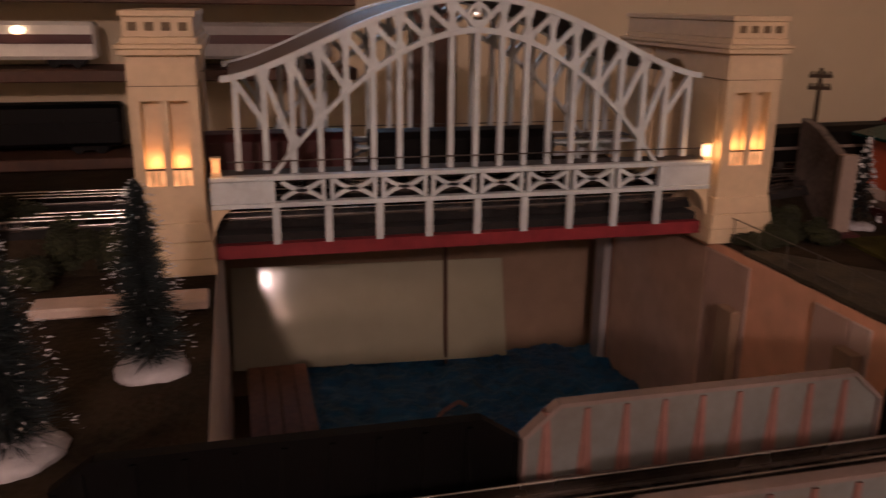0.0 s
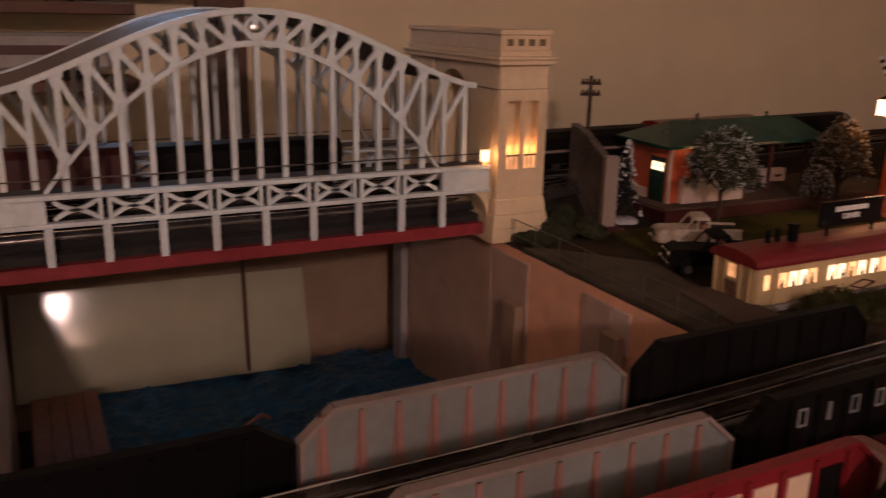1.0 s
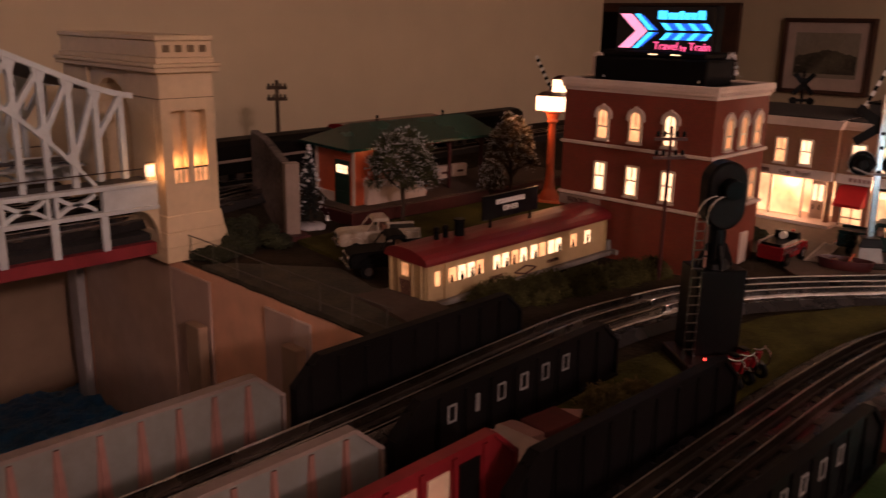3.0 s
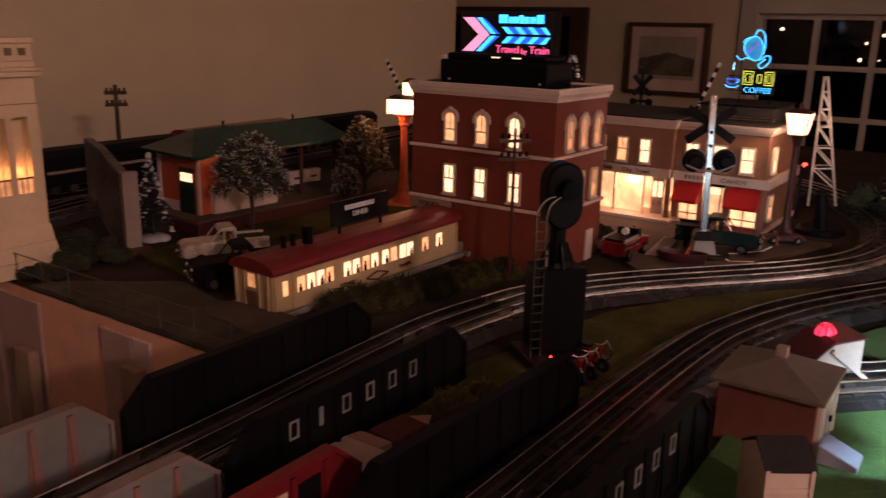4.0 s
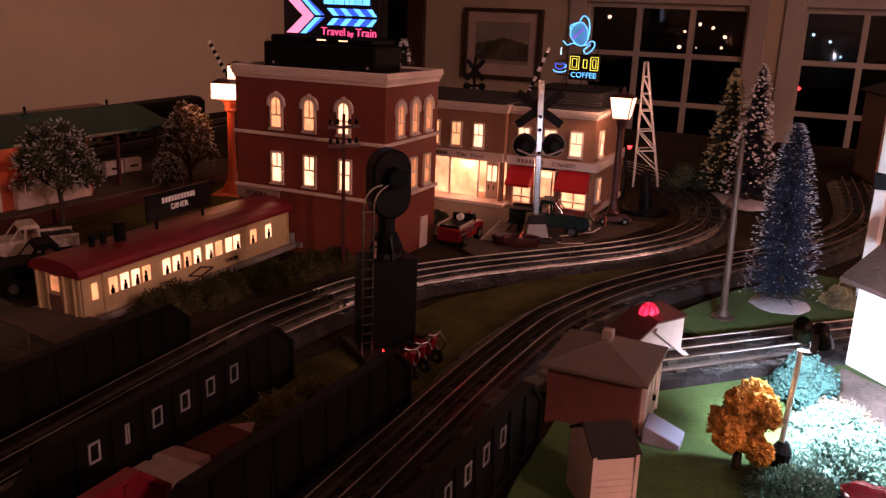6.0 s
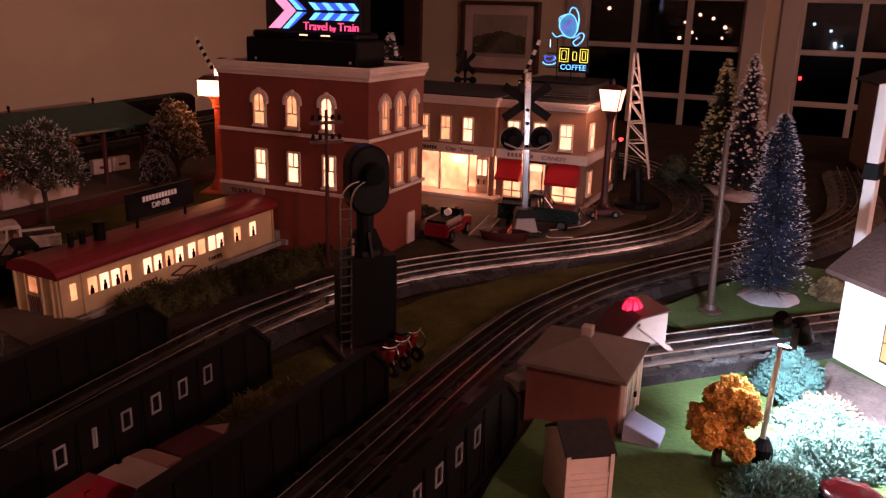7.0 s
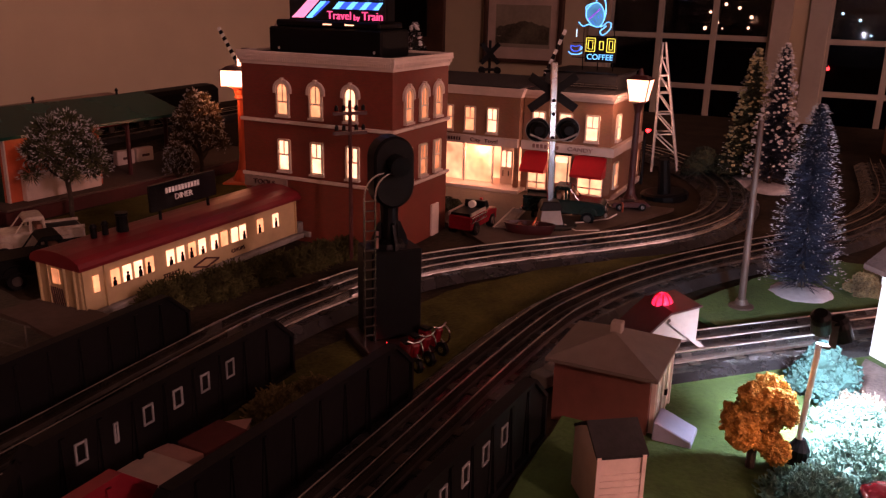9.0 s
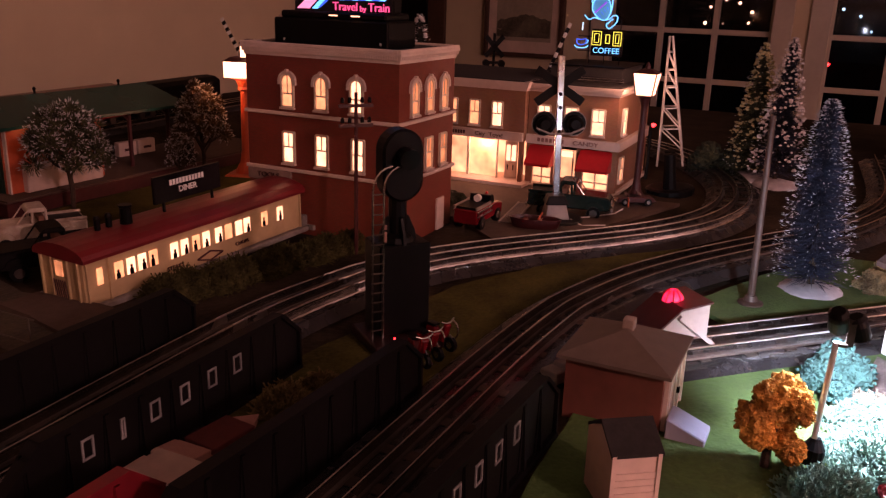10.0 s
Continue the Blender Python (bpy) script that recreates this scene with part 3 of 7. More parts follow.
    Build().rod((0, 0.495 + i * 0.0505, -0.001), (0, 0.495 + i * 0.0505, 0.033), 0.0007, n=6).done("fence_post", "fence_wire", fence)
for z in (0.0125, 0.0325):
    Build().rod((0.0009, 0.490, z), (0.0009, 0.855, z), 0.0006, n=6).done("fence_rail", "fence_wire", fence)
stake = Build().rod((0.305, 1.195, -0.30), (0.30, 1.195, 0.012), 0.0032).done("thin_rod", "brown")
tagged(stake, "thin brown rod standing behind the river", "rod")
bm = bmesh.new()
wx, wy = steps(0.06, PX1 - 0.004, (), 0.005), steps(PY0 + 0.01, 1.215, (), 0.005)
for_w = {}
for i, x in enumerate(wx):
    for j, y in enumerate(wy):
        z = -0.275 + 0.010 * noise.noise(Vector((x * 14, y * 14, 4))) + 0.006 * noise.noise(Vector((x * 45, y * 45, 1))) + 0.0045 * noise.noise(Vector((x * 110, y * 110, 1))) + 0.002 * noise.noise(Vector((x * 240, y * 240, 3)))
        for_w[i, j] = bm.verts.new((x + (0.012 * noise.noise(Vector((y * 20, 0, 0))) if i == 0 else 0), y + (0.012 * noise.noise(Vector((x * 20, 5, 0))) if j == len(wy) - 1 else 0), z))
for i in range(len(wx) - 1):
    for j in range(len(wy) - 1):
        bm.faces.new((for_w[i, j], for_w[i + 1, j], for_w[i + 1, j + 1], for_w[i, j + 1]))
b = Build()
b.bm.free()
b.bm = bm
setting(b.done("water", "blue", smooth=True), "crumpled dark blue sheet as river water", "water")
crate = thing("wooden_crate", 0.0355, 0.98, -0.34, 0, "dark brown wooden crate beside the river", "crate")
crate.scale = (0.9, 1.0, 1.0)
Build().box(-0.042, 0.042, -0.117, 0.117, 0.0, 0.119).done("core", "brown", crate)
for k in range(4):
    Build().box(-0.045, -0.0422, -0.118, 0.118, 0.002 + k * 0.0295, 0.029 + k * 0.0295).done("side_board", "crate_brown", crate, bevel=0.001)
    Build().box(-0.045, 0.045, -0.120, -0.1172, 0.002 + k * 0.0295, 0.029 + k * 0.0295).done("front_board", "crate_brown", crate, bevel=0.001)
    Build().box(-0.045 + k * 0.0226, -0.0232 + k * 0.0226, -0.120, 0.120, 0.1192, 0.124).done("top_board", "crate_brown", crate, bevel=0.001)
fig = Build().lathe([(0.010, -0.068), (0.009, -0.062), (0.004, -0.055), (0.004, -0.006), (0.006, 0), (0.008, 0.012), (0.003, 0.028), (0.006, 0.036), (0.002, 0.045)], 0.012, 0.846, 10)
fig.turn(pose(0, 0, -0.272))
tagged(fig.done("white_ornament", "white"), "small white ornament standing before the brown crate", "ornament")
pipe = Build().tube([(0.238, 0.985, -0.266), (0.250, 0.985, -0.252), (0.270, 0.985, -0.241), (0.281, 0.985, -0.248)], 0.0030).done("bent_pipe", "girder_rib")
tagged(pipe, "bent dusty pink plastic pipe lying on the water", "pipe")
slab = Build().box(-0.19, -0.035, 0.755, 0.79, 0.0, 0.010).done("white_slab", "stone", bevel=0.002)
tagged(slab, "pale stone slab lying on the ground", "slab")


# ---- tracks ----
def track(name, pts, gauge, z, label, roadbed=0.075, shiny=True, bed="ballast", lit_from=None):
    line = spline(pts)
    t = thing(name, 0, 0, z, 0, label, "railway track")
    norms = []
    for i, p in enumerate(line):
        d = (line[min(i + 1, len(line) - 1)] - line[max(i - 1, 0)]).normalized()
        norms.append(Vector((-d.y, d.x, 0)))

    def ribbon(off0, off1, top0, top1, bottom, nm, material):
        rb = Build()
        rows = []
        for p, n in zip(line, norms):
            rows.append([rb.bm.verts.new(p + n * o + Vector((0, 0, h))) for o, h in ((off0, bottom), (off0 + top0, top1), (off1 - top0, top1), (off1, bottom))])
        for a, c in zip(rows, rows[1:]):
            for k in range(4):
                rb.bm.faces.new((a[k], a[(k + 1) % 4], c[(k + 1) % 4], c[k]))
        rb.bm.faces.new(rows[0]), rb.bm.faces.new(rows[-1][::-1])
        return rb.done(nm, material, t)

    def rounded(o, material, first, last):
        rb = Build()
        prof = ((-0.0005, 0.0095), (-0.0005, 0.0148), (-0.0011, 0.0156), (-0.0008, 0.0172), (0.0, 0.0175), (0.0008, 0.0172), (0.0011, 0.0156), (0.0005, 0.0148), (0.0005, 0.0095))
        rows = [[rb.bm.verts.new(p + n * (o + q) + Vector((0, 0, h))) for q, h in prof] for p, n in zip(line[first:last], norms[first:last])]
        for a, c in zip(rows, rows[1:]):
            for k in range(8):
                rb.bm.faces.new((a[k], a[k + 1], c[k + 1], c[k]))
        rb.bm.faces.new(rows[0]), rb.bm.faces.new(rows[-1][::-1])
        return rb.done("rail", material, t, smooth=True)

    ribbon(-roadbed / 2, roadbed / 2, 0.010, 0.0075, 0.0, "roadbed", bed)
    for o in (-gauge / 2, 0, gauge / 2):
        # one track: dim and glinting stretches, and the near foot's sheen, set by material
        if lit_from is None:
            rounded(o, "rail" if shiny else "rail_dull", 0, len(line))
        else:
            cut = next(i for i, p in enumerate(line) if p.x > lit_from)
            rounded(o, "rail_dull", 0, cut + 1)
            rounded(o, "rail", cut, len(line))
        ribbon(o - 0.0035, o + 0.0035, 0.0008, 0.0095, 0.0080, "rail_foot", "rail_sheen" if lit_from is not None and o < 0 else "rail_dark")
    # ties along the line
    tie = None
    run, last = 0.0, line[0]
    for p, n in zip(line, norms):
        run += (p - last).length
        last = p
        if run >= 0.036 or tie is None:
            run = 0.0
            m = Matrix.Translation((p.x, p.y, 0.0070)) @ Matrix.Rotation(math.atan2(n.y, n.x) - math.pi / 2, 4, "Z")
            if tie is None:
                tie = Build().box(-0.005, 0.005, -gauge / 2 - 0.008, gauge / 2 + 0.008, 0, 0.0014).done("tie", "tie", t)
                tie.matrix_basis = m
            else:
                o = new("tie", tie.data)
                o.parent = t
                o.matrix_basis = m
    return t


# rails past x 0.80 take brighter steel to carry the glints there
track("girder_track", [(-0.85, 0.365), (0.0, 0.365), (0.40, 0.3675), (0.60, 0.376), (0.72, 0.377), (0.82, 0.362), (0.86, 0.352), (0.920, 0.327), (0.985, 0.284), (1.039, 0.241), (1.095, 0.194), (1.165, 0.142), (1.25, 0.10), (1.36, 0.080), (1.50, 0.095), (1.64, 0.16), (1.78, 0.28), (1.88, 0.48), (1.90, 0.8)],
      0.040, 0.001, "three-rail silver toy train track curving past the shops", 0.084, lit_from=0.80)
track("switch_track", [(-0.85, 0.165), (0.0, 0.165), (0.45, 0.169), (0.65, 0.168), (0.735, 0.166), (0.82, 0.161), (0.878, 0.153), (0.97, 0.126), (1.066, 0.081), (1.17, 0.02), (1.32, -0.07), (1.55, -0.13), (1.9, -0.12)],
      0.034, 0.001, "three-rail dark toy train track sweeping out from the girders", 0.084, False)
track("siding_track", [(0.80, 0.070), (0.84, 0.030), (0.875, -0.005), (0.911, -0.041), (0.98, -0.11), (1.08, -0.21), (1.33, -0.46)], 0.036, 0.001, "straight silver three-rail siding track", 0.092)
track("bridge_track", [(-1.2, 0.942), (-0.2, 0.942), (0.3, 0.942), (0.60, 0.945), (0.70, 0.965), (0.78, 0.99)], 0.034, 0.034, "silver three-rail track at the front of the arch bridge", 0.06, True, bed="roof_black")
track("bridge_track", [(-1.2, 1.055), (-0.2, 1.055), (0.3, 1.055), (0.8, 1.06), (1.2, 1.095), (1.7, 1.13), (2.2, 1.13)], 0.034, 0.034, "silver three-rail track crossing the arch bridge at the rear", 0.06, False, bed="roof_black")
bank = Build()
for a, c in ((-1.25, -0.04), (0.575, 2.3)):
    n = 24
    rows = []
    for i in range(n + 1):
        x = a + (c - a) * i / n
        yc = 1.0 if x < 0.6 else min(1.12, 1.0 + (x - 0.6) * 0.12)
        rows.append([bank.bm.verts.new(p) for p in ((x, yc - 0.115 + 0.006 * noise.noise(Vector((x * 20, 0, 0))), -0.003), (x, yc - 0.085 if x < 0.7 else yc - 0.045, 0.034), (x, yc + 0.14, 0.034), (x, yc + 0.18, -0.003))])
    for p, q in zip(rows, rows[1:]):
        for k in range(4):
            bank.bm.faces.new((p[k], p[(k + 1) % 4], q[(k + 1) % 4], q[k]))
    bank.bm.faces.new(rows[0]), bank.bm.faces.new(rows[-1][::-1])
setting(bank.done("embankment", "earth"), "low dark embankment carrying the rear track", "embankment")


# ---- the arch bridge ----
def arch_bridge():
    t = thing("arch_bridge", 0.257, 1.0, 0.0, 0, "grey steel arch bridge with cream stone towers, toy size", "bridge")
    HALF, YF, YR = 0.288, -0.115, 0.115

    def top(x):
        u = min(1, abs(x) / 0.272)
        return 0.1985 + 0.0835 * math.cos(u * math.pi / 2) ** 1.45

    def low(x):
        return 0.2485 - 0.150 * (abs(x) / 0.222) ** 1.9

    pitch = 0.0286
    for y, nm in ((YF + 0.004, "front_arch"), (YR - 0.004, "rear_arch")):
        xs = [-0.272 + 0.544 * i / 48 for i in range(49)]
        arch = Build().prism([(x, top(x) + 0.0033) for x in xs] + [(x, top(x) - 0.0033) for x in xs[::-1]], y - 0.005, y + 0.005).done(nm, "bridge", t)
        xs = [-0.2225 + 0.445 * i / 40 for i in range(41)]
        Build().prism([(x, low(x) + 0.0032) for x in xs] + [(x, low(x) - 0.0032) for x in xs[::-1]], y - 0.0045, y + 0.0045).done("lower_chord", "bridge", arch)
        for k in range(-9, 10):
            x = k * pitch
            web = Build()
            if abs(x) < 0.222:
                web.bar((x, y, 0.100), (x, y, low(x)), 0.0062 if abs(k) < 7 else 0.007, 0.006)
            lowz = low(x) if abs(x) < 0.222 else 0.104
            web.bar((x, y, lowz), (x, y, top(x)), 0.0064, 0.007)
            web.done("hanger", "bridge", arch)
            if abs(k) > 0:
                xi = x - math.copysign(pitch, k)
                zi = low(xi) if abs(xi) < 0.21 else 0.150
                Build().bar((xi, y, zi + 0.003), (x, y, top(x) - 0.004), 0.0058, 0.006).done("diagonal", "bridge", arch)
        ring = Build()
        ring.lathe([(0.009, -0.004), (0.013, -0.004), (0.0135, 0.0), (0.013, 0.004), (0.009, 0.004), (0.009, -0.004)], n=24)
        ring.turn(pose(0, y - 0.001, 0.2635, 90, 0, 0))
        med = ring.done("medallion", "bridge", arch)
        Build().blob((0, y, 0.2635), 0.0085, 1.0, 0.0, 3).turn(Matrix.Translation((0, y, 0)) @ Matrix.Diagonal((1, 0.5, 1, 1)) @ Matrix.Translation((0, -y, 0))).done("silver_boss", "chrome", med, "domed silver boss", smooth=True)
        for k in range(-8, 9):
            # gussets where posts meet the chords
            x, g = k * pitch, 0.0078
            if abs(k) > 0:
                Build().prism([(x - g, top(x - g) - 0.002), (x + g, top(x + g) - 0.002), (x + 0.003, top(x) - 0.018), (x - 0.003, top(x) - 0.018)], y - 0.0028, y + 0.0028).done("gusset", "bridge", arch)
            if 0 < abs(k) < 8:
                Build().prism([(x - g, low(x - g) + 0.002), (x + g, low(x + g) + 0.002), (x + 0.003, low(x) + 0.016), (x - 0.003, low(x) + 0.016)], y - 0.0028, y + 0.0028).done("gusset", "bridge", arch)
        # lattice girder
        y += -0.012 if y < 0 else 0.012
        g = Build()
        for z0, z1 in ((0.0955, 0.1005), (0.0665, 0.0715)):
            g.box(-HALF, HALF, y - 0.007, y + 0.005, z0, z1)
        for s in (-1, 1):
            a, b = sorted((s * 0.222, s * HALF))
            g.box(a, b, y - 0.005, y + 0.004, 0.0715, 0.0955)
        gird = g.done("lattice_girder", "bridge", t, bevel=0.0006)
        step = 0.444 / 8
        for i in range(8):
            x0 = -0.222 + i * step
            x1 = x0 + step
            xp = Build()
            for a, b in ((0.074, 0.093), (0.093, 0.074)):
                pts = []
                for j in range(9):
                    u = j / 8
                    v = u + 0.10 * math.sin(2 * math.pi * u)
                    pts.append((x0 + 0.007 + (step - 0.014) * u, y, a + (b - a) * v))
                for p, q in zip(pts, pts[1:]):
                    xp.bar(p, q, 0.0042, 0.006)
            xp.done("cross_brace", "bridge", gird)
            if i:
                Build().box(x0 - 0.0065, x0 - 0.0025, y - 0.005, y + 0.003, 0.0715, 0.0955).box(x0 + 0.0025, x0 + 0.0065, y - 0.005, y + 0.003, 0.0715, 0.0955).done("stiffener", "bridge", gird)
        for i in range(9):
            x = -0.222 + i * step
            Build().box(x - 0.004, x + 0.004, y - 0.006, y - 0.001, 0.026, 0.0665).done("post", "bridge", gird)
        for s in (-1, 1):
            pts = [(s * HALF, 0.0665), (s * 0.262, 0.0665)] + [(s * (0.262 + 0.026 * math.sin(a * math.pi / 12)), 0.0665 - 0.045 * (1 - math.cos(a * math.pi / 12))) for a in range(1, 7)]
            Build().prism(pts, y - 0.004, y + 0.004).done("bracket", "tower", gird)
        rail = Build().tube([(-0.27, y - 0.006, 0.116), (0.27, y - 0.006, 0.116)], 0.0008)
        rail.done("handrail", "rail_dark", t)
    for i in range(8):
        y0 = YF + 0.0125 + i * 0.0255
        xs = [-0.264 + 0.528 * j / 40 for j in range(41)]
        Build().prism([(x, top(x) + 0.0012) for x in xs] + [(x, top(x) - 0.0012) for x in xs[::-1]], y0, y0 + 0.0235).done("bracing_strip", "bracing", t, "brown curved strip between the arches" if i == 0 else "")
    for y0, y1 in ((YF - 0.0022, YF + 0.030), (YR - 0.030, YR + 0.0022)):
        Build().box(-0.286, 0.286, y0, y1, 0.0985, 0.1000).done("walkway_deck", "deck_grey", t, "dark grey upper walkway")
    Build().box(-0.285, 0.285, YF - 0.006, YR + 0.006, 0.010, 0.0245).done("lower_deck", "bridge_red", t, "dark red lower deck carrying the rails")
    Build().box(-0.284, 0.284, YF + 0.006, YR - 0.006, 0.0245, 0.033).done("track_bed", "roof_black", t)
    for s in (-1, 1):
        Build().box(-0.285, 0.285, s * 0.075 - 0.01, s * 0.075 + 0.01, 0.0925, 0.0955).done("walkway", "bridge", t)
    # towers
    for s in (-1, 1):
        x0, x1 = (0.294, 0.366) if s > 0 else (-0.360, -0.292)
        xm, w = (x0 + x1) / 2, (x1 - x0) / 2
        tower = None
        for y0, y1, nm in ((-0.135, -0.055, "front_pier"), (0.055, 0.135, "rear_pier")):
            Build().box(xm - w - 0.007, xm + w + 0.007, y0 - 0.006, y1 + 0.006, 0.0, 0.018, 0.002).done("plinth", "tower", t, bevel=0.0008)
            Build().box(xm - w - 0.006, xm + w + 0.006, y0 - 0.006, y1 + 0.006, 0.018, 0.036, 0.0025).done("plinth", "tower", t, bevel=0.0008)
            Build().box(xm - w - 0.003, xm + w + 0.003, y0 - 0.003, y1 + 0.003, 0.036, 0.056, 0.0025).done("plinth", "tower", t, bevel=0.0008)
            b = Build()
            b.box(xm - w, xm + w, y0 + 0.014 if nm == "front_pier" else y0, y1, 0.056, 0.194, 0.002)
            Build().box(xm - w + 0.001, xm + w - 0.001, y0 + 0.002, y1 - 0.002, 0.194, 0.224).done("frieze", "tower", t, bevel=0.0008)
            if nm == "front_pier":
                # face with two tall recessed windows
                lo, hi = 0.094, 0.180
                cols = [(xm - w + 0.001, xm - 0.0225), (xm - 0.0035, xm + 0.0035), (xm + 0.0225, xm + w - 0.001)]
                for a, c in cols:
                    Build().box(a, c, y0 + 0.001, y0 + 0.0135, lo, hi).done("jamb", "tower", t)
                Build().box(xm - w + 0.001, xm + w - 0.001, y0 + 0.001, y0 + 0.0135, 0.056, lo).done("apron", "tower", t)
                Build().box(xm - w + 0.001, xm + w - 0.001, y0 + 0.001, y0 + 0.0135, hi, 0.194).done("lintel", "tower", t)
            pier = b.done(nm, "tower", t, bevel=0.0008)
            Build().box(xm - w + 0.0005, xm + w - 0.0005, y0 + 0.0015, y1 - 0.0015, 0.1935, 0.1948).done("joint", "tower_dark", pier)
            if nm == "front_pier":
                for c in (-0.013, 0.013):
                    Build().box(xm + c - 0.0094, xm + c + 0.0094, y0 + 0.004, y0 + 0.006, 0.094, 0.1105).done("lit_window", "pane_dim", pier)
                    Build().box(xm + c - 0.0095, xm + c + 0.0095, y0 + 0.002, y0 + 0.004, 0.1105, 0.1125).done("transom", "tower_dark", pier)
                    for d in (-0.003, 0.003):
                        Build().box(xm + c + d - 0.0004, xm + c + d + 0.0004, y0 + 0.003, y0 + 0.0042, 0.094, 0.1105).done("glazing_bar", "tower_dark", pier)
                    lamp("tower_bulb", "POINT", pose(0.257 + xm + c, 1.0 + y0 + 0.009, 0.117), 0.010, AMBER, 0.007)
        # portal: wall between the piers with a round-headed opening
        outl = [(-0.055, 0.0), (-0.055, 0.216), (0.055, 0.216), (0.055, 0.0)]
        arc = [(0.050 * math.cos(a * math.pi / 10), 0.162 + 0.050 * math.sin(a * math.pi / 10)) for a in range(11)]
        por = Build()
        poly = [(0.055, 0.03), (0.055, 0.224), (-0.055, 0.224), (-0.055, 0.03), (-0.050, 0.03)] + arc[::-1] + [(0.050, 0.03)]
        por.prism(poly, xm - w + 0.004, xm + w - 0.004, "x").done("portal", "tower", t)
        c = Build()
        c.box(xm - w - 0.005, xm + w + 0.005, -0.140, 0.140, 0.224, 0.230)
        c.box(xm - w - 0.007, xm + w + 0.007, -0.142, 0.142, 0.230, 0.2345)
        c.box(xm - w - 0.001, xm + w + 0.001, -0.136, 0.136, 0.2345, 0.241)
        c.done("cornice", "tower", t, bevel=0.0008)
        par = Build()
        par.box(xm - w + 0.001, xm + w - 0.001, -0.134, 0.134, 0.241, 0.260)
        par.box(xm - w - 0.001, xm + w + 0.001, -0.136, 0.136, 0.260, 0.266)
        cap = par.done("parapet", "tower", t, bevel=0.0008)
        for i in range(4):
            xx = xm + (i - 1.5) * 0.0155
            Build().box(xx - 0.004, xx + 0.004, -0.1352, -0.1335, 0.247, 0.255).done("vent", "tower_dark", cap)
        lx = xm - s * (w + 0.011)
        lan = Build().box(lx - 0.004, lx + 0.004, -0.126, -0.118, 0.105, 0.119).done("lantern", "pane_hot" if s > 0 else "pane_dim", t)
        Build().box(lx - 0.005, lx + 0.005, -0.127, -0.117, 0.119, 0.121).done("lantern_cap", "tower", lan)
        Build().box(lx - 0.005, lx + 0.005, -0.127, -0.117, 0.1008, 0.105).done("lantern_base", "tower", lan)
        lamp("lantern_light", "POINT", pose(0.257 + lx, 0.866, 0.112), 0.012 if s > 0 else 0.003, AMBER, 0.004)
    return t


arch_bridge()


# ---- plate girder bridges ----
def letters(parent, y, x0, step, z):
    """Six plain upright marks in thin white outline where the maker's name stands."""
    h, s = 0.0130, 0.0013
    for i in range(6):
        x, w = x0 + i * step, (0.0034 if i == 1 else 0.0085)
        m = Build()
        for u in (x - w / 2, x + w / 2 - s):
            m.box(u, u + s, y - 0.0008, y, z - h / 2, z + h / 2)
        for v in (z - h / 2, z + h / 2 - s):
            m.box(x - w / 2 + s, x + w / 2 - s, y - 0.0008, y, v, v + s)
        m.done("painted_mark", "mark", parent)


def girder_bridge(x, y, width, body, rib, label, marks=False, top=0.0535, cut=False, rz=0, L=0.125, first=-0.0727):
    t = thing("plate_girder_bridge", x, y, 0.0, rz, label, "bridge", "plate girder bridges")
    low, end, pitch = 0.003, 0.034, 0.0258 * L / 0.125
    Build().box(-L + 0.002, L - 0.002, -width / 2 - 0.004, width / 2 + 0.004, -0.004, 0.0005).done("deck", "girder_black", t)
    for s in (-1, 1):
        yc = s * width / 2
        out = [(-L, low), (L, low), (L, end), (L - 0.022, top), (-L + 0.022, top), (-L, end)]
        web = Build().prism(out, yc - 0.0015, yc + 0.0015).done("girder", body, t)
        fl = Build()
        for a, b in zip(out[2:], out[3:]):
            fl.bar((a[0], yc, a[1]), (b[0], yc, b[1]), 0.0026, 0.0085)
        fl.bar((-L, yc, low + 0.001), (L, yc, low + 0.001), 0.004, 0.010)
        fl.bar((L - 0.001, yc, low), (L - 0.001, yc, end), 0.0024, 0.0085)
        fl.bar((-L + 0.001, yc, low), (-L + 0.001, yc, end), 0.0024, 0.0085)
        fl.done("flange", body if body != "girder_white" else "girder_flange", web)
        for i in range(9):
            xx = (i - 4.27) * pitch
            for q in (-1, 1):
                yy = yc + q * 0.0015
                pts = [(yy, low + 0.003), (yy + q * 0.0035, low + 0.003), (yy + q * 0.0015, top - 0.004), (yy, top - 0.004)]
                Build().prism(pts, xx - 0.0016, xx + 0.0016, "x").done("rib", rib, web)
                Build().prism([(xx - 0.0048, low + 0.003), (xx + 0.0048, low + 0.003), (xx + 0.0016, top - 0.004), (xx - 0.0016, top - 0.004)], min(yy, yy + q * 0.0009), max(yy, yy + q * 0.0009)).done("rib_plate", rib, web)
        if cut:
            for i in range(8):
                xx = -0.0973 + i * 0.0258
                # last panel is a black plate for the dark inside an opening
                dark = i == 7
                Build().box(xx - 0.0085, xx + 0.0085, yc - 0.0026, yc + 0.0026, low + (0.006 if dark else 0.016), top - 0.010).done("painted_panel", "girder_black" if dark else "cream", web, "cream painted panel" if not dark else "black panel put where an opening is dark")
        if marks and s < 0:
            letters(web, yc - 0.0016, first, 0.0253, 0.0352)
    return t


girder_bridge(0.2715, 0.3565, 0.103, "girder_white", "girder_rib", "chalky white plate girder bridge with pink ribs", L=0.1215)
girder_bridge(0.528, 0.3565, 0.103, "girder_black", "girder_black", "black plate girder bridge with white lettering marks", True)
# shade over this girder is put into its darker black
girder_bridge(0.022, 0.3565, 0.103, "jet_with_shade", "jet_with_shade", "plain black plate girder bridge over the pit", top=0.0490)
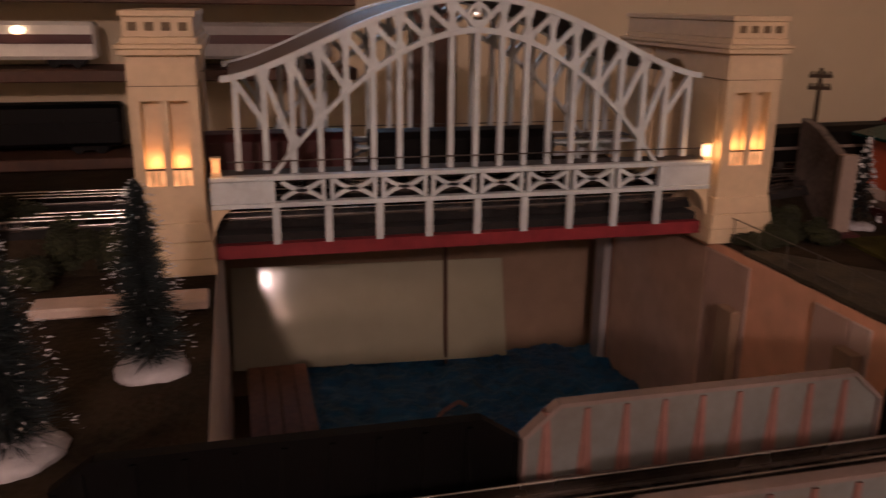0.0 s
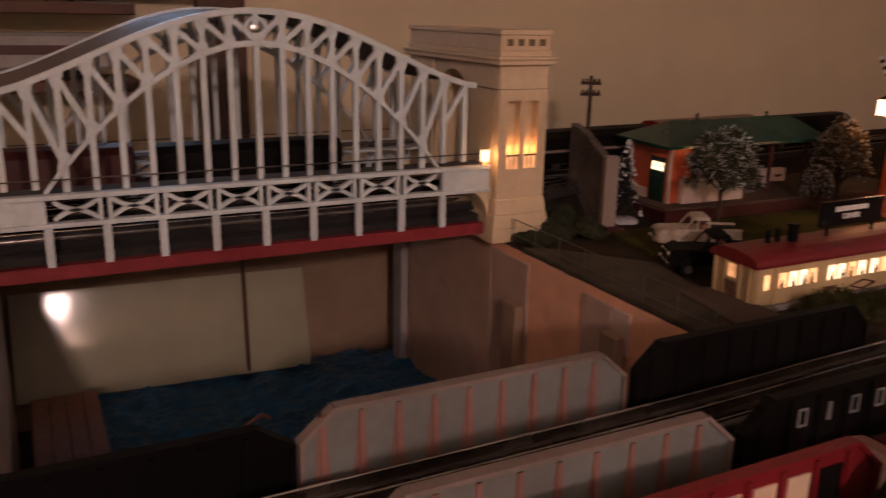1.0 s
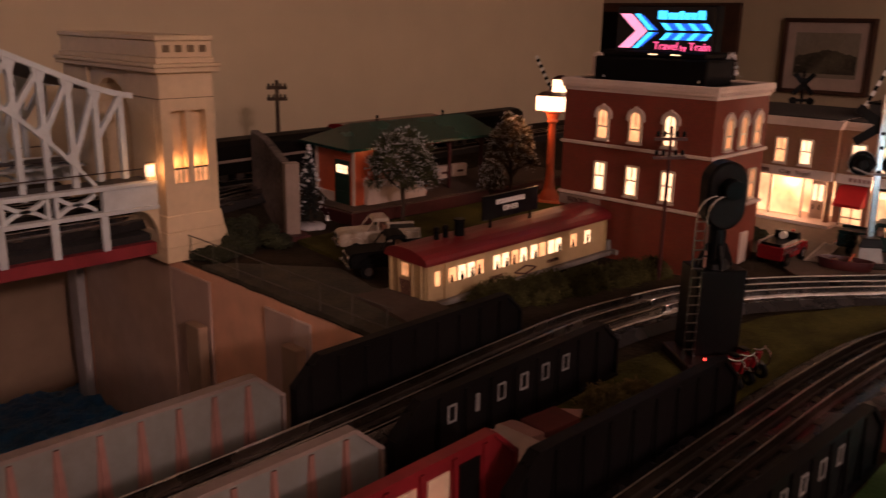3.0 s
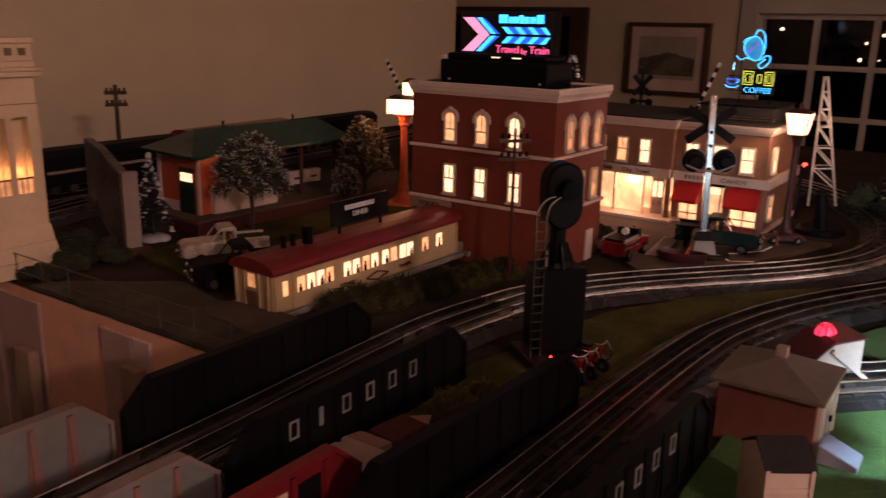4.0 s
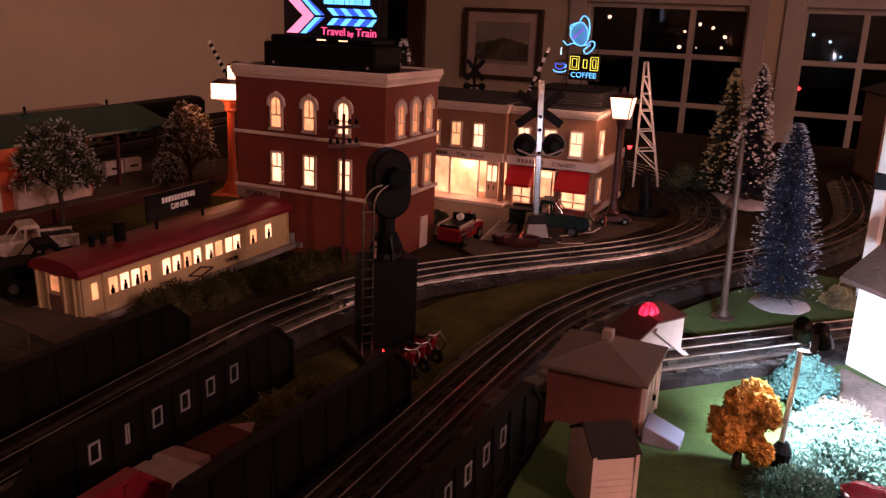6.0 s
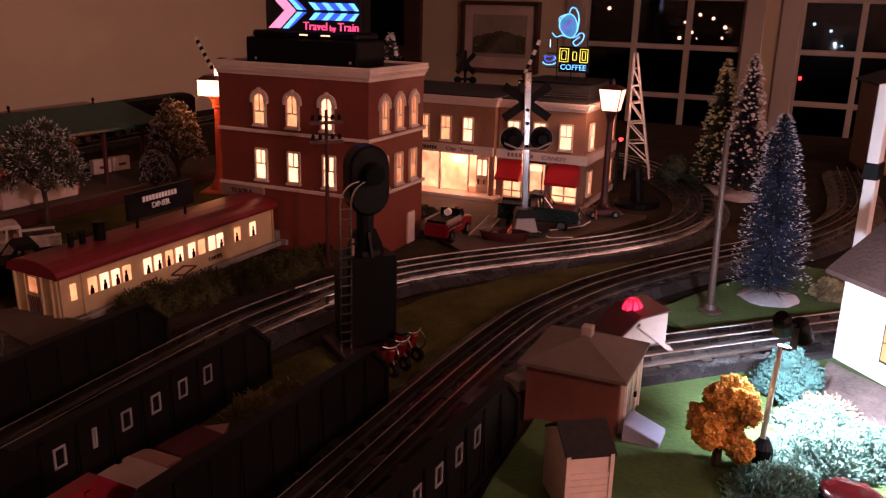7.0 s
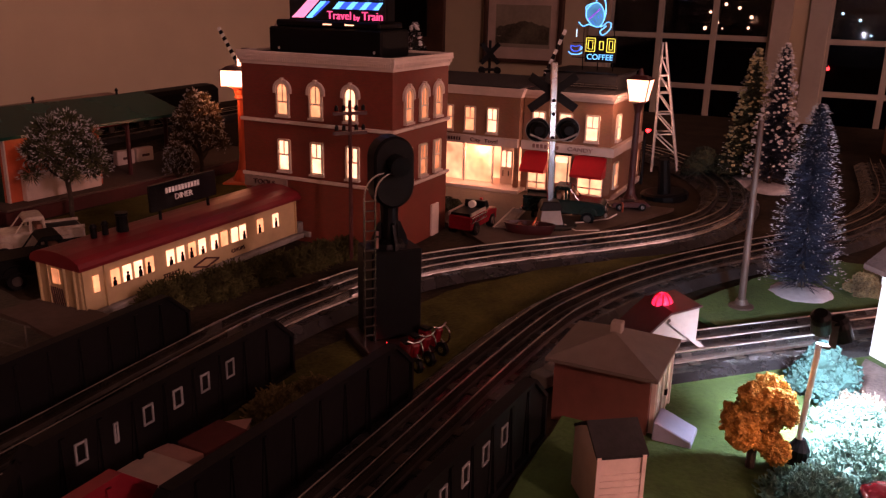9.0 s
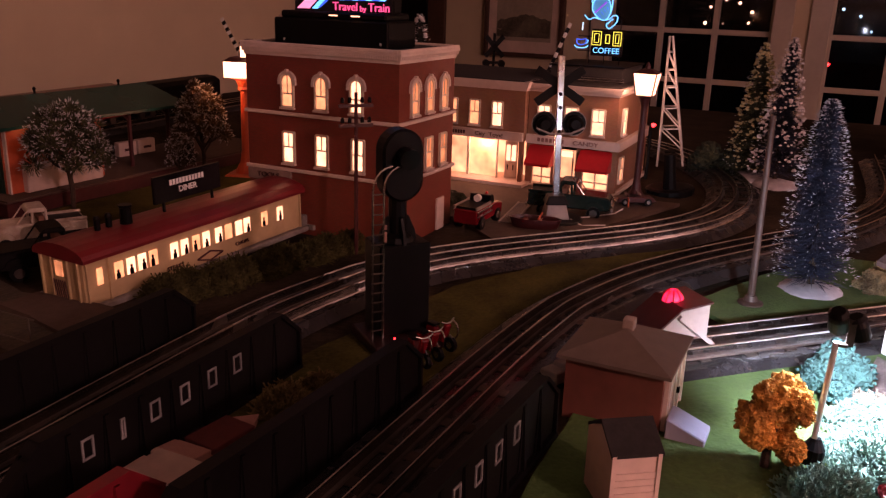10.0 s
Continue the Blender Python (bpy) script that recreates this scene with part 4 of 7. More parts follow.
girder_bridge(0.325, 0.187, 0.118, "girder_red", "girder_red", "red plate girder bridge with cream panels", cut=True)
plank = thing("pale_plank", 0.46, 0.283, 0.0, 0, "pale pinkish plank lying between the girder bridges", "plank")
Build().box(-0.080, 0.045, -0.020, 0.0205, 0.0008, 0.0110).done("board", "pale_pink", plank, bevel=0.0006)
Build().box(-0.0015, 0.030, -0.0655, -0.0205, 0.0008, 0.0110).done("near_board", "pale_pink", plank, bevel=0.0006)
# the end block's rosier tone puts the shading at the fold into colour
Build().prism([(0.0455, 0.0008), (0.061, 0.0008), (0.061, 0.0085), (0.0455, 0.0106)], -0.0085, 0.0205).done("end_block", "pale_rose", plank, "rosy end block", bevel=0.0006)
strip = thing("red_strip", 0.539, 0.286, 0.0, -6, "dull red strip of wood with a pale pink tip", "strip")
Build().box(-0.016, 0.020, -0.014, 0.012, 0.0036, 0.0086).done("strip_body", "maroon_strip", strip, bevel=0.0005)
Build().prism([(0.0205, -0.012), (0.034, -0.004), (0.0205, 0.008)], 0.0036, 0.0076, "z").done("tip", "pale_rose", strip, "pale pink tip")
girder_bridge(0.5285, 0.1570, 0.103, "girder_black", "girder_black", "black plate girder bridge beside the lawn", True, rz=-2.7, first=-0.0655)


# ---- windows for buildings ----
def sash(parent, m, w, h, kind="pane", arched=False, bars=True, depth=0.003):
    """A lit sash window in the x-z plane facing -y, its sill middle at m."""
    head = [(w / 2 * math.cos(a * math.pi / 8), h + w / 2 * math.sin(a * math.pi / 8)) for a in range(9)] if arched else [(w / 2, h), (-w / 2, h)]
    out = [(-w / 2, 0), (w / 2, 0)] + head
    win = Build().prism(out, -0.0006, 0.0006).turn(m).done("window", kind, parent)
    f = Build()
    ring = out + out[:1]
    for a, b in zip(ring, ring[1:]):
        f.bar((a[0], -0.0012, a[1]), (b[0], -0.0012, b[1]), 0.0022, depth)
    if bars:
        f.bar((-w / 2, -0.001, h * 0.52), (w / 2, -0.001, h * 0.52), 0.0016, 0.002)
        f.bar((0, -0.001, h * 0.52), (0, -0.001, h + (w / 2 if arched else 0)), 0.0011, 0.0016)
    f.turn(m).done("frame", "frame", win)
    Build().box(-w / 2 - 0.002, w / 2 + 0.002, -0.0045, 0.0, -0.003, -0.0006).turn(m).done("sill", "stone", win)
    if arched:
        r = w / 2 + 0.0016
        arc = [(math.cos(a * math.pi / 12), math.sin(a * math.pi / 12)) for a in range(0, 13)]
        outer = [((r + 0.0028) * c, h + (r + 0.0026) * s) for c, s in arc]
        inner = [((r - 0.0006) * c, h + (r - 0.0006) * s) for c, s in arc]
        hood = Build().prism([(outer[0][0], h - 0.004)] + outer + [(outer[-1][0], h - 0.004), (inner[-1][0], h - 0.004)] + inner[::-1] + [(inner[0][0], h - 0.004)], -0.0036, 0.0)
        hood.box(-0.0016, 0.0016, -0.0044, 0.0, h + r, h + r + 0.0042)
        hood.turn(m).done("hood_mould", "stone", win)
    return win


def cornice(parent, x0, x1, y0, y1, z, h, material="stone", dentils=True, over=1.0):
    c = Build()
    for o, zz0, zz1 in ((0.002, z, z + h * 0.35), (0.0045, z + h * 0.35, z + h * 0.75), (0.0065, z + h * 0.75, z + h)):
        o *= over
        c.box(x0 - o, x1 + o, y0 - o, y1 + o, zz0, zz1)
    cn = c.done("cornice", material, parent)
    if dentils:
        d = Build()
        n = int((x1 - x0) / 0.0030)
        for i in range(n):
            xx = x0 + (i + 0.5) * (x1 - x0) / n
            d.box(xx - 0.0008, xx + 0.0008, y0 - 0.0058 * over, y0 - 0.0015, z + h * 0.38, z + h * 0.74)
        n = int((y1 - y0) / 0.0030)
        for i in range(n):
            yy = y0 + (i + 0.5) * (y1 - y0) / n
            d.box(x0 - 0.0058 * over, x0 - 0.0015, yy - 0.0008, yy + 0.0008, z + h * 0.38, z + h * 0.74)
        tagged(d.done("dentil_course", material, cn), kind="stuff")
    return cn


FACE_W = lambda y, z, x: pose(x, y, z, 0, 0, -90)   # a wall that faces -x
FACE_S = lambda x, z, y: pose(x, y, z)              # a wall that faces -y


def tool_works():
    X0, X1, Y0, Y1, H = 0.967, 1.106, 0.392, 0.597, 0.208
    t = thing("brick_building", 0, 0, 0, 0, "three-storey red brick model building with lit windows", "building")
    Build().box(X0, X1, Y0, Y1, -0.001, H).done("wall", "brick", t)
    for z in (0.1395, 0.0735):
        Build().box(X0 - 0.003, X1 + 0.003, Y0 - 0.003, Y1 + 0.003, z, z + 0.004).done("belt_course", "stone", t, bevel=0.0006)
    cornice(t, X0, X1, Y0, Y1, 0.2065, 0.0110, over=0.7)
    for x0, x1, y0, y1 in ((X0 - 0.0042, X1 + 0.0042, Y0 - 0.0042, Y0), (X0 - 0.0042, X1 + 0.0042, Y1, Y1 + 0.0042), (X0 - 0.0042, X0, Y0, Y1), (X1, X1 + 0.0042, Y0, Y1)):
        Build().box(x0, x1, y0, y1, 0.2175, 0.2215).done("parapet", "stone", t, bevel=0.0006)
    Build().box(X0, X1, Y0, Y1, 0.2176, 0.2190).done("roof", "roof_black", t)
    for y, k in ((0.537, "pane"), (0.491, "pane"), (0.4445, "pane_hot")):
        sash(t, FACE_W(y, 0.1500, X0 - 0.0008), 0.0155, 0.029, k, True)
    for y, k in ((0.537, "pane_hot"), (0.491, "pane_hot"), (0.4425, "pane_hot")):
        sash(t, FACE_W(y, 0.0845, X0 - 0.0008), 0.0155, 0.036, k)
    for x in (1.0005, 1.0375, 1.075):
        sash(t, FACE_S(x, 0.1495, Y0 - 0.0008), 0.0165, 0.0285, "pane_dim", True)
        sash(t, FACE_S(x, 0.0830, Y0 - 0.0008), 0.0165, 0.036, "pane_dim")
    d = Build().box(1.063, 1.082, Y0 - 0.003, Y0, 0.0, 0.040).done("side_door", "stone", t, bevel=0.0006)
    # sign stone coloured darker for the weak light on this wall
    sg = Build().box(X0 - 0.003, X0, 0.535, 0.597, 0.060, 0.073).done("sign_band", "shaded_stone", t)
    words("TOOLS", 0.0085, "maroon", sg, pose(X0 - 0.0035, 0.567, 0.0665, 90, 0, -90), squeeze=1.2)
    return t


tool_works()


def billboard():
    t = thing("neon_billboard", 0.985, 0.487, 0.2190, 0, "black lit billboard with pink and blue arrow design", "sign")
    b = Build().box(-0.004, 0.060, -0.073, 0.079, 0.0, 0.0300).done("plinth", "jet_with_shade", t, bevel=0.002)
    Build().box(-0.001, 0.054, -0.068, 0.071, 0.0300, 0.0380).done("upper_plinth", "jet_with_shade", t, bevel=0.002)
    Build().box(0.012, 0.030, -0.071, 0.060, 0.0380, 0.0900).done("case", "jet_with_shade", t, bevel=0.0015)
    f = Build().box(0.0095, 0.0118, -0.0695, 0.058, 0.0382, 0.0885).done("screen", "sign_black", t)

    def strip(pts, mk):
        Build().prism([(-p[0], p[1]) for p in pts], 0.0080, 0.0092, "x").done("light_strip", mk, f)

    mid, tall = 0.0605, 0.0200
    strip([(-0.054, mid - tall), (-0.038, mid - tall), (-0.016, mid), (-0.038, mid + tall), (-0.054, mid + tall), (-0.031, mid)], "neon_pink")
    for s in (1, -1):
        z = lambda d: mid + s * d
        strip([(-0.034, z(tall)), (-0.0265, z(tall)), (-0.0065, z(0.0012)), (-0.0135, z(0.0012))], "neon_cyan")
        strip([(-0.0255, z(tall * 0.92)), (-0.0225, z(tall * 0.92)), (-0.0012, z(0.0012)), (-0.0052, z(0.0012))], "neon_blue")
        for i in range(4):
            x = 0.002 + i * 0.0175
            wide = 0.0074 if i < 3 else 0.0066
            strip([(x, z(0.0095)), (x + wide, z(0.0095)), (min(x + wide + 0.0085, 0.0675), z(0.0014)), (min(x + 0.0085, 0.0640), z(0.0014))], "neon_cyan")
            if i < 3:
                strip([(x + 0.0082, z(0.0094)), (x + 0.0168, z(0.0094)), (x + 0.0250, z(0.0016)), (x + 0.0166, z(0.0016))], "neon_blue")
    # the railway's name, as plain bars
    for i, (x0, x1, h) in enumerate(((-0.002, 0.0095, 0.0100), (0.0110, 0.0245, 0.0076), (0.0260, 0.0310, 0.0095), (0.0322, 0.0385, 0.0076), (0.0398, 0.0480, 0.0076), (0.0492, 0.0580, 0.0100))):
        strip([(x0, 0.0742), (x1, 0.0742), (x1, 0.0742 + h), (x0, 0.0742 + h)], "neon_cyan")
    for text, y, size in (("Travel", -0.0105, 0.0128), ("by", -0.0335, 0.0088), ("Train", -0.0540, 0.0128)):
        words(text, size, "neon_rose", f, pose(0.0085, y, 0.0437 if size > 0.01 else 0.0420, 90, 0, -90), squeeze=1.0)
    for y in (-0.001, -0.030):
        Build().box(-0.0024, -0.0011, y - 0.0055, y + 0.0055, 0.0335, 0.0350).done("lamp_strip", "pane_hot", b)
    for y in (-0.064, 0.064):
        Build().rod((-0.0048, y, 0.006), (-0.0041, y, 0.006), 0.0018, n=10).done("screw", "chrome", b)
    return t


billboard()


def shops():
    t = thing("corner_shops", 0, 0, 0, 0, "two-storey brick corner shops with lit shopfronts", "building")
    # candy shop on the corner
    X0, X1, Y0, Y1, H = 1.358, 1.56, 0.246, 0.386, 0.148
    b = Build()
    b.box(X0 + 0.004, X1, Y0 + 0.004, Y1, 0.068, H)
    for a, c in ((Y0 + 0.0, Y0 + 0.010), (0.297, 0.306), (0.338, 0.344), (Y1 - 0.010, Y1)):
        b.box(X0 + 0.002, X0 + 0.010, a, c, 0.0, 0.068)
    b.box(X0 + 0.010, X1, Y0 + 0.003, Y0 + 0.008, 0.0, 0.068)
    b.done("wall", "brick2", t)
    Build().box(X0 - 0.004, X1, Y0 - 0.002, Y1, -0.001, 0.005).done("step", "stone", t)
    for a, c in ((0.256, 0.297), (0.344, 0.376)):
        Build().box(X0 + 0.006, X0 + 0.008, a, c, 0.006, 0.062).done("shop_window", "shop", t)
        for y in (a + 0.001, (a + c) / 2, c - 0.001):
            Build().box(X0 + 0.0030, X0 + 0.0058, y - 0.0009, y + 0.0009, 0.006, 0.062).done("mullion", "frame", t)
        for z in (0.0075, 0.0175):
            Build().box(X0 + 0.0032, X0 + 0.0056, a + 0.002, c - 0.002, z - 0.0009, z + 0.0009).done("window_rail", "frame", t)
        aw = Build().prism([(X0 - 0.022, 0.041), (X0 - 0.022, 0.037), (X0 + 0.003, 0.037), (X0 + 0.003, 0.066)], a - 0.003, c + 0.004).done("awning", "red", t, "red canvas awning")
    Build().box(X0 + 0.006, X0 + 0.008, 0.306, 0.338, 0.006, 0.062).done("shop_door", "shop", t)
    for y in (0.3070, 0.3120, 0.3320, 0.3370):
        Build().box(X0 + 0.0030, X0 + 0.0058, y - 0.0010, y + 0.0010, 0.006, 0.062).done("door_post", "frame", t)
    Build().box(X0 + 0.0030, X0 + 0.0056, 0.3131, 0.3309, 0.006, 0.020).done("door_panel", "brick2", t)
    Build().box(X0 + 0.003, X0 + 0.0055, 0.312, 0.332, 0.052, 0.060).done("door_light", "pane_hot", t)
    fas = Build().box(X0 - 0.003, X0 + 0.004, Y0 - 0.004, Y1, 0.068, 0.081).box(X0 + 0.004, X1, Y0 - 0.004, Y0 + 0.004, 0.068, 0.081).done("fascia", "stone", t)
    words("CANDY", 0.0085, "dusty_red", fas, pose(X0 - 0.0035, 0.293, 0.0745, 90, 0, -90), squeeze=1.3)
    for i in range(7):
        Build().box(X0 - 0.0040, X0 - 0.0030, 0.326 + i * 0.0062, 0.3300 + i * 0.0062, 0.0718, 0.0775).done("painted_mark", "dusty_red", fas)
    for y in (0.278, 0.319, 0.361):
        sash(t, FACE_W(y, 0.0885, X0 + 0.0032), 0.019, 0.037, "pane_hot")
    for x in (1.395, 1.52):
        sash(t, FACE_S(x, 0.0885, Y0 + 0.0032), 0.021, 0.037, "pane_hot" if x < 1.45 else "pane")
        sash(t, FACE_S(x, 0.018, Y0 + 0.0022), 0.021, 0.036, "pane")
    cornice(t, X0 + 0.004, X1, Y0 + 0.004, Y1, 0.1450, 0.012)
    Build().box(X0 + 0.002, X1 - 0.002, Y0 + 0.002, Y1 - 0.002, 0.157, 0.159).done("roof", "roof_black", t)
    # toy shop
    X0, Y0, Y1 = 1.345, 0.3875, 0.64
    b = Build()
    b.box(X0 + 0.004, X1, Y0, Y1, 0.070, H)
    b.box(X0 + 0.002, X0 + 0.010, Y0, Y0 + 0.006, 0.0, 0.070)
    b.box(X0 + 0.060, X1, Y0, Y1, 0.0, 0.070)
    b.box(X0 + 0.002, X0 + 0.010, Y1 - 0.02, Y1, 0.0, 0.070)
    b.done("wall", "brick2", t)
    Build().box(X0 - 0.020, X0 + 0.060, Y0 - 0.010, Y1, -0.001, 0.008).done("step", "stone", t)
    Build().box(X0 + 0.055, X0 + 0.058, Y0 + 0.007, Y1 - 0.02, 0.0085, 0.069).done("lit_interior", "shop", t)
    for y0, y1 in ((0.432, 0.478), (0.482, 0.53), (0.534, 0.58)):
        Build().box(X0 + 0.012, X0 + 0.0135, y0, y1, 0.010, 0.066).done("shop_window", "shop", t)
        for y in (y0 - 0.001, y1 + 0.001):
            Build().box(X0 + 0.008, X0 + 0.012, y - 0.001, y + 0.001, 0.008, 0.069).done("mullion", "frame", t)
    dr = Build().box(X0 + 0.018, X0 + 0.020, 0.401, 0.421, 0.0085, 0.066).done("double_door", "stone", t)
    for y in (0.4065, 0.4155):
        Build().box(X0 + 0.0165, X0 + 0.0178, y - 0.003, y + 0.003, 0.036, 0.060).done("door_pane", "pane_hot", dr)
        Build().rod((X0 + 0.0160, y, 0.022), (X0 + 0.0160, y, 0.030), 0.0008).done("handle", "black", dr)
    fas = Build().box(X0 - 0.002, X0 + 0.004, Y0, Y1, 0.070, 0.083).done("fascia", "stone", t)
    words("City  Toys!", 0.0080, "maroon", fas, pose(X0 - 0.0025, 0.442, 0.0765, 90, 0, -90), squeeze=1.3)
    for i in range(6):
        Build().box(X0 - 0.0030, X0 - 0.0020, 0.482 + i * 0.0045, 0.4848 + i * 0.0045, 0.0740, 0.0792).done("painted_mark", "maroon", fas)
    for y in (0.431, 0.4685, 0.506, 0.5435, 0.581):
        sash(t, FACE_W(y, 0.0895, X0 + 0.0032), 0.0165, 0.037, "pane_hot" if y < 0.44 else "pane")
    cornice(t, X0 + 0.004, X1, Y0, Y1, 0.1450, 0.013, dentils=False)
    Build().box(X0 + 0.002, X1 - 0.002, Y0 + 0.002, Y1 - 0.002, 0.158, 0.160).done("roof", "roof_black", t)
    lamp("shop_light", "POINT", pose(X0 + 0.005, 0.45, 0.062), 0.10, WARM, 0.01)
    return t


shops()


def coffee_sign():
    t = thing("neon_coffee_sign", 1.44, 0.302, 0.1835, 0, "blue and yellow neon rooftop sign of a coffee pot", "sign")
    t.scale = (0.68, 0.68, 0.68)
    for y in (-0.035, 0.035, 0.0):
        Build().rod((0.012, y, 0.0), (0.004, y, 0.10), 0.0012).done("strut", "black", t)
    for z in (0.028, 0.06):
        Build().rod((0.006, -0.036, z), (0.006, 0.06, z), 0.001).done("crossbar", "black", t)
    Build().box(0.003, 0.006, -0.0430, 0.0285, 0.0190, 0.0765).done("sign_board", "sign_black", t)
    P = lambda pts, r, mk, nm: Build().tube([(0.0, p[0], p[1]) for p in pts], r).done(nm, mk, t)
    # plain yellow double outlines and the word below
    for y0, y1, z0, z1 in ((0.0060, 0.0265, 0.0425, 0.0715), (-0.0130, -0.0045, 0.0470, 0.0650), (-0.0390, -0.0215, 0.0425, 0.0715)):
        P([(y0, z0), (y1, z0), (y1, z1), (y0, z1), (y0, z0)], 0.0010, "neon_yellow", "neon_tube")
        if z1 > 0.07:
            P([(y0 + 0.005, z0 + 0.005), (y1 - 0.005, z0 + 0.005), (y1 - 0.005, z1 - 0.005), (y0 + 0.005, z1 - 0.005), (y0 + 0.005, z0 + 0.005)], 0.0008, "neon_yellow", "neon_tube")
    words("COFFEE", 0.0172, "neon_cyan", t, pose(0.0005, -0.0065, 0.0300, 90, 0, -90), squeeze=1.02)
    arc = lambda pts: [(p.x, p.y) for p in spline(pts, 0.004)]
    pot = arc([(0.0309, 0.1169), (0.0309, 0.1301), (0.0221, 0.1419), (0.0088, 0.1478), (-0.0029, 0.1404), (-0.0103, 0.1243), (-0.0088, 0.1081), (0.0, 0.0963), (0.0132, 0.0978), (0.025, 0.1081), (0.0309, 0.1169)])
    Build().prism(pot[:-1], 0.0010, 0.0022, "x").done("pot_plate", "pot_blue", t, "dim blue plate of the coffee pot")
    P(pot, 0.0013, "neon_cyan", "neon_tube")
    P(arc([(0.0309, 0.1301), (0.0330, 0.1370), (0.0240, 0.1440), (0.0088, 0.1478)]), 0.0013, "neon_cyan", "neon_tube")
    P(arc([(0.0103, 0.1500), (0.0059, 0.1596), (-0.0015, 0.1610), (-0.0103, 0.1507), (-0.0132, 0.1301), (-0.0103, 0.1096)]), 0.0015, "neon_cyan", "neon_tube")
    P(arc([(0.0471, 0.1051), (0.0368, 0.0963), (0.0250, 0.1007), (0.0132, 0.0978)]), 0.0014, "neon_cyan", "neon_tube")
    P(arc([(0.0, 0.0963), (-0.0103, 0.0993), (-0.0176, 0.1066), (-0.0265, 0.1051), (-0.0265, 0.0949), (-0.0191, 0.0846), (-0.0088, 0.0787), (-0.0029, 0.0860), (-0.0103, 0.0930), (-0.0176, 0.0990)]), 0.0014, "neon_cyan", "neon_tube")
    P([(0.0250, 0.1110), (0.0, 0.1346)], 0.0022, "neon_violet", "neon_tube")
    for k in range(4):
        P([(0.0170 - 0.0062 * k, 0.1085 + 0.0052 * k), (0.0105 - 0.0050 * k, 0.1020 + 0.0054 * k)], 0.0007, "neon_blue", "neon_tube")
    P(arc([(0.0618, 0.0537), (0.0600, 0.0440), (0.0507, 0.0410), (0.0420, 0.0440), (0.0397, 0.0545), (0.0507, 0.0520), (0.0618, 0.0537)]), 0.0013, "neon_blue", "neon_tube")
    P(arc([(0.0397, 0.0520), (0.0350, 0.0510), (0.0370, 0.0460), (0.0410, 0.0450)]), 0.0010, "neon_cyan", "neon_tube")
    P(arc([(0.0660, 0.0400), (0.0600, 0.0350), (0.0420, 0.0350), (0.0345, 0.0400)]), 0.0013, "neon_cyan", "neon_tube")
    P([(0.0500, 0.0728), (0.0500, 0.0904)], 0.0010, "neon_white", "neon_tube")
    return t


coffee_sign()
box = thing("roof_house", 1.46, 0.305, 0.159, 0, "low dark rooftop shed under the neon sign", "roof shed")
Build().box(-0.055, 0.07, -0.045, 0.065, 0.0, 0.022).done("wall", "roof_black", box)
Build().box(-0.058, 0.073, -0.048, 0.068, 0.022, 0.0245).done("roof", "black", box, bevel=0.0006)
for z in (0.004, 0.0075):
    Build().rod((-0.062, -0.05, z), (-0.062, 0.04, z), 0.0008).done("pipe", "chrome", box)


def diner():
    t = thing("dining_car", 0.664, 0.537, 0.0, -4, "yellow dining car with red roof and lit windows", "diner")
    t.matrix_world = pose(0.661, 0.537, -0.002, 0, -1.6, -4)
    L, W, E = 0.296, 0.062, 0.0475
    Build().box(-0.008, L + 0.008, -0.006, W + 0.01, -0.001, 0.005).done("base", "concrete", t, bevel=0.001)
    Build().box(0.0, L, 0.0, W, 0.005, E).done("body", "diner", t, bevel=0.001)
    n = 9
    prof = [(-0.004, E - 0.001)] + [(W / 2 - (W / 2 + 0.004) * math.cos(a * math.pi / n), E + 0.002 + 0.0110 * math.sin(a * math.pi / n)) for a in range(n + 1)] + [(W + 0.004, E - 0.001)]
    Build().prism(prof, -0.002, L + 0.006, "x").done("roof", "diner_red", t, "glossy dark red curved roof")
    Build().box(0.0005, L - 0.0005, -0.0008, 0.0, 0.0462, 0.0474).done("eave_band", "maroon", t)
    groups = [0.037, 0.0506, 0.0637, 0.0773, 0.1033, 0.1167, 0.1320, 0.1460, 0.1637, 0.1779, 0.1935, 0.2060, 0.2340, 0.2600]
    w, h = 0.0094, 0.0155
    base = lambda x: 0.0225
    for i, x in enumerate(groups):
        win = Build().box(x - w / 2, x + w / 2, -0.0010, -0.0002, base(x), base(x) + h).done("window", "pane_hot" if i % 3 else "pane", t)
        Build().box(x - w / 2 - 0.001, x + w / 2 + 0.001, -0.0014, -0.0002, base(x) - 0.001, base(x) - 0.0001).done("sill", "diner", win)
        if i not in (9, 10):
            s = Build()
            k = 0.8 + 0.35 * ((i * 37) % 7) / 7
            s.lathe([(0.0024, base(x)), (0.0022, base(x) + 0.006 * k), (0.0009, base(x) + 0.007 * k), (0.0016, base(x) + 0.009 * k), (0.0008, base(x) + 0.0105 * k)], 0, 0, 8)
            s.turn(Matrix.Translation((x + 0.0015 * ((i * 13) % 3 - 1), -0.0012, 0)) @ Matrix.Diagonal((1, 0.15, 1, 1)))
            s.done("silhouette", "black", win, "dark cut-out silhouette in the window")
    for x in (0.016,):
        Build().box(x - 0.003, x + 0.003, -0.0010, -0.0002, 0.0225, 0.038).done("window", "pane", t)
    for x in (0.0255, 0.002, 0.294):
        Build().box(x - 0.0008, x + 0.0008, -0.0026, -0.0002, 0.006, 0.0465).done("pilaster", "diner", t)
    # vestibule end
    Build().box(-0.0012, 0.0, 0.020, 0.042, 0.006, 0.0455).done("end_door", "diner", t, "yellow panelled end door")
    for y in (0.020, 0.042, 0.006, 0.056):
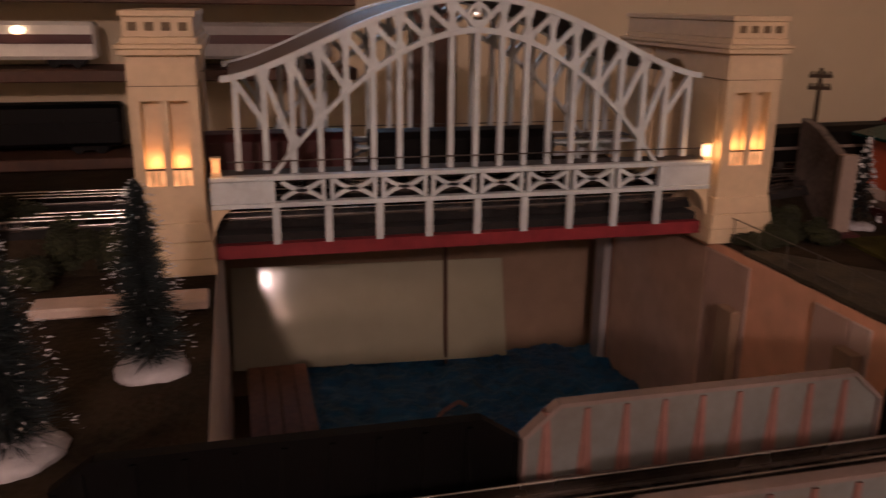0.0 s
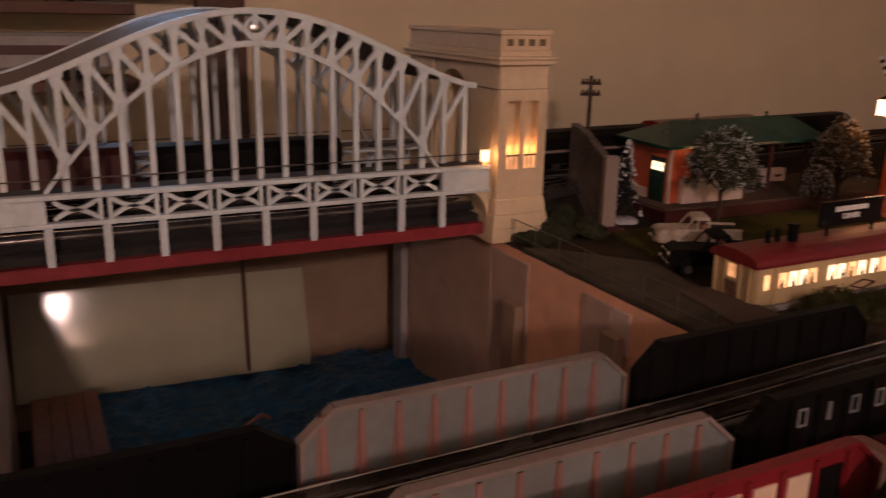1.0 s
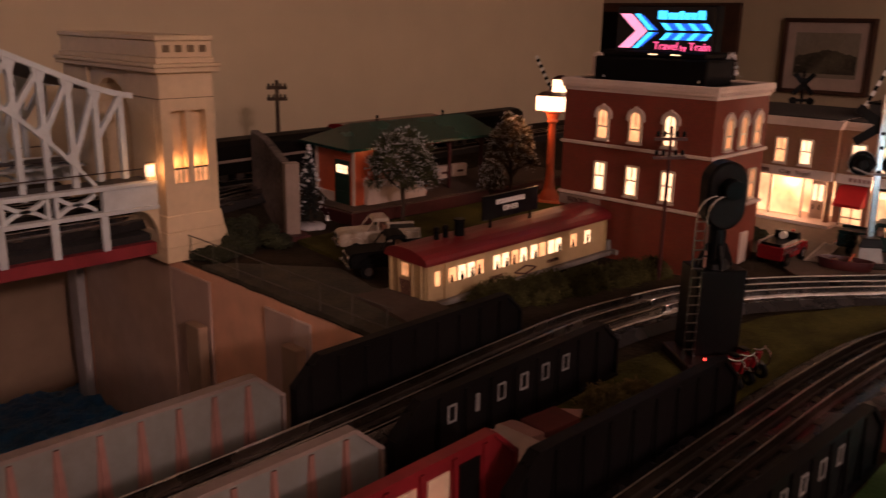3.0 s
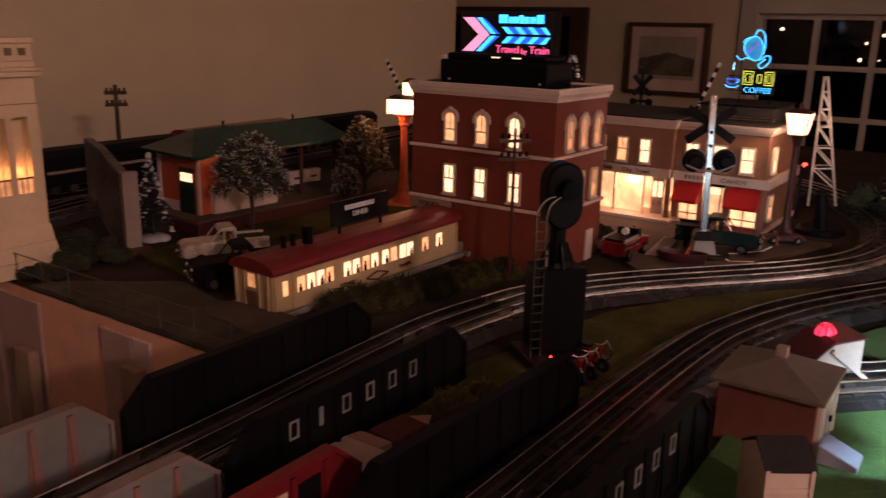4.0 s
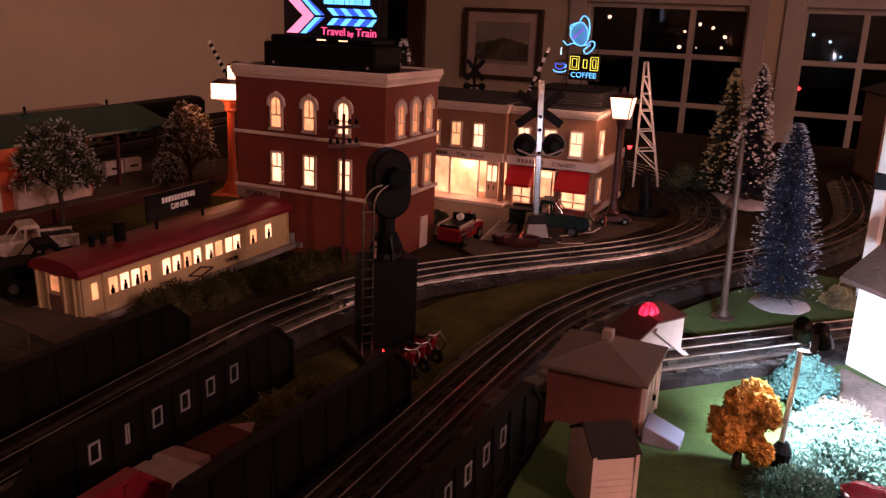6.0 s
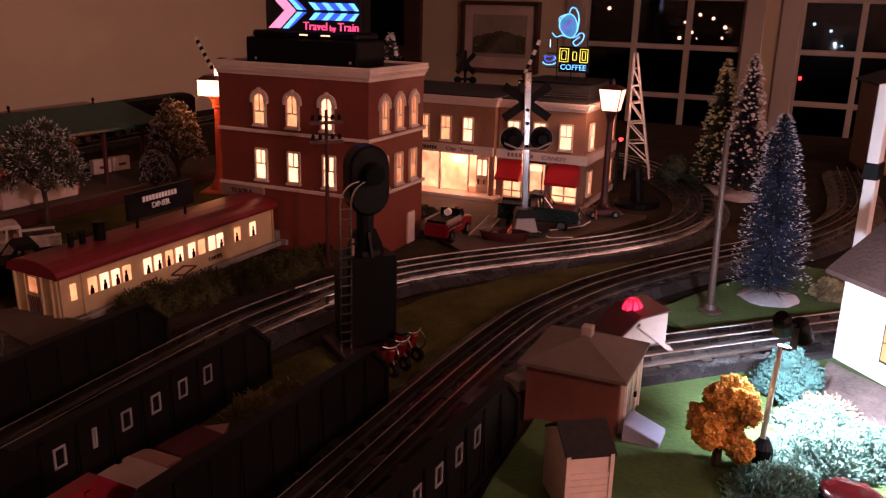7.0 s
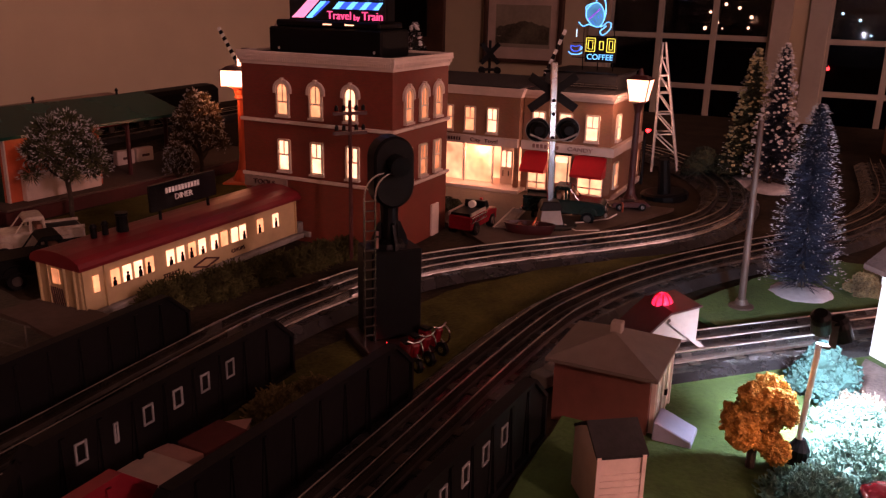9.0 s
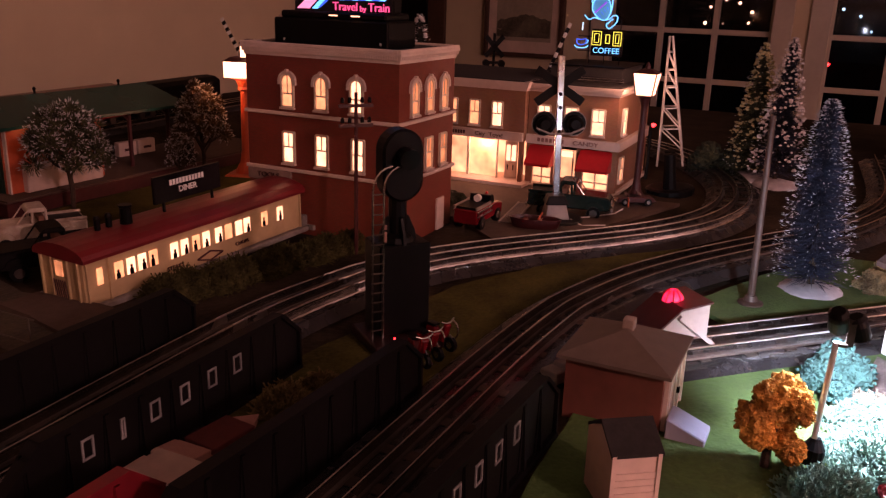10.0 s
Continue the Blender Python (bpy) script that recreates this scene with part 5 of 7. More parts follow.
        Build().box(-0.0024, -0.0002, y - 0.0008, y + 0.0008, 0.006, 0.0465).done("end_post", "diner", t)
    Build().box(-0.0022, -0.0013, 0.026, 0.036, 0.030, 0.044).done("door_window", "pane_dim", t)
    for i in range(6):
        Build().rod((-0.0018, 0.022 + 0.003 * i, 0.008), (-0.0018, 0.025 + 0.003 * i, 0.026), 0.0005).done("grille_bar", "maroon", t)
    words("STEAKS", 0.0058, "maroon", t, pose(0.103, -0.0008, 0.0130, 90), squeeze=1.1)
    words("CHOPS", 0.0058, "maroon", t, pose(0.197, -0.0008, 0.0130, 90), squeeze=1.1)
    dm = Build()
    for a, b in (((0.132, 0.0115), (0.150, 0.0165)), ((0.150, 0.0165), (0.168, 0.0115)), ((0.168, 0.0115), (0.150, 0.0065)), ((0.150, 0.0065), (0.132, 0.0115))):
        dm.bar((a[0], -0.0008, a[1]), (b[0], -0.0008, b[1]), 0.0016, 0.001)
    dm.done("diamond_badge", "maroon", t)
    ch = Build().lathe([(0.006, 0.058), (0.0055, 0.076), (0.0065, 0.077), (0.0065, 0.079)], 0.075, 0.030, 12).done("chimney", "black", t)
    for x in (0.045, 0.058):
        Build().lathe([(0.003, 0.058), (0.003, 0.070), (0.004, 0.071), (0.002, 0.074)], x, 0.034, 8).done("vent", "black", t)
    s = Build().box(0.110, 0.200, 0.0285, 0.0315, 0.070, 0.0975).done("roof_sign", "sign_black", t, "black sign board with white lettering")
    for x in (0.122, 0.188):
        Build().rod((x, 0.030, 0.058), (x, 0.030, 0.0705), 0.0016).done("sign_leg", "black", s)
    for i in range(11):
        Build().box(0.1300 + i * 0.0043, 0.1330 + i * 0.0043, 0.0278, 0.0285, 0.0860, 0.0915).done("painted_mark", "letter", s)
    words("DINER", 0.0085, "letter", s, pose(0.1535, 0.0280, 0.0800, 90))
    pad = Build().prism([(L + 0.008, -0.012), (L + 0.05, -0.02), (L + 0.06, 0.03), (L + 0.008, 0.05)], 0.0, 0.006, "z").done("ramp", "concrete", t)
    Build().box(L + 0.001, L + 0.010, -0.003, 0.004, 0.005, 0.018).done("step_post", "concrete", t, bevel=0.001)
    return t


diner()


# ---- station ----
def station():
    t = thing("station", 1.0, 0.95, 0.0, -2, "green-roofed model station on a maroon platform", "station")
    Build().box(-0.165, 0.36, -0.093, 0.07, -0.002, 0.017).done("platform", "maroon", t, bevel=0.001)
    Build().box(-0.162, 0.355, -0.090, 0.067, 0.017, 0.0195).done("platform_top", "road", t)
    Build().box(-0.134, 0.01, -0.061, 0.035, 0.0195, 0.1045).done("waiting_room", "orange_red", t)
    for y in (-0.059, 0.033):
        Build().box(-0.1362, -0.1342, y - 0.003, y + 0.003, 0.0195, 0.1045).done("corner_post", "stone", t)
    Build().box(-0.1362, -0.1342, -0.047, 0.030, 0.0195, 0.034).done("skirting", "stone", t)
    Build().box(-0.118, 0.0, -0.071, -0.0612, 0.0195, 0.0575).done("bay", "stone", t, bevel=0.001)
    Build().box(-0.121, 0.003, -0.074, -0.0612, 0.0575, 0.0600).done("bay_coping", "orange_red", t)
    d = Build().box(-0.1375, -0.1342, -0.052, -0.017, 0.0195, 0.0855).done("door", "green", t)
    for i in range(2):
        for j in range(2):
            Build().box(-0.1388, -0.1376, -0.0475 + i * 0.0135, -0.0355 + i * 0.0135, 0.066 + j * 0.0065, 0.0716 + j * 0.0065).done("pane", "pane_hot", d)
    for j in range(2):
        Build().box(-0.1384, -0.1376, -0.048, -0.021, 0.025 + j * 0.018, 0.039 + j * 0.018).done("door_panel", "green", d)
    f = Build()
    for y0, y1, z0, z1 in ((-0.0555, -0.0522, 0.0195, 0.089), (-0.0168, -0.0135, 0.0195, 0.089), (-0.0522, -0.0168, 0.0857, 0.089)):
        f.box(-0.1366, -0.1342, y0, y1, z0, z1)
    f.done("door_frame", "orange_red", t)
    for x in (0.075, 0.150):
        Build().rod((x, -0.045, 0.0195), (x, -0.045, 0.106), 0.0032).done("column", "maroon", t)
        Build().bar((x - 0.013, -0.045, 0.0985), (x, -0.045, 0.086), 0.002, 0.002).done("column_brace", "maroon", t)
    # hipped roof
    z0, z1 = 0.1060, 0.1345
    r = Build()
    c = [(-0.154, -0.072), (0.168, -0.072), (0.168, 0.062), (-0.146, 0.062)]
    lo = [r.bm.verts.new((*p, z0)) for p in c]
    lo2 = [r.bm.verts.new((*p, z0 - 0.004)) for p in c]
    a, b = r.bm.verts.new((-0.100, -0.006, z1)), r.bm.verts.new((0.150, -0.006, z1))
    for f in ((lo[0], lo[1], b, a), (lo[1], lo[2], b), (lo[2], lo[3], a, b), (lo[3], lo[0], a), lo2):
        r.bm.faces.new(f)
    for i in range(4):
        j = (i + 1) % 4
        r.bm.faces.new((lo2[i], lo2[j], lo[j], lo[i]))
    r.done("roof", "green_roof", t, "dark green hipped roof")
    for x in (-0.045, 0.097):
        Build().lathe([(0.0016, z1 - 0.002), (0.0016, z1 + 0.004), (0.0026, z1 + 0.006), (0.001, z1 + 0.009)], x, -0.004, 8).done("finial", "black", t)
    lamp("station_light", "POINT", pose(0.898, 0.868, 0.096), 0.008, AMBER, 0.006)
    return t


station()


for x, y in ((1.128, 0.972), (1.166, 0.970)):
    p = thing("platform_crate", x, y, 0.0195, -8, "pale box with dark print on the platform", "box", "boxes on the platform")
    Build().box(-0.016, 0.016, -0.006, 0.006, 0.0, 0.022).done("case", "stone", p, bevel=0.0008)
    Build().box(-0.006, 0.008, -0.0066, -0.0061, 0.008, 0.012).done("printed_mark", "maroon", p)


# ---- poles, lamps and signals ----
def lean(a):
    """A slight lean of a thing that does not stand quite upright."""
    return Matrix.Rotation(radians(a), 4, Vector((0.91, 0.41, 0)))


def telephone_pole(x, y, h, rz=0, k=1.0, paint="bark"):
    t = thing("telephone_pole", x, y, 0, rz, "dark brown telephone pole with cross arms", "pole", "telephone poles")
    Build().rod((0, 0, -0.002), (0, 0, h + 0.006), 0.0048 * k, 0.0034 * k).done("post", paint, t)
    for z in (h - 0.008, h - 0.029):
        arm = Build().box(-0.019, 0.019, -0.0028 * k, 0.0028 * k, z - 0.003 * k, z + 0.003 * k).done("cross_arm", paint, t)
        for x2 in (-0.015, -0.007, 0.007, 0.015):
            Build().lathe([(0.0022, z + 0.003), (0.0022, z + 0.007), (0.001, z + 0.009)], x2, 0, 6).done("insulator", "black", arm)
    return t


telephone_pole(1.012, 1.30, 0.168, -30)
telephone_pole(0.931, 0.424, 0.172, -40, 0.55, "maroon")


def column_lamp():
    t = thing("lighted_column", 1.184, 0.778, 0.0, 20, "orange-red column with glowing lamp boxes on top", "lamp tower")
    t.scale = (1.0, 1.0, 1.04)
    Build().box(-0.030, 0.030, -0.026, 0.026, -0.002, 0.006).done("base", "orange_red", t, bevel=0.002)
    Build().lathe([(0.018, 0.006), (0.015, 0.013), (0.0095, 0.022), (0.0068, 0.040), (0.0056, 0.125), (0.010, 0.128), (0.008, 0.132), (0.011, 0.140), (0.018, 0.144)], n=16).done("column", "orange_red", t, smooth=False)
    a = Build().box(-0.0225, 0.0225, -0.0225, 0.0225, 0.146, 0.168).done("lower_lantern", "lantern", t)
    Build().box(-0.0238, 0.0238, -0.0238, 0.0238, 0.168, 0.174, 0.009).done("lower_roof", "maroon", t)
    b = Build().box(-0.010, 0.011, -0.020, 0.000, 0.174, 0.193).done("upper_lantern", "lantern", t)
    Build().box(-0.012, 0.013, -0.022, 0.002, 0.193, 0.199, 0.008).done("upper_roof", "maroon", t)
    for s in (-1, 1):
        for q in (-1, 1):
            Build().rod((s * 0.0228, q * 0.0228, 0.144), (s * 0.0228, q * 0.0228, 0.169), 0.0008).done("corner_bar", "maroon", t)
    lamp("column_light", "POINT", pose(1.150, 0.785, 0.140), 0.055, AMBER, 0.006)
    return t


column_lamp()


def crossing_gate(x, y, rz, tilt, h=0.03, length=0.11):
    t = thing("crossing_gate", x, y, 0, rz, "raised black and white striped crossing gate arm", "gate", "crossing gates")
    Build().lathe([(0.012, 0), (0.012, 0.008), (0.005, 0.012), (0.005, h + 0.1)], n=12).done("post", "black", t)
    n = 12
    for i in range(n):
        a, b = i / n * length, (i + 1) / n * length
        Build().box(-0.003, 0.003, -0.0012, 0.0012, a, b).turn(pose(0, 0, h + 0.09, 0, tilt, 0)).done("arm_stripe", "white" if i % 2 else "black", t)
    return t


crossing_gate(1.225, 0.8125, 90, 33, 0.086, 0.068)
crossing_gate(1.605, 0.450, -62, 22, 0.045)


def cone_lamp():
    t = thing("lit_tank", 1.145, 0.672, 0.0, 0, "pale conical water tank lit warm from below", "tank")
    for a in range(4):
        c, q = math.cos(a * math.pi / 2 + 0.6), math.sin(a * math.pi / 2 + 0.6)
        Build().rod((0.018 * c, 0.018 * q, -0.002), (0.008 * c, 0.008 * q, 0.205), 0.0016).done("leg", "maroon", t)
    Build().lathe([(0.0135, 0.205), (0.0135, 0.2075), (0.0090, 0.222), (0.0088, 0.240), (0.0096, 0.241), (0.0060, 0.246), (0.001, 0.248)], n=18).done("tank_body", "stone", t)
    return t


cone_lamp()


def roof_crossbuck():
    t = thing("crossbuck_post", 1.605, 0.548, 0.0, -62, "black crossbuck post standing behind the shops", "signal")
    Build().rod((0, 0, -0.002), (0, 0, 0.214), 0.0026, n=10).done("post", "black", t)
    for a in (48, -48):
        Build().box(-0.024, 0.024, -0.0065, -0.0038, -0.0042, 0.0042).turn(pose(0, 0, 0.191, 0, a, 0)).done("crossbuck_arm", "black", t)
    Build().box(-0.014, 0.014, -0.006, -0.0038, 0.160, 0.165).done("lamp_bar", "black", t)
    for s in (-1, 1):
        Build().rod((s * 0.014, -0.009, 0.161), (s * 0.014, 0.004, 0.161), 0.0066, n=14).done("lamp_hood", "black", t)
    return t


roof_crossbuck()


def block_signal():
    t = thing("block_signal", 0.7425, 0.2685, 0.0, -38, "black block signal with ladder on a relay cabinet", "signal")
    Build().box(-0.032, 0.032, -0.036, 0.020, -0.002, 0.012).done("plinth", "plinth_maroon", t, bevel=0.001)
    Build().box(-0.021, 0.023, -0.016, 0.018, 0.012, 0.088).done("cabinet", "black", t, bevel=0.001)
    for i in range(3):
        Build().rod((0.0235, 0, 0.03 + 0.018 * i), (0.0245, 0, 0.03 + 0.018 * i), 0.002).done("rivet", "black", t)
    Build().rod((0, 0, 0.088), (0, 0, 0.150), 0.0075, n=12).done("mast", "black", t)
    Build().lathe([(0.014, 0.088), (0.012, 0.092), (0.008, 0.095)], n=12).done("collar", "black", t)
    for q in range(4):
        a = Matrix.Rotation(radians(90 * q), 4, "Z")
        Build().prism([(0.007, 0.088), (0.0165, 0.088), (0.015, 0.096), (0.012, 0.102), (0.0095, 0.108), (0.007, 0.109)], -0.0012, 0.0012).turn(a).done("gusset", "black", t)
    # oval target plate with hoods
    pts = [(0.0175 * math.cos(a * math.pi / 12), 0.151 + (0.0115 if math.sin(a * math.pi / 12) > 0 else -0.0115) + 0.0175 * math.sin(a * math.pi / 12)) for a in range(24)]
    head = Build().prism(pts, -0.012, 0.006).done("target", "black", t, bevel=0.002)
    Build().rod((0, -0.012, 0.160), (0, -0.024, 0.158), 0.007, 0.0085, 12).done("hood", "black", head)
    Build().rod((0.0165, -0.002, 0.147), (0.0195, -0.002, 0.147), 0.002, n=10).done("knob", "chrome", head)
    for x in (-0.029, -0.020):
        pl = [(x, -0.020, 0.012), (x, -0.020, 0.135)] + [(x + 0.016 * (1 - math.cos(a * math.pi / 10)), -0.020, 0.135 + 0.018 * math.sin(a * math.pi / 10)) for a in range(1, 6)]
        Build().tube(pl, 0.0009).done("ladder_rail", "rail_dull", t)
    for i in range(15):
        z = 0.02 + i * 0.008
        Build().rod((-0.030, -0.020, z), (-0.019, -0.020, z), 0.0007, n=5).done("rung", "rail_dark", t)
    Build().box(-0.0195, -0.0165, -0.0185, -0.0175, 0.0925, 0.1010).box(-0.0195, -0.0165, -0.0185, -0.0175, 0.1030, 0.1065).done("plate", "girder_rib", t, "two small dusty pink plates")
    Build().lathe([(0.0009, 0.012), (0.0009, 0.0132), (0.0004, 0.014)], -0.012, -0.026, 8).done("indicator", "red_dot", t)
    return t


block_signal()


def crossing_signal():
    t = thing("crossing_signal", 1.183, 0.2765, 0.0, -62, "silver railway crossing signal post with black crossbuck", "signal")
    t.matrix_world = Matrix.Translation(t.matrix_world.translation) @ lean(-1.6) @ Matrix.Rotation(radians(-62), 4, "Z")
    Build().lathe([(0.036, -0.002), (0.036, 0.004), (0.033, 0.006)], n=20).done("ground_plate", "black", t)
    Build().box(-0.016, 0.016, -0.016, 0.016, 0.006, 0.025, 0.004).done("foot", "tan", t, bevel=0.001)
    Build().box(-0.0150, 0.0150, -0.0150, 0.0150, 0.0252, 0.036, 0.0045).done("foot_cap", "black", t, bevel=0.001)
    post = Build().box(-0.0043, 0.0043, -0.0032, 0.0032, 0.034, 0.212).done("post", "chrome", t, bevel=0.001)
    for z in (0.148, 0.118, 0.165):
        Build().rod((0, -0.005, z), (0, -0.0038, z), 0.0022, n=10).done("bolt", "black", post)
    for a in (35, -35):
        Build().box(-0.036, 0.036, 0.0040, 0.0062, -0.0055, 0.0055).turn(pose(0, 0, 0.174, 0, a, 0)).done("crossbuck_arm", "black", t)
    for s in (-1, 1):
        l = Build().rod((s * 0.019, -0.010, 0.128), (s * 0.019, 0.010, 0.128), 0.0105, 0.0125, 18).done("lamp_hood", "black", t)
        Build().rod((s * 0.019, -0.001, 0.128), (s * 0.019, 0.0005, 0.128), 0.0155, 0.0155, 22).done("lamp_target", "black", l)
        Build().tube([(s * 0.019 + 0.0155 * math.cos(k * math.pi / 8), -0.0012, 0.128 + 0.0155 * math.sin(k * math.pi / 8)) for k in range(17)], 0.0006, 5).done("target_rim", "grey", l)
        Build().rod((s * 0.019, -0.014, 0.128), (s * 0.019, -0.010, 0.128), 0.006, 0.0098, 18).done("lamp_back", "black", l)
    Build().tube([(-0.030, -0.012, 0.124), (-0.013, -0.014, 0.117), (0.013, -0.014, 0.117), (0.030, -0.012, 0.124)], 0.0014).done("crossarm", "grey", t)
    Build().tube([(0.018, -0.012, 0.006), (0.03, -0.03, 0.002), (0.06, -0.028, 0.002)], 0.001).done("cable", "white", t)
    return t


crossing_signal()


def street_lamp():
    t = thing("street_lamp", 1.345, 0.2105, 0.0, 0, "maroon street lamp with a bright glass lantern", "street lamp")
    Build().lathe([(0.018, -0.001), (0.018, 0.006), (0.012, 0.012), (0.007, 0.020), (0.005, 0.032), (0.0044, 0.137), (0.009, 0.154), (0.006, 0.148), (0.012, 0.153)], n=14).done("column", "maroon", t)
    g = Build()
    lo = [g.bm.verts.new((s * 0.0108, q * 0.0108, 0.154)) for s, q in ((-1, -1), (1, -1), (1, 1), (-1, 1))]
    hi = [g.bm.verts.new((s * 0.0158, q * 0.0158, 0.183)) for s, q in ((-1, -1), (1, -1), (1, 1), (-1, 1))]
    g.bm.faces.new(lo[::-1]), g.bm.faces.new(hi)
    for i in range(4):
        g.bm.faces.new((lo[i], lo[(i + 1) % 4], hi[(i + 1) % 4], hi[i]))
    lan = g.done("lantern", "lantern", t)
    lan.visible_shadow = False
    for s, q in ((-1, -1), (1, -1), (1, 1), (-1, 1)):
        Build().rod((s * 0.0111, q * 0.0111, 0.153), (s * 0.0161, q * 0.0161, 0.1835), 0.0009).done("lantern_bar", "maroon", lan)
    Build().box(-0.0172, 0.0172, -0.0172, 0.0172, 0.1835, 0.1890, 0.010).done("lantern_roof", "maroon", lan)
    Build().lathe([(0.004, 0.1890), (0.0035, 0.193), (0.0015, 0.198)], n=8).done("finial", "maroon", lan)
    lamp("street_lamp_light", "POINT", pose(1.345, 0.2105, 0.170), 0.27, WARM, 0.008)
    return t


street_lamp()


MAT["lattice_white"] = mat("dull_white_metal", (0.40, 0.37, 0.35), 0.35, metal=0.3, var=0.2, scale=60, bump=0.03)


def derrick():
    t = thing("lattice_tower", 1.441, 0.180, 0.0, 10, "white lattice tower on a black base beside the track", "tower")
    Build().lathe([(0.036, -0.001), (0.036, 0.008), (0.030, 0.010)], n=16).done("base", "black", t)
    for x in (-0.012, 0.012):
        Build().rod((x, 0, 0.01), (x, 0, 0.062), 0.010, 0.008, 10).done("drum", "black", t)
    H = 0.232
    t.matrix_world = t.matrix_world @ Matrix.Rotation(radians(-6), 4, Vector((0.9, 0.44, 0)))
    half = lambda z: 0.0185 - 0.0165 * (z - 0.045) / (H - 0.045)
    for s, q in ((-1, -1), (1, -1), (1, 1), (-1, 1)):
        Build().rod((s * half(0.045), q * half(0.045), 0.045), (s * half(H), q * half(H), H), 0.0017).done("leg", "lattice_white", t)
    lv = [0.07, 0.10, 0.13, 0.16, 0.185, 0.21]
    for a, b in zip(lv, lv[1:]):
        for s in (-1, 1):
            Build().rod((-half(a), s * half(a), a), (half(b), s * half(b), b), 0.0012, n=5).done("brace", "lattice_white", t)
            Build().rod((half(a), s * half(a), a), (-half(b), s * half(b), b), 0.0012, n=5).done("brace", "lattice_white", t)
            Build().rod((s * half(a), -half(a), a), (s * half(b), half(b), b), 0.0012, n=5).done("brace", "lattice_white", t)
        k = half(b)
        Build().tube([(-k, -k, b), (k, -k, b), (k, k, b), (-k, k, b), (-k, -k, b)], 0.0012, 5).done("girt", "lattice_white", t)
    return t


derrick()
red_light = Build().lathe([(0.003, 0.0), (0.003, 0.088)], 1.52, 0.235, 8).done("signal_post", "black")
tagged(red_light, "thin black signal post behind the shops", "signal post")
rl = Build().blob((1.52, 0.231, 0.088), 0.004, sub=1).done("lens", "red_dot", red_light)


MAT["pole_brown"] = mat("brown_pole_metal", (0.075, 0.04, 0.03), 0.55, metal=0.1, var=0.2, scale=50)


def lamp_pole():
    t = thing("bare_lamp_pole", 0.982, 0.011, 0.0, 0, "bare brownish metal pole on a round base", "pole")
    t.matrix_world = t.matrix_world @ lean(-1.3)
    Build().lathe([(0.012, 0.002), (0.012, 0.005), (0.007, 0.007), (0.005, 0.012)], n=18).done("base", "pole_brown", t)
    Build().rod((0, 0, 0.012), (0.002, 0, 0.184), 0.0036, 0.0026, 12).done("shaft", "pole_brown", t)
    return t


lamp_pole()


def floodlight():
    t = thing("floodlight_mast", 0.698, -0.0575, 0.0, 0, "twin-headed floodlight mast with black hoods", "floodlight")
    Build().lathe([(0.0078, -0.001), (0.0072, 0.013), (0.0042, 0.018), (0.0032, 0.020)], n=14).turn(Matrix.Rotation(radians(4), 4, Vector((0.8, 0.6, 0)))).done("foot", "black", t)
    tip = Vector((0.0004, -0.0027, 0.086))
    Build().rod((0.0, 0.0, 0.018), tip, 0.0019, n=10).done("mast", "mast", t)
    Build().box(tip.x + 0.0010, tip.x + 0.0055, tip.y - 0.0095, tip.y - 0.0050, 0.084, 0.101).box(tip.x - 0.0015, tip.x + 0.0035, tip.y - 0.0065, tip.y + 0.0010, 0.0835, 0.0855).done("bracket", "rail_dark", t)
    for a, shape, aim, power, wide in ((Vector((-0.0010, 0.0010, 0.0140)), Vector((0.45, -0.10, -0.75)), Vector((-0.22, -0.12, -0.95)), 1.0, 120), (Vector((0.0072, -0.0110, 0.0085)), Vector((0.20, -0.30, -0.85)), Vector((0.72, -0.42, -0.55)), 3.9, 160)):
        d, beam = shape.normalized(), aim.normalized()
        p = tip + a - d * 0.0065
        q = tip + a + d * 0.0065
        h = Build().rod(p, p + d * 0.004, 0.0048, 0.0060, 18).rod(p + d * 0.004, q, 0.0060, 0.0062, 18).done("lamp_head", "black", t)
        Build().rod(q, q + d * 0.0004, 0.0044, 0.0044, 16).done("lens", "flood", h)
        Build().rod(p - d * 0.0025, p, 0.0040, 0.0060, 14).done("lamp_cap", "black", h)
        e = t.matrix_world @ (q + d * 0.003)
        lamp("flood_beam", "SPOT", look(e, e + beam), power, COOL, 0.006, wide, 0.6)
    return t


floodlight()


# ---- small buildings ----
def signal_shack():
    t = thing("signal_shack", 0.7195, 0.0695, 0.0, 0, "small brown shack with tan hipped roof and white door side", "shack")
    Build().box(-0.0345, 0.0345, -0.0335, 0.0335, -0.001, 0.046).done("wall", "brown_wall", t)
    z0, z1 = 0.0450, 0.0620
    r = Build()
    c = [(-0.0400, -0.0390), (0.0395, -0.0390), (0.0395, 0.0390), (-0.0400, 0.0390)]
    lo = [r.bm.verts.new((*p, z0)) for p in c]
    up = [r.bm.verts.new((*p, z0 + 0.0025)) for p in c]
    a, b = r.bm.verts.new((-0.006, 0.0, z1)), r.bm.verts.new((0.006, 0.0, z1))
    r.bm.faces.new(lo[::-1])
    for i in range(4):
        r.bm.faces.new((lo[i], lo[(i + 1) % 4], up[(i + 1) % 4], up[i]))
    for f in ((up[0], up[1], b, a), (up[1], up[2], b), (up[2], up[3], a, b), (up[3], up[0], a)):
        r.bm.faces.new(f)
    r.done("roof", "shack_roof", t, "tan hipped roof")
    Build().box(-0.0045, 0.0045, -0.004, 0.004, z1 - 0.003, z1 + 0.006).done("chimney", "tan", t, bevel=0.0006)
    d = Build().box(-0.030, 0.024, -0.0365, -0.0337, 0.0, 0.044).done("door_side", "stone", t)
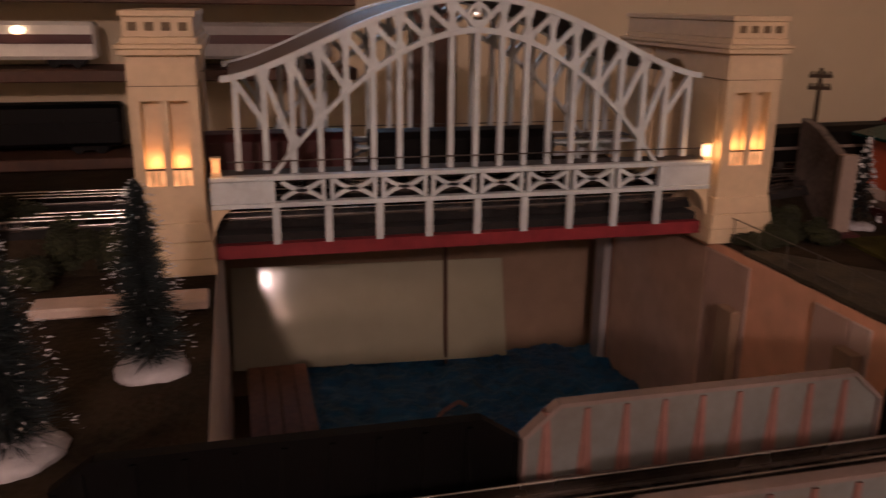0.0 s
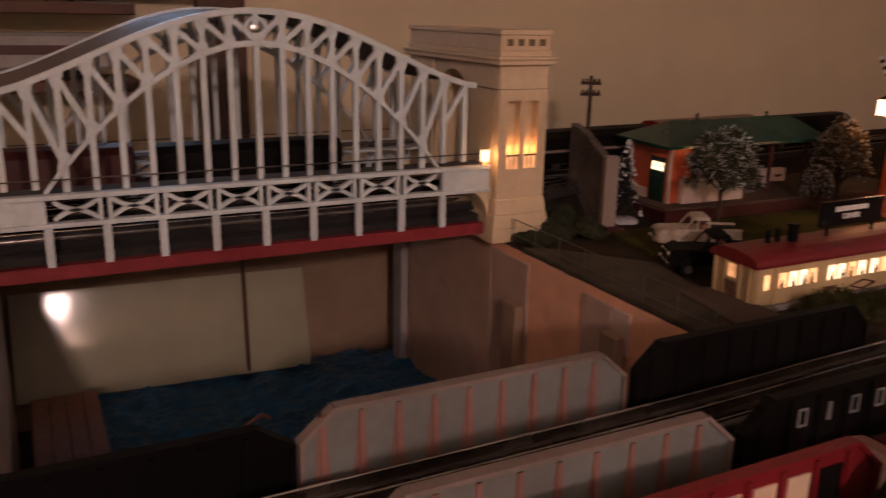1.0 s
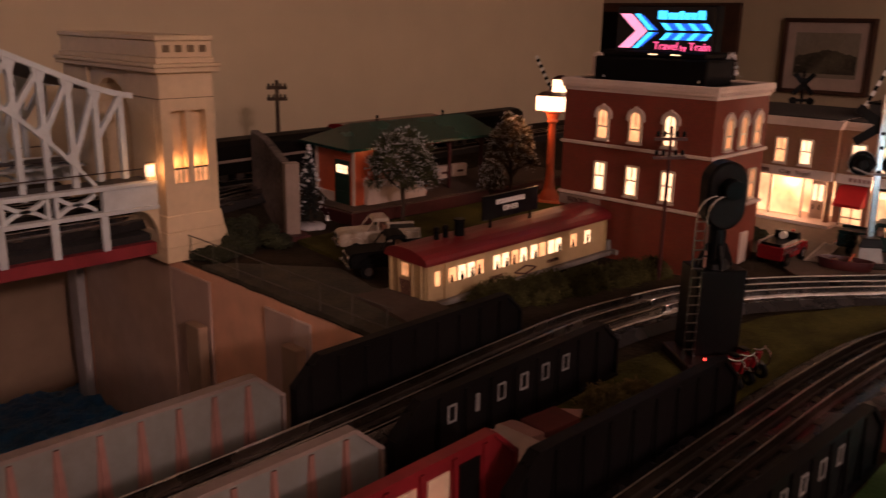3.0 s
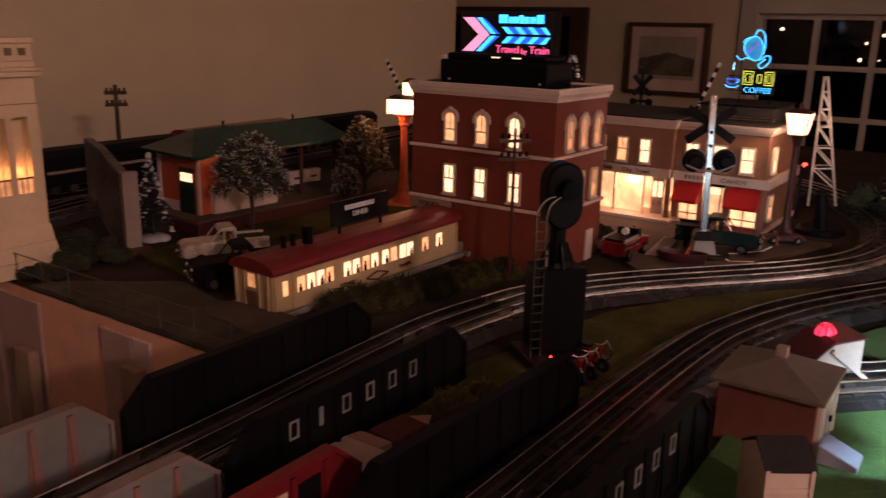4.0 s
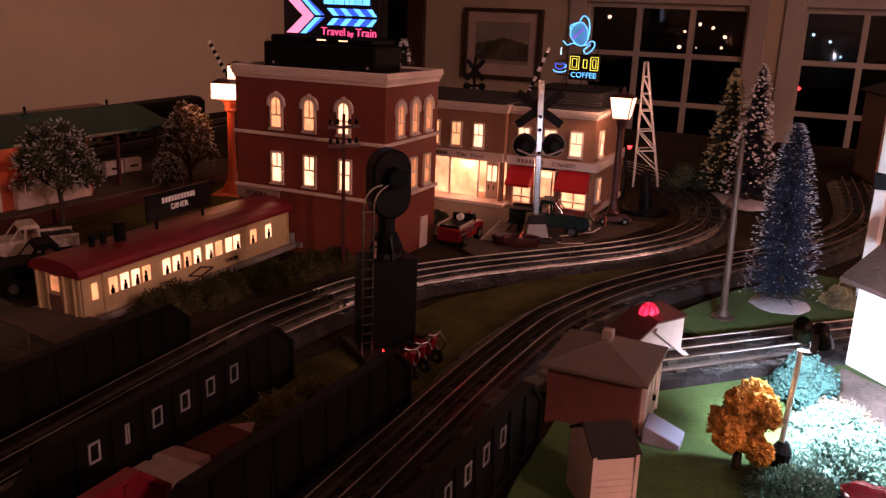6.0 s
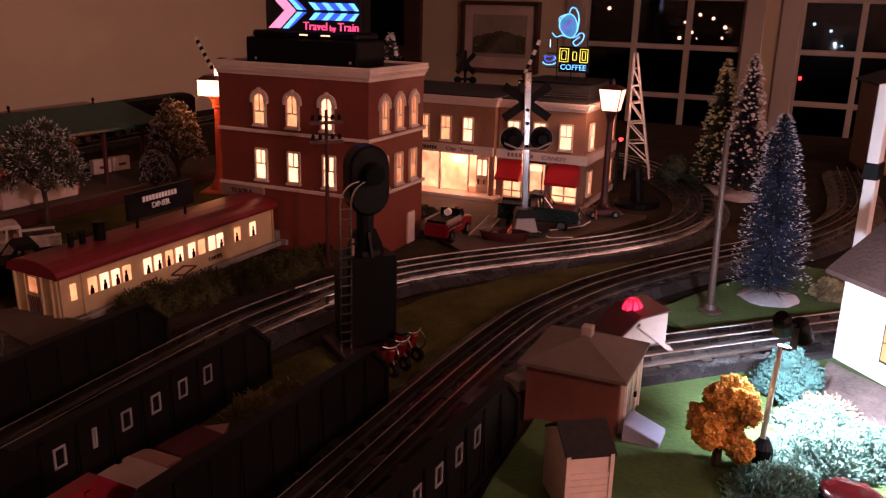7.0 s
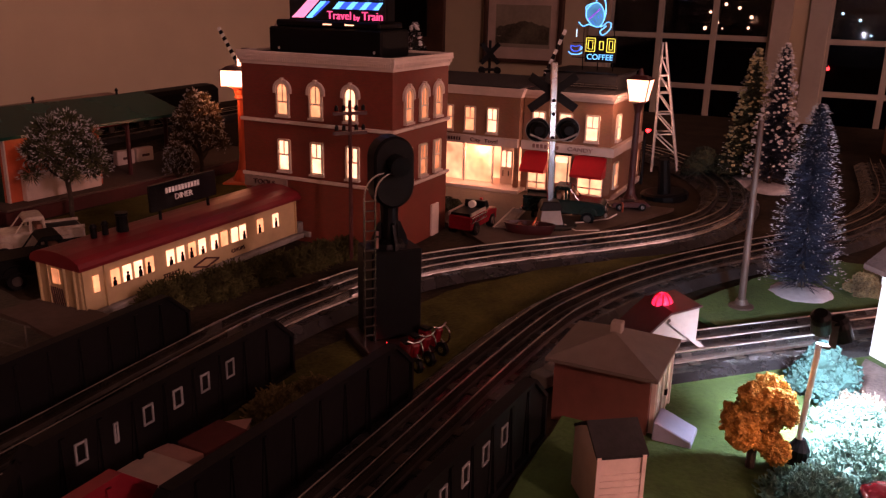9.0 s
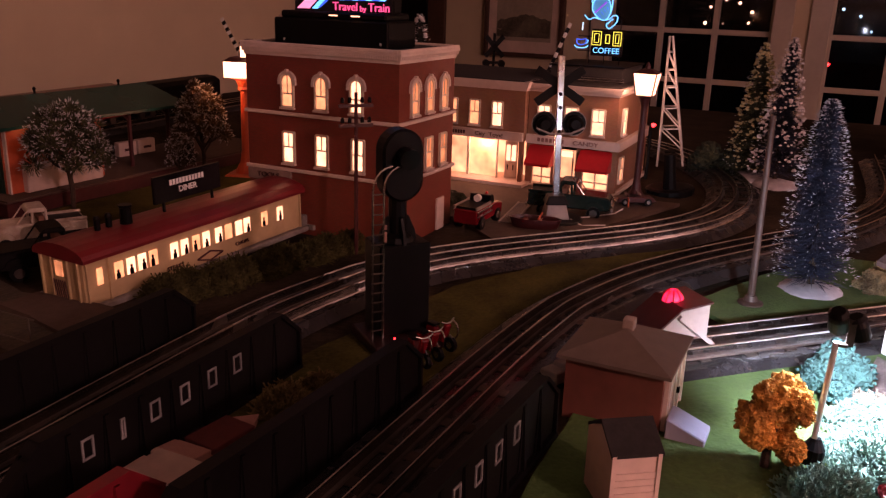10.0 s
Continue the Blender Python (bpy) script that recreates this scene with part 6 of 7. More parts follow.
    for x in (-0.028, -0.010, 0.006, 0.022):
        Build().box(x - 0.0012, x + 0.0012, -0.0378, -0.0366, 0.002, 0.043).done("batten", "white", d)
    Build().box(0.003, 0.006, -0.0385, -0.0366, 0.018, 0.022).done("latch", "black", d)
    Build().prism([(-0.064, -0.001), (-0.038, -0.001), (-0.038, 0.0165), (-0.041, 0.0165), (-0.064, 0.0075)], -0.038, -0.014, "x").done("step", "lilac", t, bevel=0.0008)
    return t


MAT["shack_roof"] = mat("dull_tan_roof", (0.125, 0.092, 0.074), 0.7, var=0.15, scale=30)
MAT["brown_wall"] = mat("brown_stained_wall", (0.17, 0.055, 0.038), 0.6, var=0.25, scale=18, bump=0.1)
MAT["lilac"] = mat("lilac_step", (0.34, 0.34, 0.46), 0.6, var=0.08, scale=40)
signal_shack()


def tool_shed():
    t = thing("tool_shed", 0.5985, 0.0405, 0.0, -54, "little white clapboard shed with black roof", "shed")
    w, d, e, r = 0.0145, 0.0185, 0.043, 0.054
    Build().prism([(-d, -0.001), (d, -0.001), (d, e), (0, r - 0.0015), (-d, e)], -w, w, "x").done("wall", "shed_white", t)
    for i in range(7):
        z = 0.003 + i * 0.0042
        Build().box(-w + 0.001, w - 0.001, -d - 0.0007, -d, z, z + 0.0034).done("clapboard", "shed_white", t)
    for s in (-1, 1):
        Build().box(s * (w - 0.0012) - 0.0012, s * (w - 0.0012) + 0.0012, -d - 0.0013, -d + 0.0002, 0, e).done("corner_board", "shed_white", t)
    rf = Build()
    o = [(-d - 0.001, e - 0.0015), (0, r), (d + 0.001, e - 0.0015), (d + 0.001, e + 0.0005), (0, r + 0.0020), (-d - 0.001, e + 0.0005)]
    rf.prism(o, -w - 0.0004, w + 0.0012, "x").done("roof", "roof_black", t)
    return t


MAT["shed_white"] = mat("peach_white_clapboard", (0.70, 0.54, 0.48), 0.6, var=0.1, scale=40)
tool_shed()


def lighted_bumper():
    t = thing("track_bumper", 0.838, 0.066, 0.004, -46, "pale bumper block with maroon roof and red beacon", "bumper")
    Build().prism([(-0.028, 0.0), (0.028, 0.0), (0.028, 0.0415), (0.0, 0.0375), (-0.028, 0.013)], -0.022, 0.016).done("body", "tan_pale", t, bevel=0.001)
    Build().prism([(-0.031, 0.0115), (0.001, 0.0385), (0.001, 0.0405), (-0.031, 0.0140)], -0.0235, 0.0180).done("sloped_roof", "maroon", t, "sloping dark maroon face")
    Build().prism([(0.0012, 0.0380), (0.0290, 0.0420), (0.0290, 0.0434), (0.0012, 0.0396)], -0.0235, 0.0180).done("roof_plate", "maroon", t)
    Build().box(-0.018, 0.030, -0.0240, 0.0200, -0.003, 0.0035).done("base_plate", "orange_red", t, bevel=0.0006)
    dome = [(0.0088 * math.cos(a * math.pi / 12), 0.0385 + 0.0100 * math.sin(a * math.pi / 12)) for a in range(6)] + [(0.001, 0.0487)]
    d = Build().lathe(dome, 0.006, 0.0, 18).done("beacon", "beacon", t, "glowing red ribbed dome")
    for i in range(9):
        a = 2 * math.pi * i / 9
        pts = [(0.006 + 0.0091 * math.cos(k) * math.cos(a), 0.0091 * math.cos(k) * math.sin(a), 0.0385 + 0.0103 * math.sin(k)) for k in (0, 0.4, 0.8, 1.2)]
        Build().tube(pts, 0.0006, 4).done("rib", "red", d)
    Build().rod((0.028, 0.002, 0.027), (0.034, 0.002, 0.027), 0.010, n=18).done("buffer", "black", t)
    Build().bar((-0.002, -0.0240, 0.033), (0.033, -0.0240, 0.006), 0.0036, 0.003).done("brace", "tan_pale", t)
    Build().rod((0.033, -0.0255, -0.002), (0.033, -0.0255, 0.006), 0.003).done("pin", "chrome", t)
    lamp("beacon_light", "POINT", t.matrix_world @ pose(0.006, 0.0, 0.058), 0.008, (1.0, 0.04, 0.05), 0.004)
    return t


MAT["tan_pale"] = mat("pale_grey_plastic", (0.44, 0.36, 0.33), 0.5, var=0.1, scale=50)
lighted_bumper()


def lit_house():
    t = thing("white_house", 0.913, -0.101, 0.0, 41, "white cottage wall in bright floodlight under brown roof", "house")
    W, H = 0.16, 0.081
    Build().box(-W, 0.0, -0.075, 0.0, -0.001, H).done("wall", "house_white", t)
    for i in range(14):
        Build().box(-W + 0.001, -0.001, 0.0, 0.0008, 0.004 + i * 0.0052, 0.0084 + i * 0.0052).done("clapboard", "house_white", t)
    Build().prism([(0.014, H - 0.002), (-0.0375, H + 0.035), (-0.089, H - 0.002), (-0.089, H + 0.002), (-0.0375, H + 0.040), (0.014, H + 0.002)], -W - 0.008, 0.008, "x").done("roof", "shingle", t)
    f = Build().box(-0.076, -0.052, 0.0012, 0.0035, 0.022, 0.056).done("window", "green", t)
    for i in range(2):
        for j in range(2):
            Build().box(-0.074 + i * 0.0105, -0.0645 + i * 0.0105, 0.0036, 0.0044, 0.0245 + j * 0.0155, 0.0385 + j * 0.0155).done("pane", "pane_dim", f)
    return t


MAT["house_white"] = mat("white_siding", (0.82, 0.82, 0.80), 0.5, var=0.04, scale=40)
MAT["shingle"] = mat("brown_shingle", (0.075, 0.035, 0.028), 0.8, var=0.3, scale=60, bump=0.6)
lit_house()
post = thing("white_post", 1.122, -0.120, 0.0, -15, "tall white post with black collar in the floodlight", "post")
Build().box(-0.009, 0.009, -0.006, 0.006, -0.001, 0.128).done("lower_shaft", "house_white", post, bevel=0.001)
Build().box(-0.011, 0.011, -0.008, 0.008, 0.128, 0.145).done("collar", "black", post, bevel=0.001)
Build().box(-0.010, 0.010, -0.006, 0.006, 0.145, 0.225).done("upper_shaft", "house_white", post, bevel=0.001)


def far_house():
    t = thing("brick_house", 2.02, -0.178, 0.0, 12, "dim tan brick house with a lit orange window", "house")
    Build().box(-0.06, 0.10, -0.14, 0.03, -0.001, 0.17).done("wall", "brick2", t)
    Build().prism([(-0.15, 0.168), (-0.055, 0.20), (0.04, 0.168), (0.04, 0.172), (-0.055, 0.206), (-0.15, 0.172)], -0.07, 0.11, "x").done("roof", "roof_black", t)
    sash(t, pose(-0.0615, -0.03, 0.115, 0, 0, -90), 0.030, 0.035, "pane_dim")
    return t


far_house()


def left_house():
    t = thing("cream_house", -0.285, 0.90, 0.0, 8, "cream model house with red band and brown door", "house")
    Build().box(-0.08, 0.035, -0.06, 0.05, -0.001, 0.125).done("wall", "stone", t, bevel=0.001)
    Build().box(-0.081, 0.036, -0.061, 0.051, 0.094, 0.099).done("band", "red", t)
    Build().box(-0.083, 0.038, -0.063, 0.053, 0.125, 0.131).done("parapet", "stone", t)
    for x in (0.008, -0.035):
        Build().box(x - 0.012, x + 0.012, -0.0625, -0.0602, 0.03, 0.075).done("window", "brown", t)
        Build().box(x - 0.010, x + 0.010, -0.0632, -0.0612, 0.105, 0.118).done("attic_window", "brown", t)
    return t


left_house()


def wing_wall():
    t = thing("wing_wall", 0.738, 0.899, 0.0, 0, "rough brown stone wing wall with pale end pier", "wall")
    m = pose(0, 0, 0, 0, 0, 76)
    Build().prism([(-0.03, 0.0), (0.102, 0.0), (0.102, 0.130), (0.055, 0.124), (-0.03, 0.097)], -0.006, 0.006).turn(m).done("slab", "wing_stone", t, bevel=0.0008)
    Build().box(-0.042, -0.030, -0.010, 0.010, 0.0, 0.103).turn(m).done("end_pier", "tan", t, bevel=0.0008)
    Build().box(-0.055, 0.105, -0.018, 0.018, -0.002, 0.006).turn(m).done("footing", "maroon", t)
    return t


wing_wall()


# ---- vehicles ----
def wheels(t, xs, y, r, hub="chrome"):
    for x in xs:
        for s in (-1, 1):
            w = Build().rod((x, s * y - 0.003, r), (x, s * y + 0.003, r), r, n=16).done("wheel", "black", t)
            Build().rod((x, s * (y + 0.0032) - 0.0005, r), (x, s * (y + 0.0032) + 0.0005, r), r * 0.55, n=12).done("hubcap", hub, w)


MAT["old_white"] = mat("worn_cream_enamel", (0.54, 0.50, 0.44), 0.4, var=0.25, scale=30, stain=(0.22, 0.15, 0.10))


def pickup(x, y, rz, paint, label, z=0.0, k=1.0, beacon=False):
    t = thing("pickup_truck", x, y, z, rz, label, "truck", "toy road vehicles")
    t.scale = (k, k, k)
    body = Build().prism([(-0.055, 0.012), (0.052, 0.012), (0.055, 0.016), (0.055, 0.026), (0.050, 0.030), (0.022, 0.0315), (0.016, 0.0315), (-0.055, 0.0305)], -0.020, 0.020).done("body", paint, t, bevel=0.002)
    cab = Build().prism([(-0.0140, 0.0435), (0.0095, 0.0435), (0.0085, 0.0460), (0.0055, 0.0485), (-0.0105, 0.0490), (-0.0130, 0.0470)], -0.0172, 0.0172).done("cab_roof", paint, t, bevel=0.001)
    Build().box(-0.0135, -0.0115, -0.0168, 0.0168, 0.0308, 0.0355).done("cab_back", paint, t)
    Build().box(-0.0105, -0.0040, -0.0150, 0.0150, 0.0310, 0.0385).done("seat", "crate_brown", t, bevel=0.001)
    for s in (-1, 1):
        for a, c in (((-0.0125, 0.0305), (-0.0115, 0.0450)), ((0.0030, 0.0305), (0.0020, 0.0450))):
            Build().rod((a[0], s * 0.0168, a[1]), (c[0], s * 0.0165, c[1]), 0.0016, n=6).done("pillar", paint, cab)
        Build().box(-0.055, -0.012, min(s * 0.017, s * 0.020), max(s * 0.017, s * 0.020), 0.0305, 0.034).done("bed_rail", paint, t, bevel=0.0006)
        Build().lathe([(0.0035, 0), (0.0035, 0.0012), (0.002, 0.002)], n=10).turn(pose(0.0548, s * 0.014, 0.0235, 0, 90, 0)).done("headlight", "chrome", t)
    Build().box(-0.052, -0.013, -0.0168, 0.0168, 0.0306, 0.0312).done("bed", "black", t)
    for s in (-1, 1):
        Build().rod((0.0190, s * 0.0160, 0.0312), (0.0080, s * 0.0160, 0.0452), 0.0009, n=6).done("windscreen_pillar", paint, t)
        Build().prism([(0.020, 0.013), (0.024, 0.0215), (0.030, 0.0245), (0.037, 0.0245), (0.043, 0.0215), (0.047, 0.013)], min(s * 0.0195, s * 0.0222), max(s * 0.0195, s * 0.0222)).done("front_wing", paint, t, bevel=0.0008)
        Build().prism([(-0.047, 0.013), (-0.043, 0.0215), (-0.037, 0.0245), (-0.029, 0.0245), (-0.023, 0.0215), (-0.019, 0.013)], min(s * 0.0195, s * 0.0222), max(s * 0.0195, s * 0.0222)).done("rear_wing", paint, t, bevel=0.0008)
    Build().box(0.0546, 0.0556, -0.0105, 0.0105, 0.0175, 0.0265).done("grille", "chrome", t, bevel=0.0004)
    for i in range(3):
        Build().box(0.0556, 0.0562, -0.0105, 0.0105, 0.0185 + i * 0.0028, 0.0198 + i * 0.0028).done("grille_bar", "black", t)
    if beacon:
        lp = Build().lathe([(0.0030, 0.0445), (0.0030, 0.0475), (0.0022, 0.0490), (0.0005, 0.0495)], 0.002, 0.0, 10).done("roof_beacon", "red_dark", t)
        Build().lathe([(0.0038, 0.0440), (0.0038, 0.0455)], 0.002, 0.0, 10).done("beacon_ring", "chrome", lp)
    for xx in (0.0565, -0.0565):
        Build().box(xx - 0.0015, xx + 0.0015, -0.021, 0.021, 0.0125, 0.0165).done("bumper", "chrome", t, bevel=0.0006)
    wheels(t, (0.033, -0.033), 0.0205, 0.009, "rail_dark")
    return t


pickup(0.762, 0.728, 150, "old_white", "cream-white toy pickup truck parked on grass", 0.004, 0.94)
pickup(1.231, 0.272, -79, "truck_green", "dark green toy pickup truck with roof beacon by the crossing", beacon=True)
pickup(0.722, 0.656, 152, "jet_with_shade", "black toy pickup truck parked beside the road")


def roadster():
    t = thing("toy_roadster", 1.319, 0.206, 0.004, -60, "small open dark red toy car beside the street lamp", "car", "toy road vehicles")
    Build().prism([(-0.027, 0.004), (0.027, 0.004), (0.028, 0.008), (0.024, 0.0115), (0.008, 0.0125), (-0.014, 0.0120), (-0.026, 0.0105)], -0.0095, 0.0095).done("body", "maroon", t, bevel=0.0015)
    Build().box(-0.012, 0.006, -0.0070, 0.0070, 0.0122, 0.0130).done("cockpit", "black", t, bevel=0.0004)
    Build().box(-0.013, -0.0095, -0.0065, 0.0065, 0.0125, 0.0165).done("seat_back", "maroon", t, bevel=0.0008)
    Build().tube([(0.007, -0.008, 0.0123), (0.0045, -0.0075, 0.0180), (0.0045, 0.0075, 0.0180), (0.007, 0.008, 0.0123)], 0.0005, 5).done("windscreen_frame", "chrome", t)
    for xx in (-0.0275, 0.0282):
        Build().box(xx - 0.0008, xx + 0.0008, -0.0098, 0.0098, 0.0045, 0.0065).done("bumper", "chrome", t, bevel=0.0003)
    wheels(t, (0.017, -0.016), 0.0085, 0.0052)
    return t


roadster()


def fire_truck():
    t = thing("fire_truck", 1.111, 0.355, 0.003, 0, "red toy fire engine with ladder and chrome trim", "fire engine")
    Build().prism([(-0.040, 0.008), (0.040, 0.008), (0.042, 0.022), (0.022, 0.026), (0.010, 0.026), (-0.040, 0.026)], -0.016, 0.016).done("body", "red_dark", t, bevel=0.0015)
    Build().prism([(0.004, 0.026), (0.020, 0.026), (0.014, 0.037), (0.004, 0.037)], -0.014, 0.014).done("cab", "black", t, bevel=0.001)
    Build().box(-0.038, 0.0, -0.013, 0.013, 0.0262, 0.029).done("hose_bed", "black", t)
    for s in (-1, 1):
        Build().rod((-0.040, s * 0.0165, 0.024), (0.005, s * 0.0165, 0.024), 0.0008).done("ladder_side", "chrome", t)
        Build().rod((-0.040, s * 0.0165, 0.018), (0.005, s * 0.0165, 0.018), 0.0008).done("rail", "chrome", t)
    for i in range(5):
        Build().rod((-0.036 + i * 0.009, -0.0167, 0.018), (-0.036 + i * 0.009, -0.0167, 0.024), 0.0006).done("rung", "chrome", t)
    for s in (-1, 1):
        Build().box(-0.040, 0.004, min(s * 0.0135, s * 0.0160), max(s * 0.0135, s * 0.0160), 0.0262, 0.0305).done("bed_side", "tan", t, bevel=0.0005)
    Build().rod((-0.006, 0, 0.0335), (0.000, 0, 0.0335), 0.0045, n=14).done("hose_reel", "white", t)
    Build().lathe([(0.0018, 0.037), (0.0024, 0.038), (0.001, 0.040)], 0.011, -0.006, 8).done("roof_light", "red", t)
    wheels(t, (0.024, -0.026), 0.0145, 0.0085)
    return t


fire_truck()
for x, y, rz in ((1.315, 0.215, 20),):
    g = thing("garden_railing", x, y, 0.004, rz, "small orange-red railing lying beside the street", "railing")
    for z in (0.0, 0.008):
        Build().rod((-0.02, 0, z + 0.001), (0.02, 0, z + 0.001), 0.0012).done("rail", "orange_red", g)
    for i in range(6):
        Build().rod((-0.02 + i * 0.008, 0, 0), (-0.02 + i * 0.008, 0, 0.012), 0.001).done("bar", "orange_red", g)

ladder = thing("toy_ladder", 1.180, 0.330, 0.0045, 8, "pale toy ladder lying on the street", "ladder")
for s in (-1, 1):
    Build().box(-0.056, 0.056, s * 0.009 - 0.0009, s * 0.009 + 0.0009, 0.0, 0.002).done("side_rail", "tan", ladder)
for i in range(17):
    x = -0.052 + i * 0.0065
    Build().box(x - 0.0007, x + 0.0007, -0.0081, 0.0081, 0.0004, 0.0016).done("rung", "tan", ladder)
cable = Build().tube([(1.165, 0.262, 0.004), (1.18, 0.25, 0.0045), (1.20, 0.252, 0.0045), (1.215, 0.238, 0.0045), (1.25, 0.215, 0.0045), (1.28, 0.212, 0.0045)], 0.0009)
tagged(cable.done("wire", "white"), "thin white wire trailing across the street", "wire")
tub = thing("toy_boat", 1.130, 0.285, 0.004, -76, "small dark red round-ended toy boat on the street", "boat")
hull = [(0.033 * math.cos(a * math.pi / 12), 0.014 * math.sin(a * math.pi / 12)) for a in range(24)]
b = Build()
rings = [[b.bm.verts.new((p[0] * k, p[1] * k, z)) for p in hull] for k, z in ((0.86, 0.0), (1.0, 0.012), (0.92, 0.012), (0.84, 0.005))]
for r0, r1 in zip(rings, rings[1:]):
    for i in range(24):
        b.bm.faces.new((r0[i], r0[(i + 1) % 24], r1[(i + 1) % 24], r1[i]))
b.bm.faces.new(rings[0][::-1]), b.bm.faces.new(rings[-1])
b.done("hull", "maroon", tub)
for x in (-0.012, 0.006):
    Build().box(x - 0.003, x + 0.003, -0.0122, 0.0122, 0.0085, 0.0105).done("thwart", "red_dark", tub)
Build().rod((0.004, -0.004, 0.0105), (0.008, 0.006, 0.018), 0.0012).done("oar", "orange_red", tub)


def scooter(x, y, rz):
    t = thing("toy_scooter", x, y, 0.003, rz, "small dark red toy scooter with chrome loop and wheels", "scooter", "toy scooters")
    t.scale = (1.25, 1.25, 1.25)
    for px in (-0.009, 0.010):
        Build().rod((px, -0.0012, 0.005), (px, 0.0012, 0.005), 0.005, n=14).done("wheel", "black", t)
        Build().rod((px, -0.0016, 0.005), (px, 0.0016, 0.005), 0.0025, n=10).done("hub", "chrome", t)
    Build().prism([(-0.011, 0.009), (-0.006, 0.005), (0.005, 0.005), (0.009, 0.018), (0.006, 0.019), (0.002, 0.009), (-0.003, 0.014), (-0.010, 0.014)], -0.0026, 0.0026).done("body", "red_dark", t, bevel=0.0008)
    Build().box(-0.010, -0.002, -0.003, 0.003, 0.0142, 0.0158).done("saddle", "black", t, bevel=0.0006)
    Build().tube([(0.007, -0.006, 0.021), (0.008, -0.002, 0.0195), (0.008, 0.002, 0.0195), (0.007, 0.006, 0.021)], 0.0006).done("handlebar", "rail_dull", t)
    loop = [(0.012 + 0.0045 * math.sin(a * math.pi / 8), 0, 0.016 + 0.006 * math.cos(a * math.pi / 8)) for a in range(0, 11)]
    Build().tube(loop, 0.0006).done("windscreen_rim", "rail_dull", t)
    Build().tube([(-0.012, 0.003, 0.0035), (0.0, 0.0045, 0.0030), (0.013, 0.003, 0.0035)], 0.0007).done("running_board", "chrome", t)
    return t


for x, y, rz in ((0.706, 0.228, 236), (0.721, 0.227, 244), (0.741, 0.227, 252)):
    scooter(x, y, rz)


# ---- the train on the rear track ----
def train_car(x, y, rz, paint, nm, label, L=0.25, h=0.072, stripe=None):
    t = thing(nm, x, y, 0.0505, rz, label, "train car", "train on the rear track")
    prof = [(-0.028, 0.012), (0.028, 0.012), (0.029, h * 0.85), (0.018, h * 0.97), (0, h), (-0.018, h * 0.97), (-0.029, h * 0.85)]
    Build().prism(prof, -L / 2, L / 2, "x").done("body", paint, t, bevel=0.001)
    if stripe:
        Build().box(-L / 2 + 0.01, L / 2 - 0.01, -0.0305, -0.0293, 0.030, 0.034).done("stripe", stripe, t)
    for sx in (-1, 1):
        tr = Build().box(sx * L * 0.34 - 0.025, sx * L * 0.34 + 0.025, -0.020, 0.020, 0.004, 0.012).done("truck", "black", t)
        for dx in (-0.014, 0.014):
            Build().rod((sx * L * 0.34 + dx, -0.022, 0.007), (sx * L * 0.34 + dx, 0.022, 0.007), 0.007, n=12).done("axle", "rail_dark", tr)
    for sx in (-1, 1):
        Build().rod((sx * L / 2, 0, 0.012), (sx * (L / 2 + 0.010), 0, 0.012), 0.003).done("coupler", "black", t)
    return t


train_car(0.02, 1.055, 0, "maroon", "freight_car", "dark maroon toy freight car on the rear track", 0.24)
train_car(0.285, 1.055, 0, "girder_black", "freight_car", "black toy freight car crossing the bridge", 0.24, 0.070)
train_car(0.83, 1.063, 3, "girder_black", "freight_car", "dark toy freight car behind the tower", 0.25, 0.062, "tan")
train_car(1.10, 1.086, 5, "red_dark", "freight_car", "dark red toy freight car behind the station", 0.25, 0.066)
train_car(1.37, 1.109, 5, "girder_black", "freight_car", "black toy freight car beyond the station", 0.25, 0.060)


# ---- plants ----
def needles(b, rnd, h, r, z0, count, length, width, power=0.9):
    """Bottle-brush needles round an upright stem."""
    for i in range(count):
        u = rnd.random() ** 0.75
        z = z0 + (h - z0) * u
        rr = r * (1 - u) ** power + 0.0015
        a = rnd.random() * 2 * math.pi
        lay = 0.82 + 0.18 * math.cos(u * 60)
        q = rr * lay * rnd.uniform(0.55, 1.05)
        d = Vector((math.cos(a), math.sin(a), rnd.uniform(-0.35, 0.45))).normalized()
        p = Vector((math.cos(a) * max(0.0, q - length), math.sin(a) * max(0.0, q - length), z))
        s = d.cross(Vector((rnd.uniform(-1, 1), rnd.uniform(-1, 1), 1))).normalized() * width
        v = [b.bm.verts.new(c) for c in (p - s, p + s, p + d * min(length, q))]
        b.bm.faces.new(v)


def fir(x, y, h, r, paint, label, snow=True, frost=500, seed=1, count=5200, tip=0.004, blobs=0, z=0.0, power=0.9, tuft="frost"):
    rnd = random.Random(seed)
    t = thing("bottle_brush_fir", x, y, z, 0, label, "tree", "model fir trees")
    Build().rod((0, 0, 0), (0, 0, h * 0.97), r * 0.10, r * 0.02).done("stem", "bark", t)
    b = Build()
    needles(b, rnd, h, r, h * 0.07, count, r * 0.42, 0.0006, power)
    b.done("foliage", paint, t)
    f = Build()
    for i in range(frost):
        u = rnd.random() ** 0.8
        rr = (r * (1 - u) ** power + 0.001) * rnd.uniform(0.75, 1.05)
        a = rnd.random() * 2 * math.pi
        p = Vector((math.cos(a) * rr, math.sin(a) * rr, h * 0.08 + h * 0.92 * u))
        d = Vector((math.cos(a), math.sin(a), rnd.uniform(-0.3, 0.4))) * tip
        s = Vector((-math.sin(a), math.cos(a), rnd.uniform(-1, 1))) * 0.0006
        f.bm.faces.new([f.bm.verts.new(c) for c in (p - s, p + s, p + d)])
